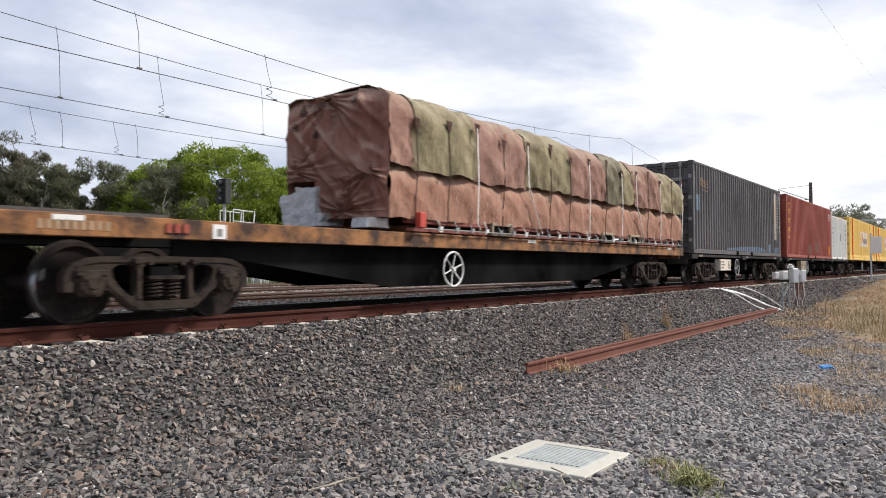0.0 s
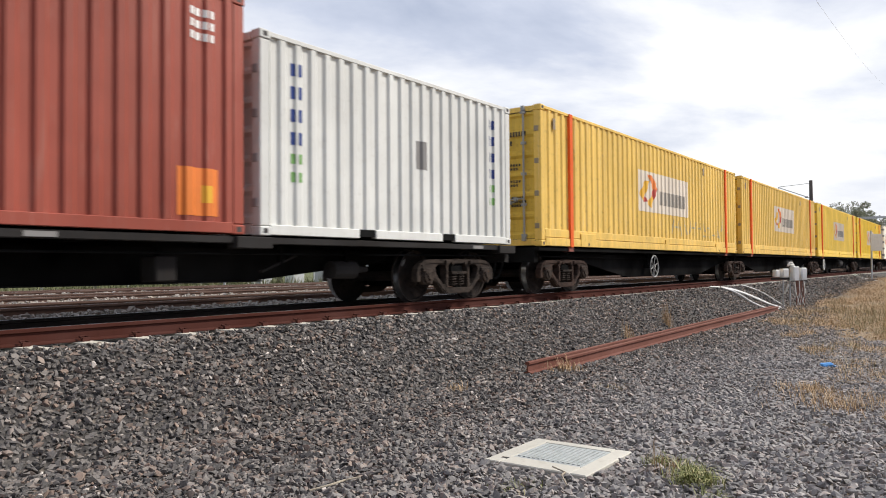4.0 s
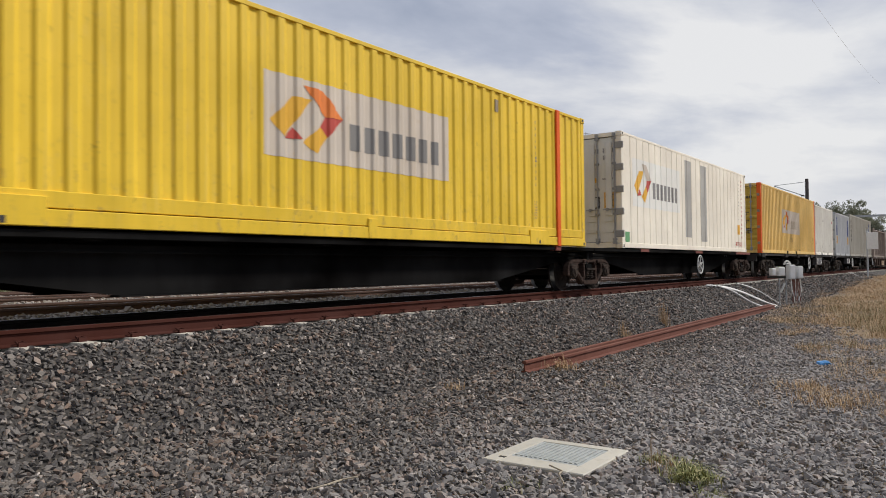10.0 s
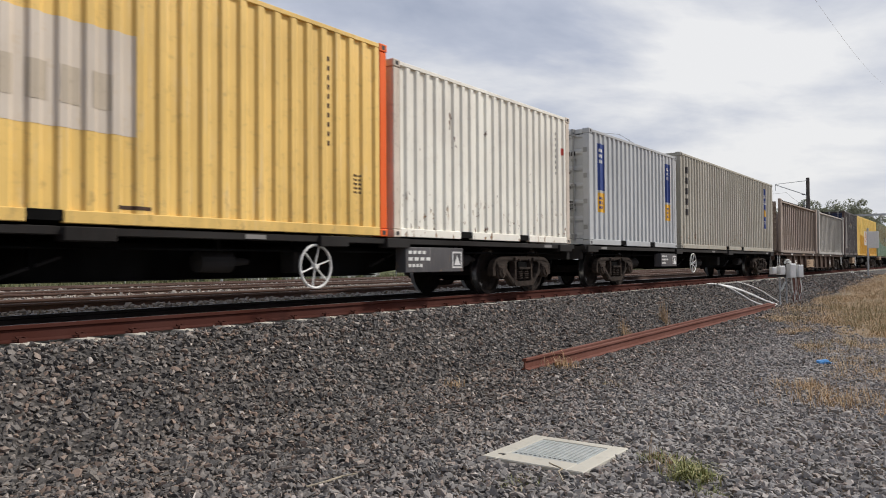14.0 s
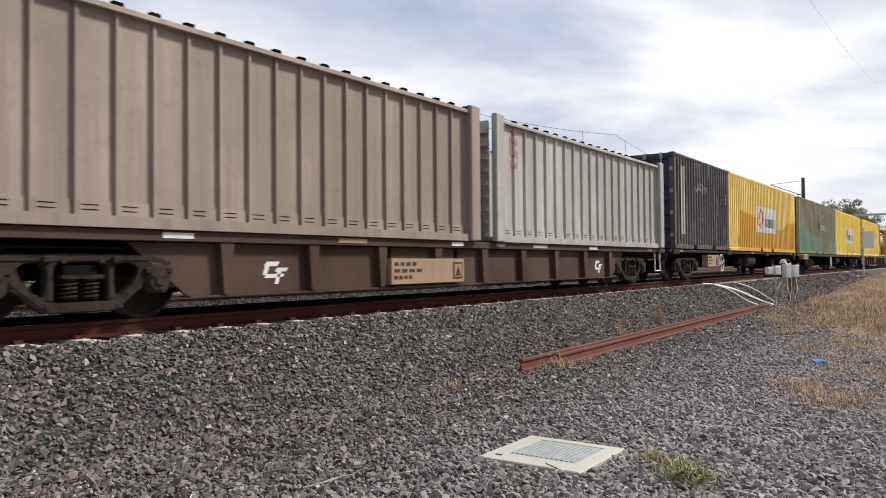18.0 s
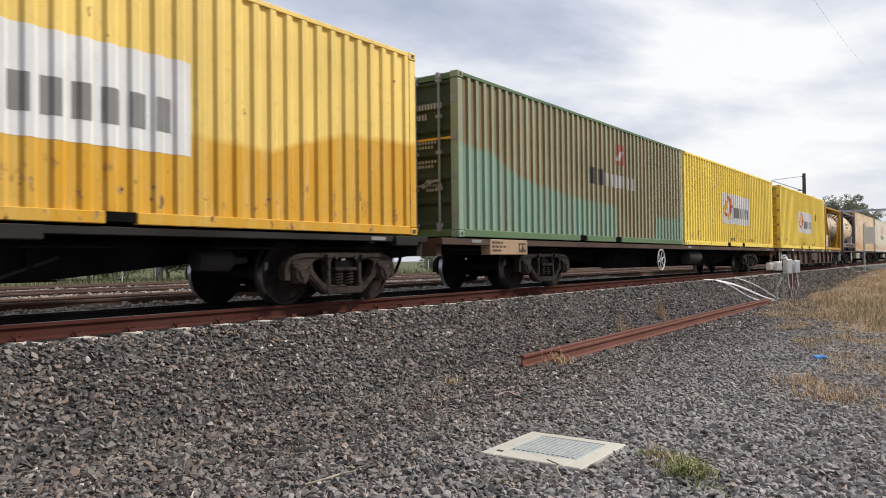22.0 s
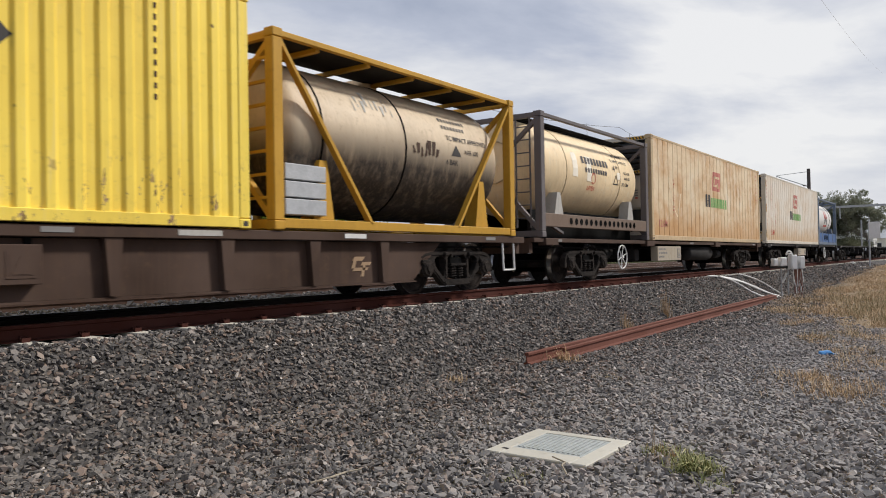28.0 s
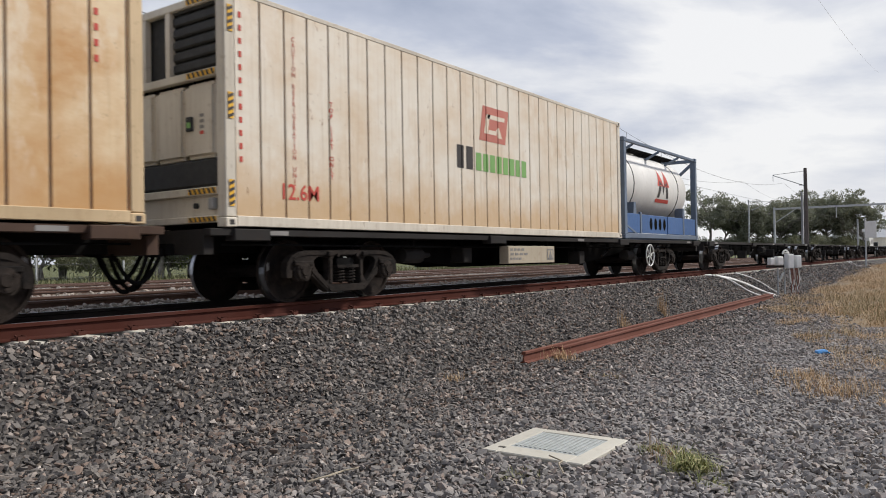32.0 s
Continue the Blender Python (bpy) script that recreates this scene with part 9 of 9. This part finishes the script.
# ---- far side: fence, low buildings ----
def house(x, y, w, d, h, label, wall, roof):
    b = thing("house", label, "building", (x, y, -0.5), "buildings down the line")
    part("wall", boxes((0, w, 0, 0.2, 0, h), (0, w, d - 0.2, d, 0, h), (0, 0.2, 0.2, d - 0.2, 0, h), (w - 0.2, w, 0.2, d - 0.2, 0, h)), wall, b)
    bm = prism(bmesh.new(), [(-0.5, h), (w + 0.5, h), (w / 2, h + w * 0.28)], -0.5, d + 0.5)
    part("roof", fix(bm), roof, b)
    for k in range(3):
        yy = d * (k + 0.5) / 3 - 0.6
        win = part("window", boxes((-0.06, 0.02, yy, yy + 1.3, h * 0.45, h * 0.45 + 1.4)), WHITEBOX, b)
        part("pane", boxes((-0.075, -0.062, yy + 0.1, yy + 1.2, h * 0.45 + 0.1, h * 0.45 + 1.3)), RUBBER, win)
        win2 = part("window", boxes((w * (k + 0.5) / 3 - 0.6, w * (k + 0.5) / 3 + 0.6, -0.06, 0.02, h * 0.45, h * 0.45 + 1.4)), WHITEBOX, b)
        part("pane", boxes((w * (k + 0.5) / 3 - 0.5, w * (k + 0.5) / 3 + 0.5, -0.075, -0.062, h * 0.45 + 0.1, h * 0.45 + 1.3)), RUBBER, win2)


house(232, 15.5, 10, 9, 6.2, "white weatherboard building with a grey gabled roof", WHITEBOX, GREYBOX)
house(262, 8.5, 12, 10, 5.0, "pale distant building with a grey roof", CREAMBOX, GREYBOX)
f = thing("fence", "low grey post and wire fence on the far verge", "fence", (0, 24.0, -0.5))
for k in range(19):
    part("post", boxes((8 + k * 4.0, 8.07 + k * 4.0, -0.035, 0.035, 0, 1.2 + 0.08 * (k % 3))), GALV, f)
for z in (0.5, 1.05):
    part("wire", boxes((8, 80.1, -0.008, 0.008, z, z + 0.015)), WIRE, f)
for k in range(5):
    pb = thing("relay_cabinet", "pale grey steel relay cabinet on the far verge", "cabinet", (24.0 + 2.4 * k, 19.5 + 0.3 * k, -0.5), "relay cabinets")
    part("body", bevelled(boxes((0, 0.8, 0, 0.6, 0.1, 1.5 + 0.2 * (k % 2))), 0.02), WHITEBOX if k % 2 else GREYBOX, pb)
    part("plinth", boxes((-0.05, 0.85, -0.05, 0.65, 0, 0.095)), CONCRETE, pb)
    part("door", bevelled(boxes((0.05, 0.75, -0.02, -0.002, 0.15, 1.4)), 0.01), GREYBOX, pb)


# ---- what moves ----
def smooth_run(t):
    """The run with a smooth speed between the seconds."""
    k = min(len(RUN) - 2, int(t))
    f = t - k
    p0, p1 = RUN[k][1], RUN[k + 1][1]
    m0 = (p1 - RUN[k - 1][1]) / 2 if k else p1 - p0
    m1 = (RUN[k + 2][1] - p0) / 2 if k + 2 < len(RUN) else p1 - p0
    return (2 * f ** 3 - 3 * f ** 2 + 1) * p0 + (f ** 3 - 2 * f ** 2 + f) * m0 + (-2 * f ** 3 + 3 * f ** 2) * p1 + (f ** 3 - f ** 2) * m1


def motions():
    for ob, u, z in TRAIN:
        walk(ob, [(t, pose(u - s, 0, z)) for t, s in RUN])
    times, k = [], 0
    while k <= 960:
        times.append(k / 30)
        k += 1 if k < 150 else 2
    turns = [(t, smooth_run(t) / WHEEL_R) for t in times]
    for ob, m in WHEELSETS:
        walk(ob, [(t, m @ Matrix.Rotation(-a, 4, "Y")) for t, a in turns])


motions()
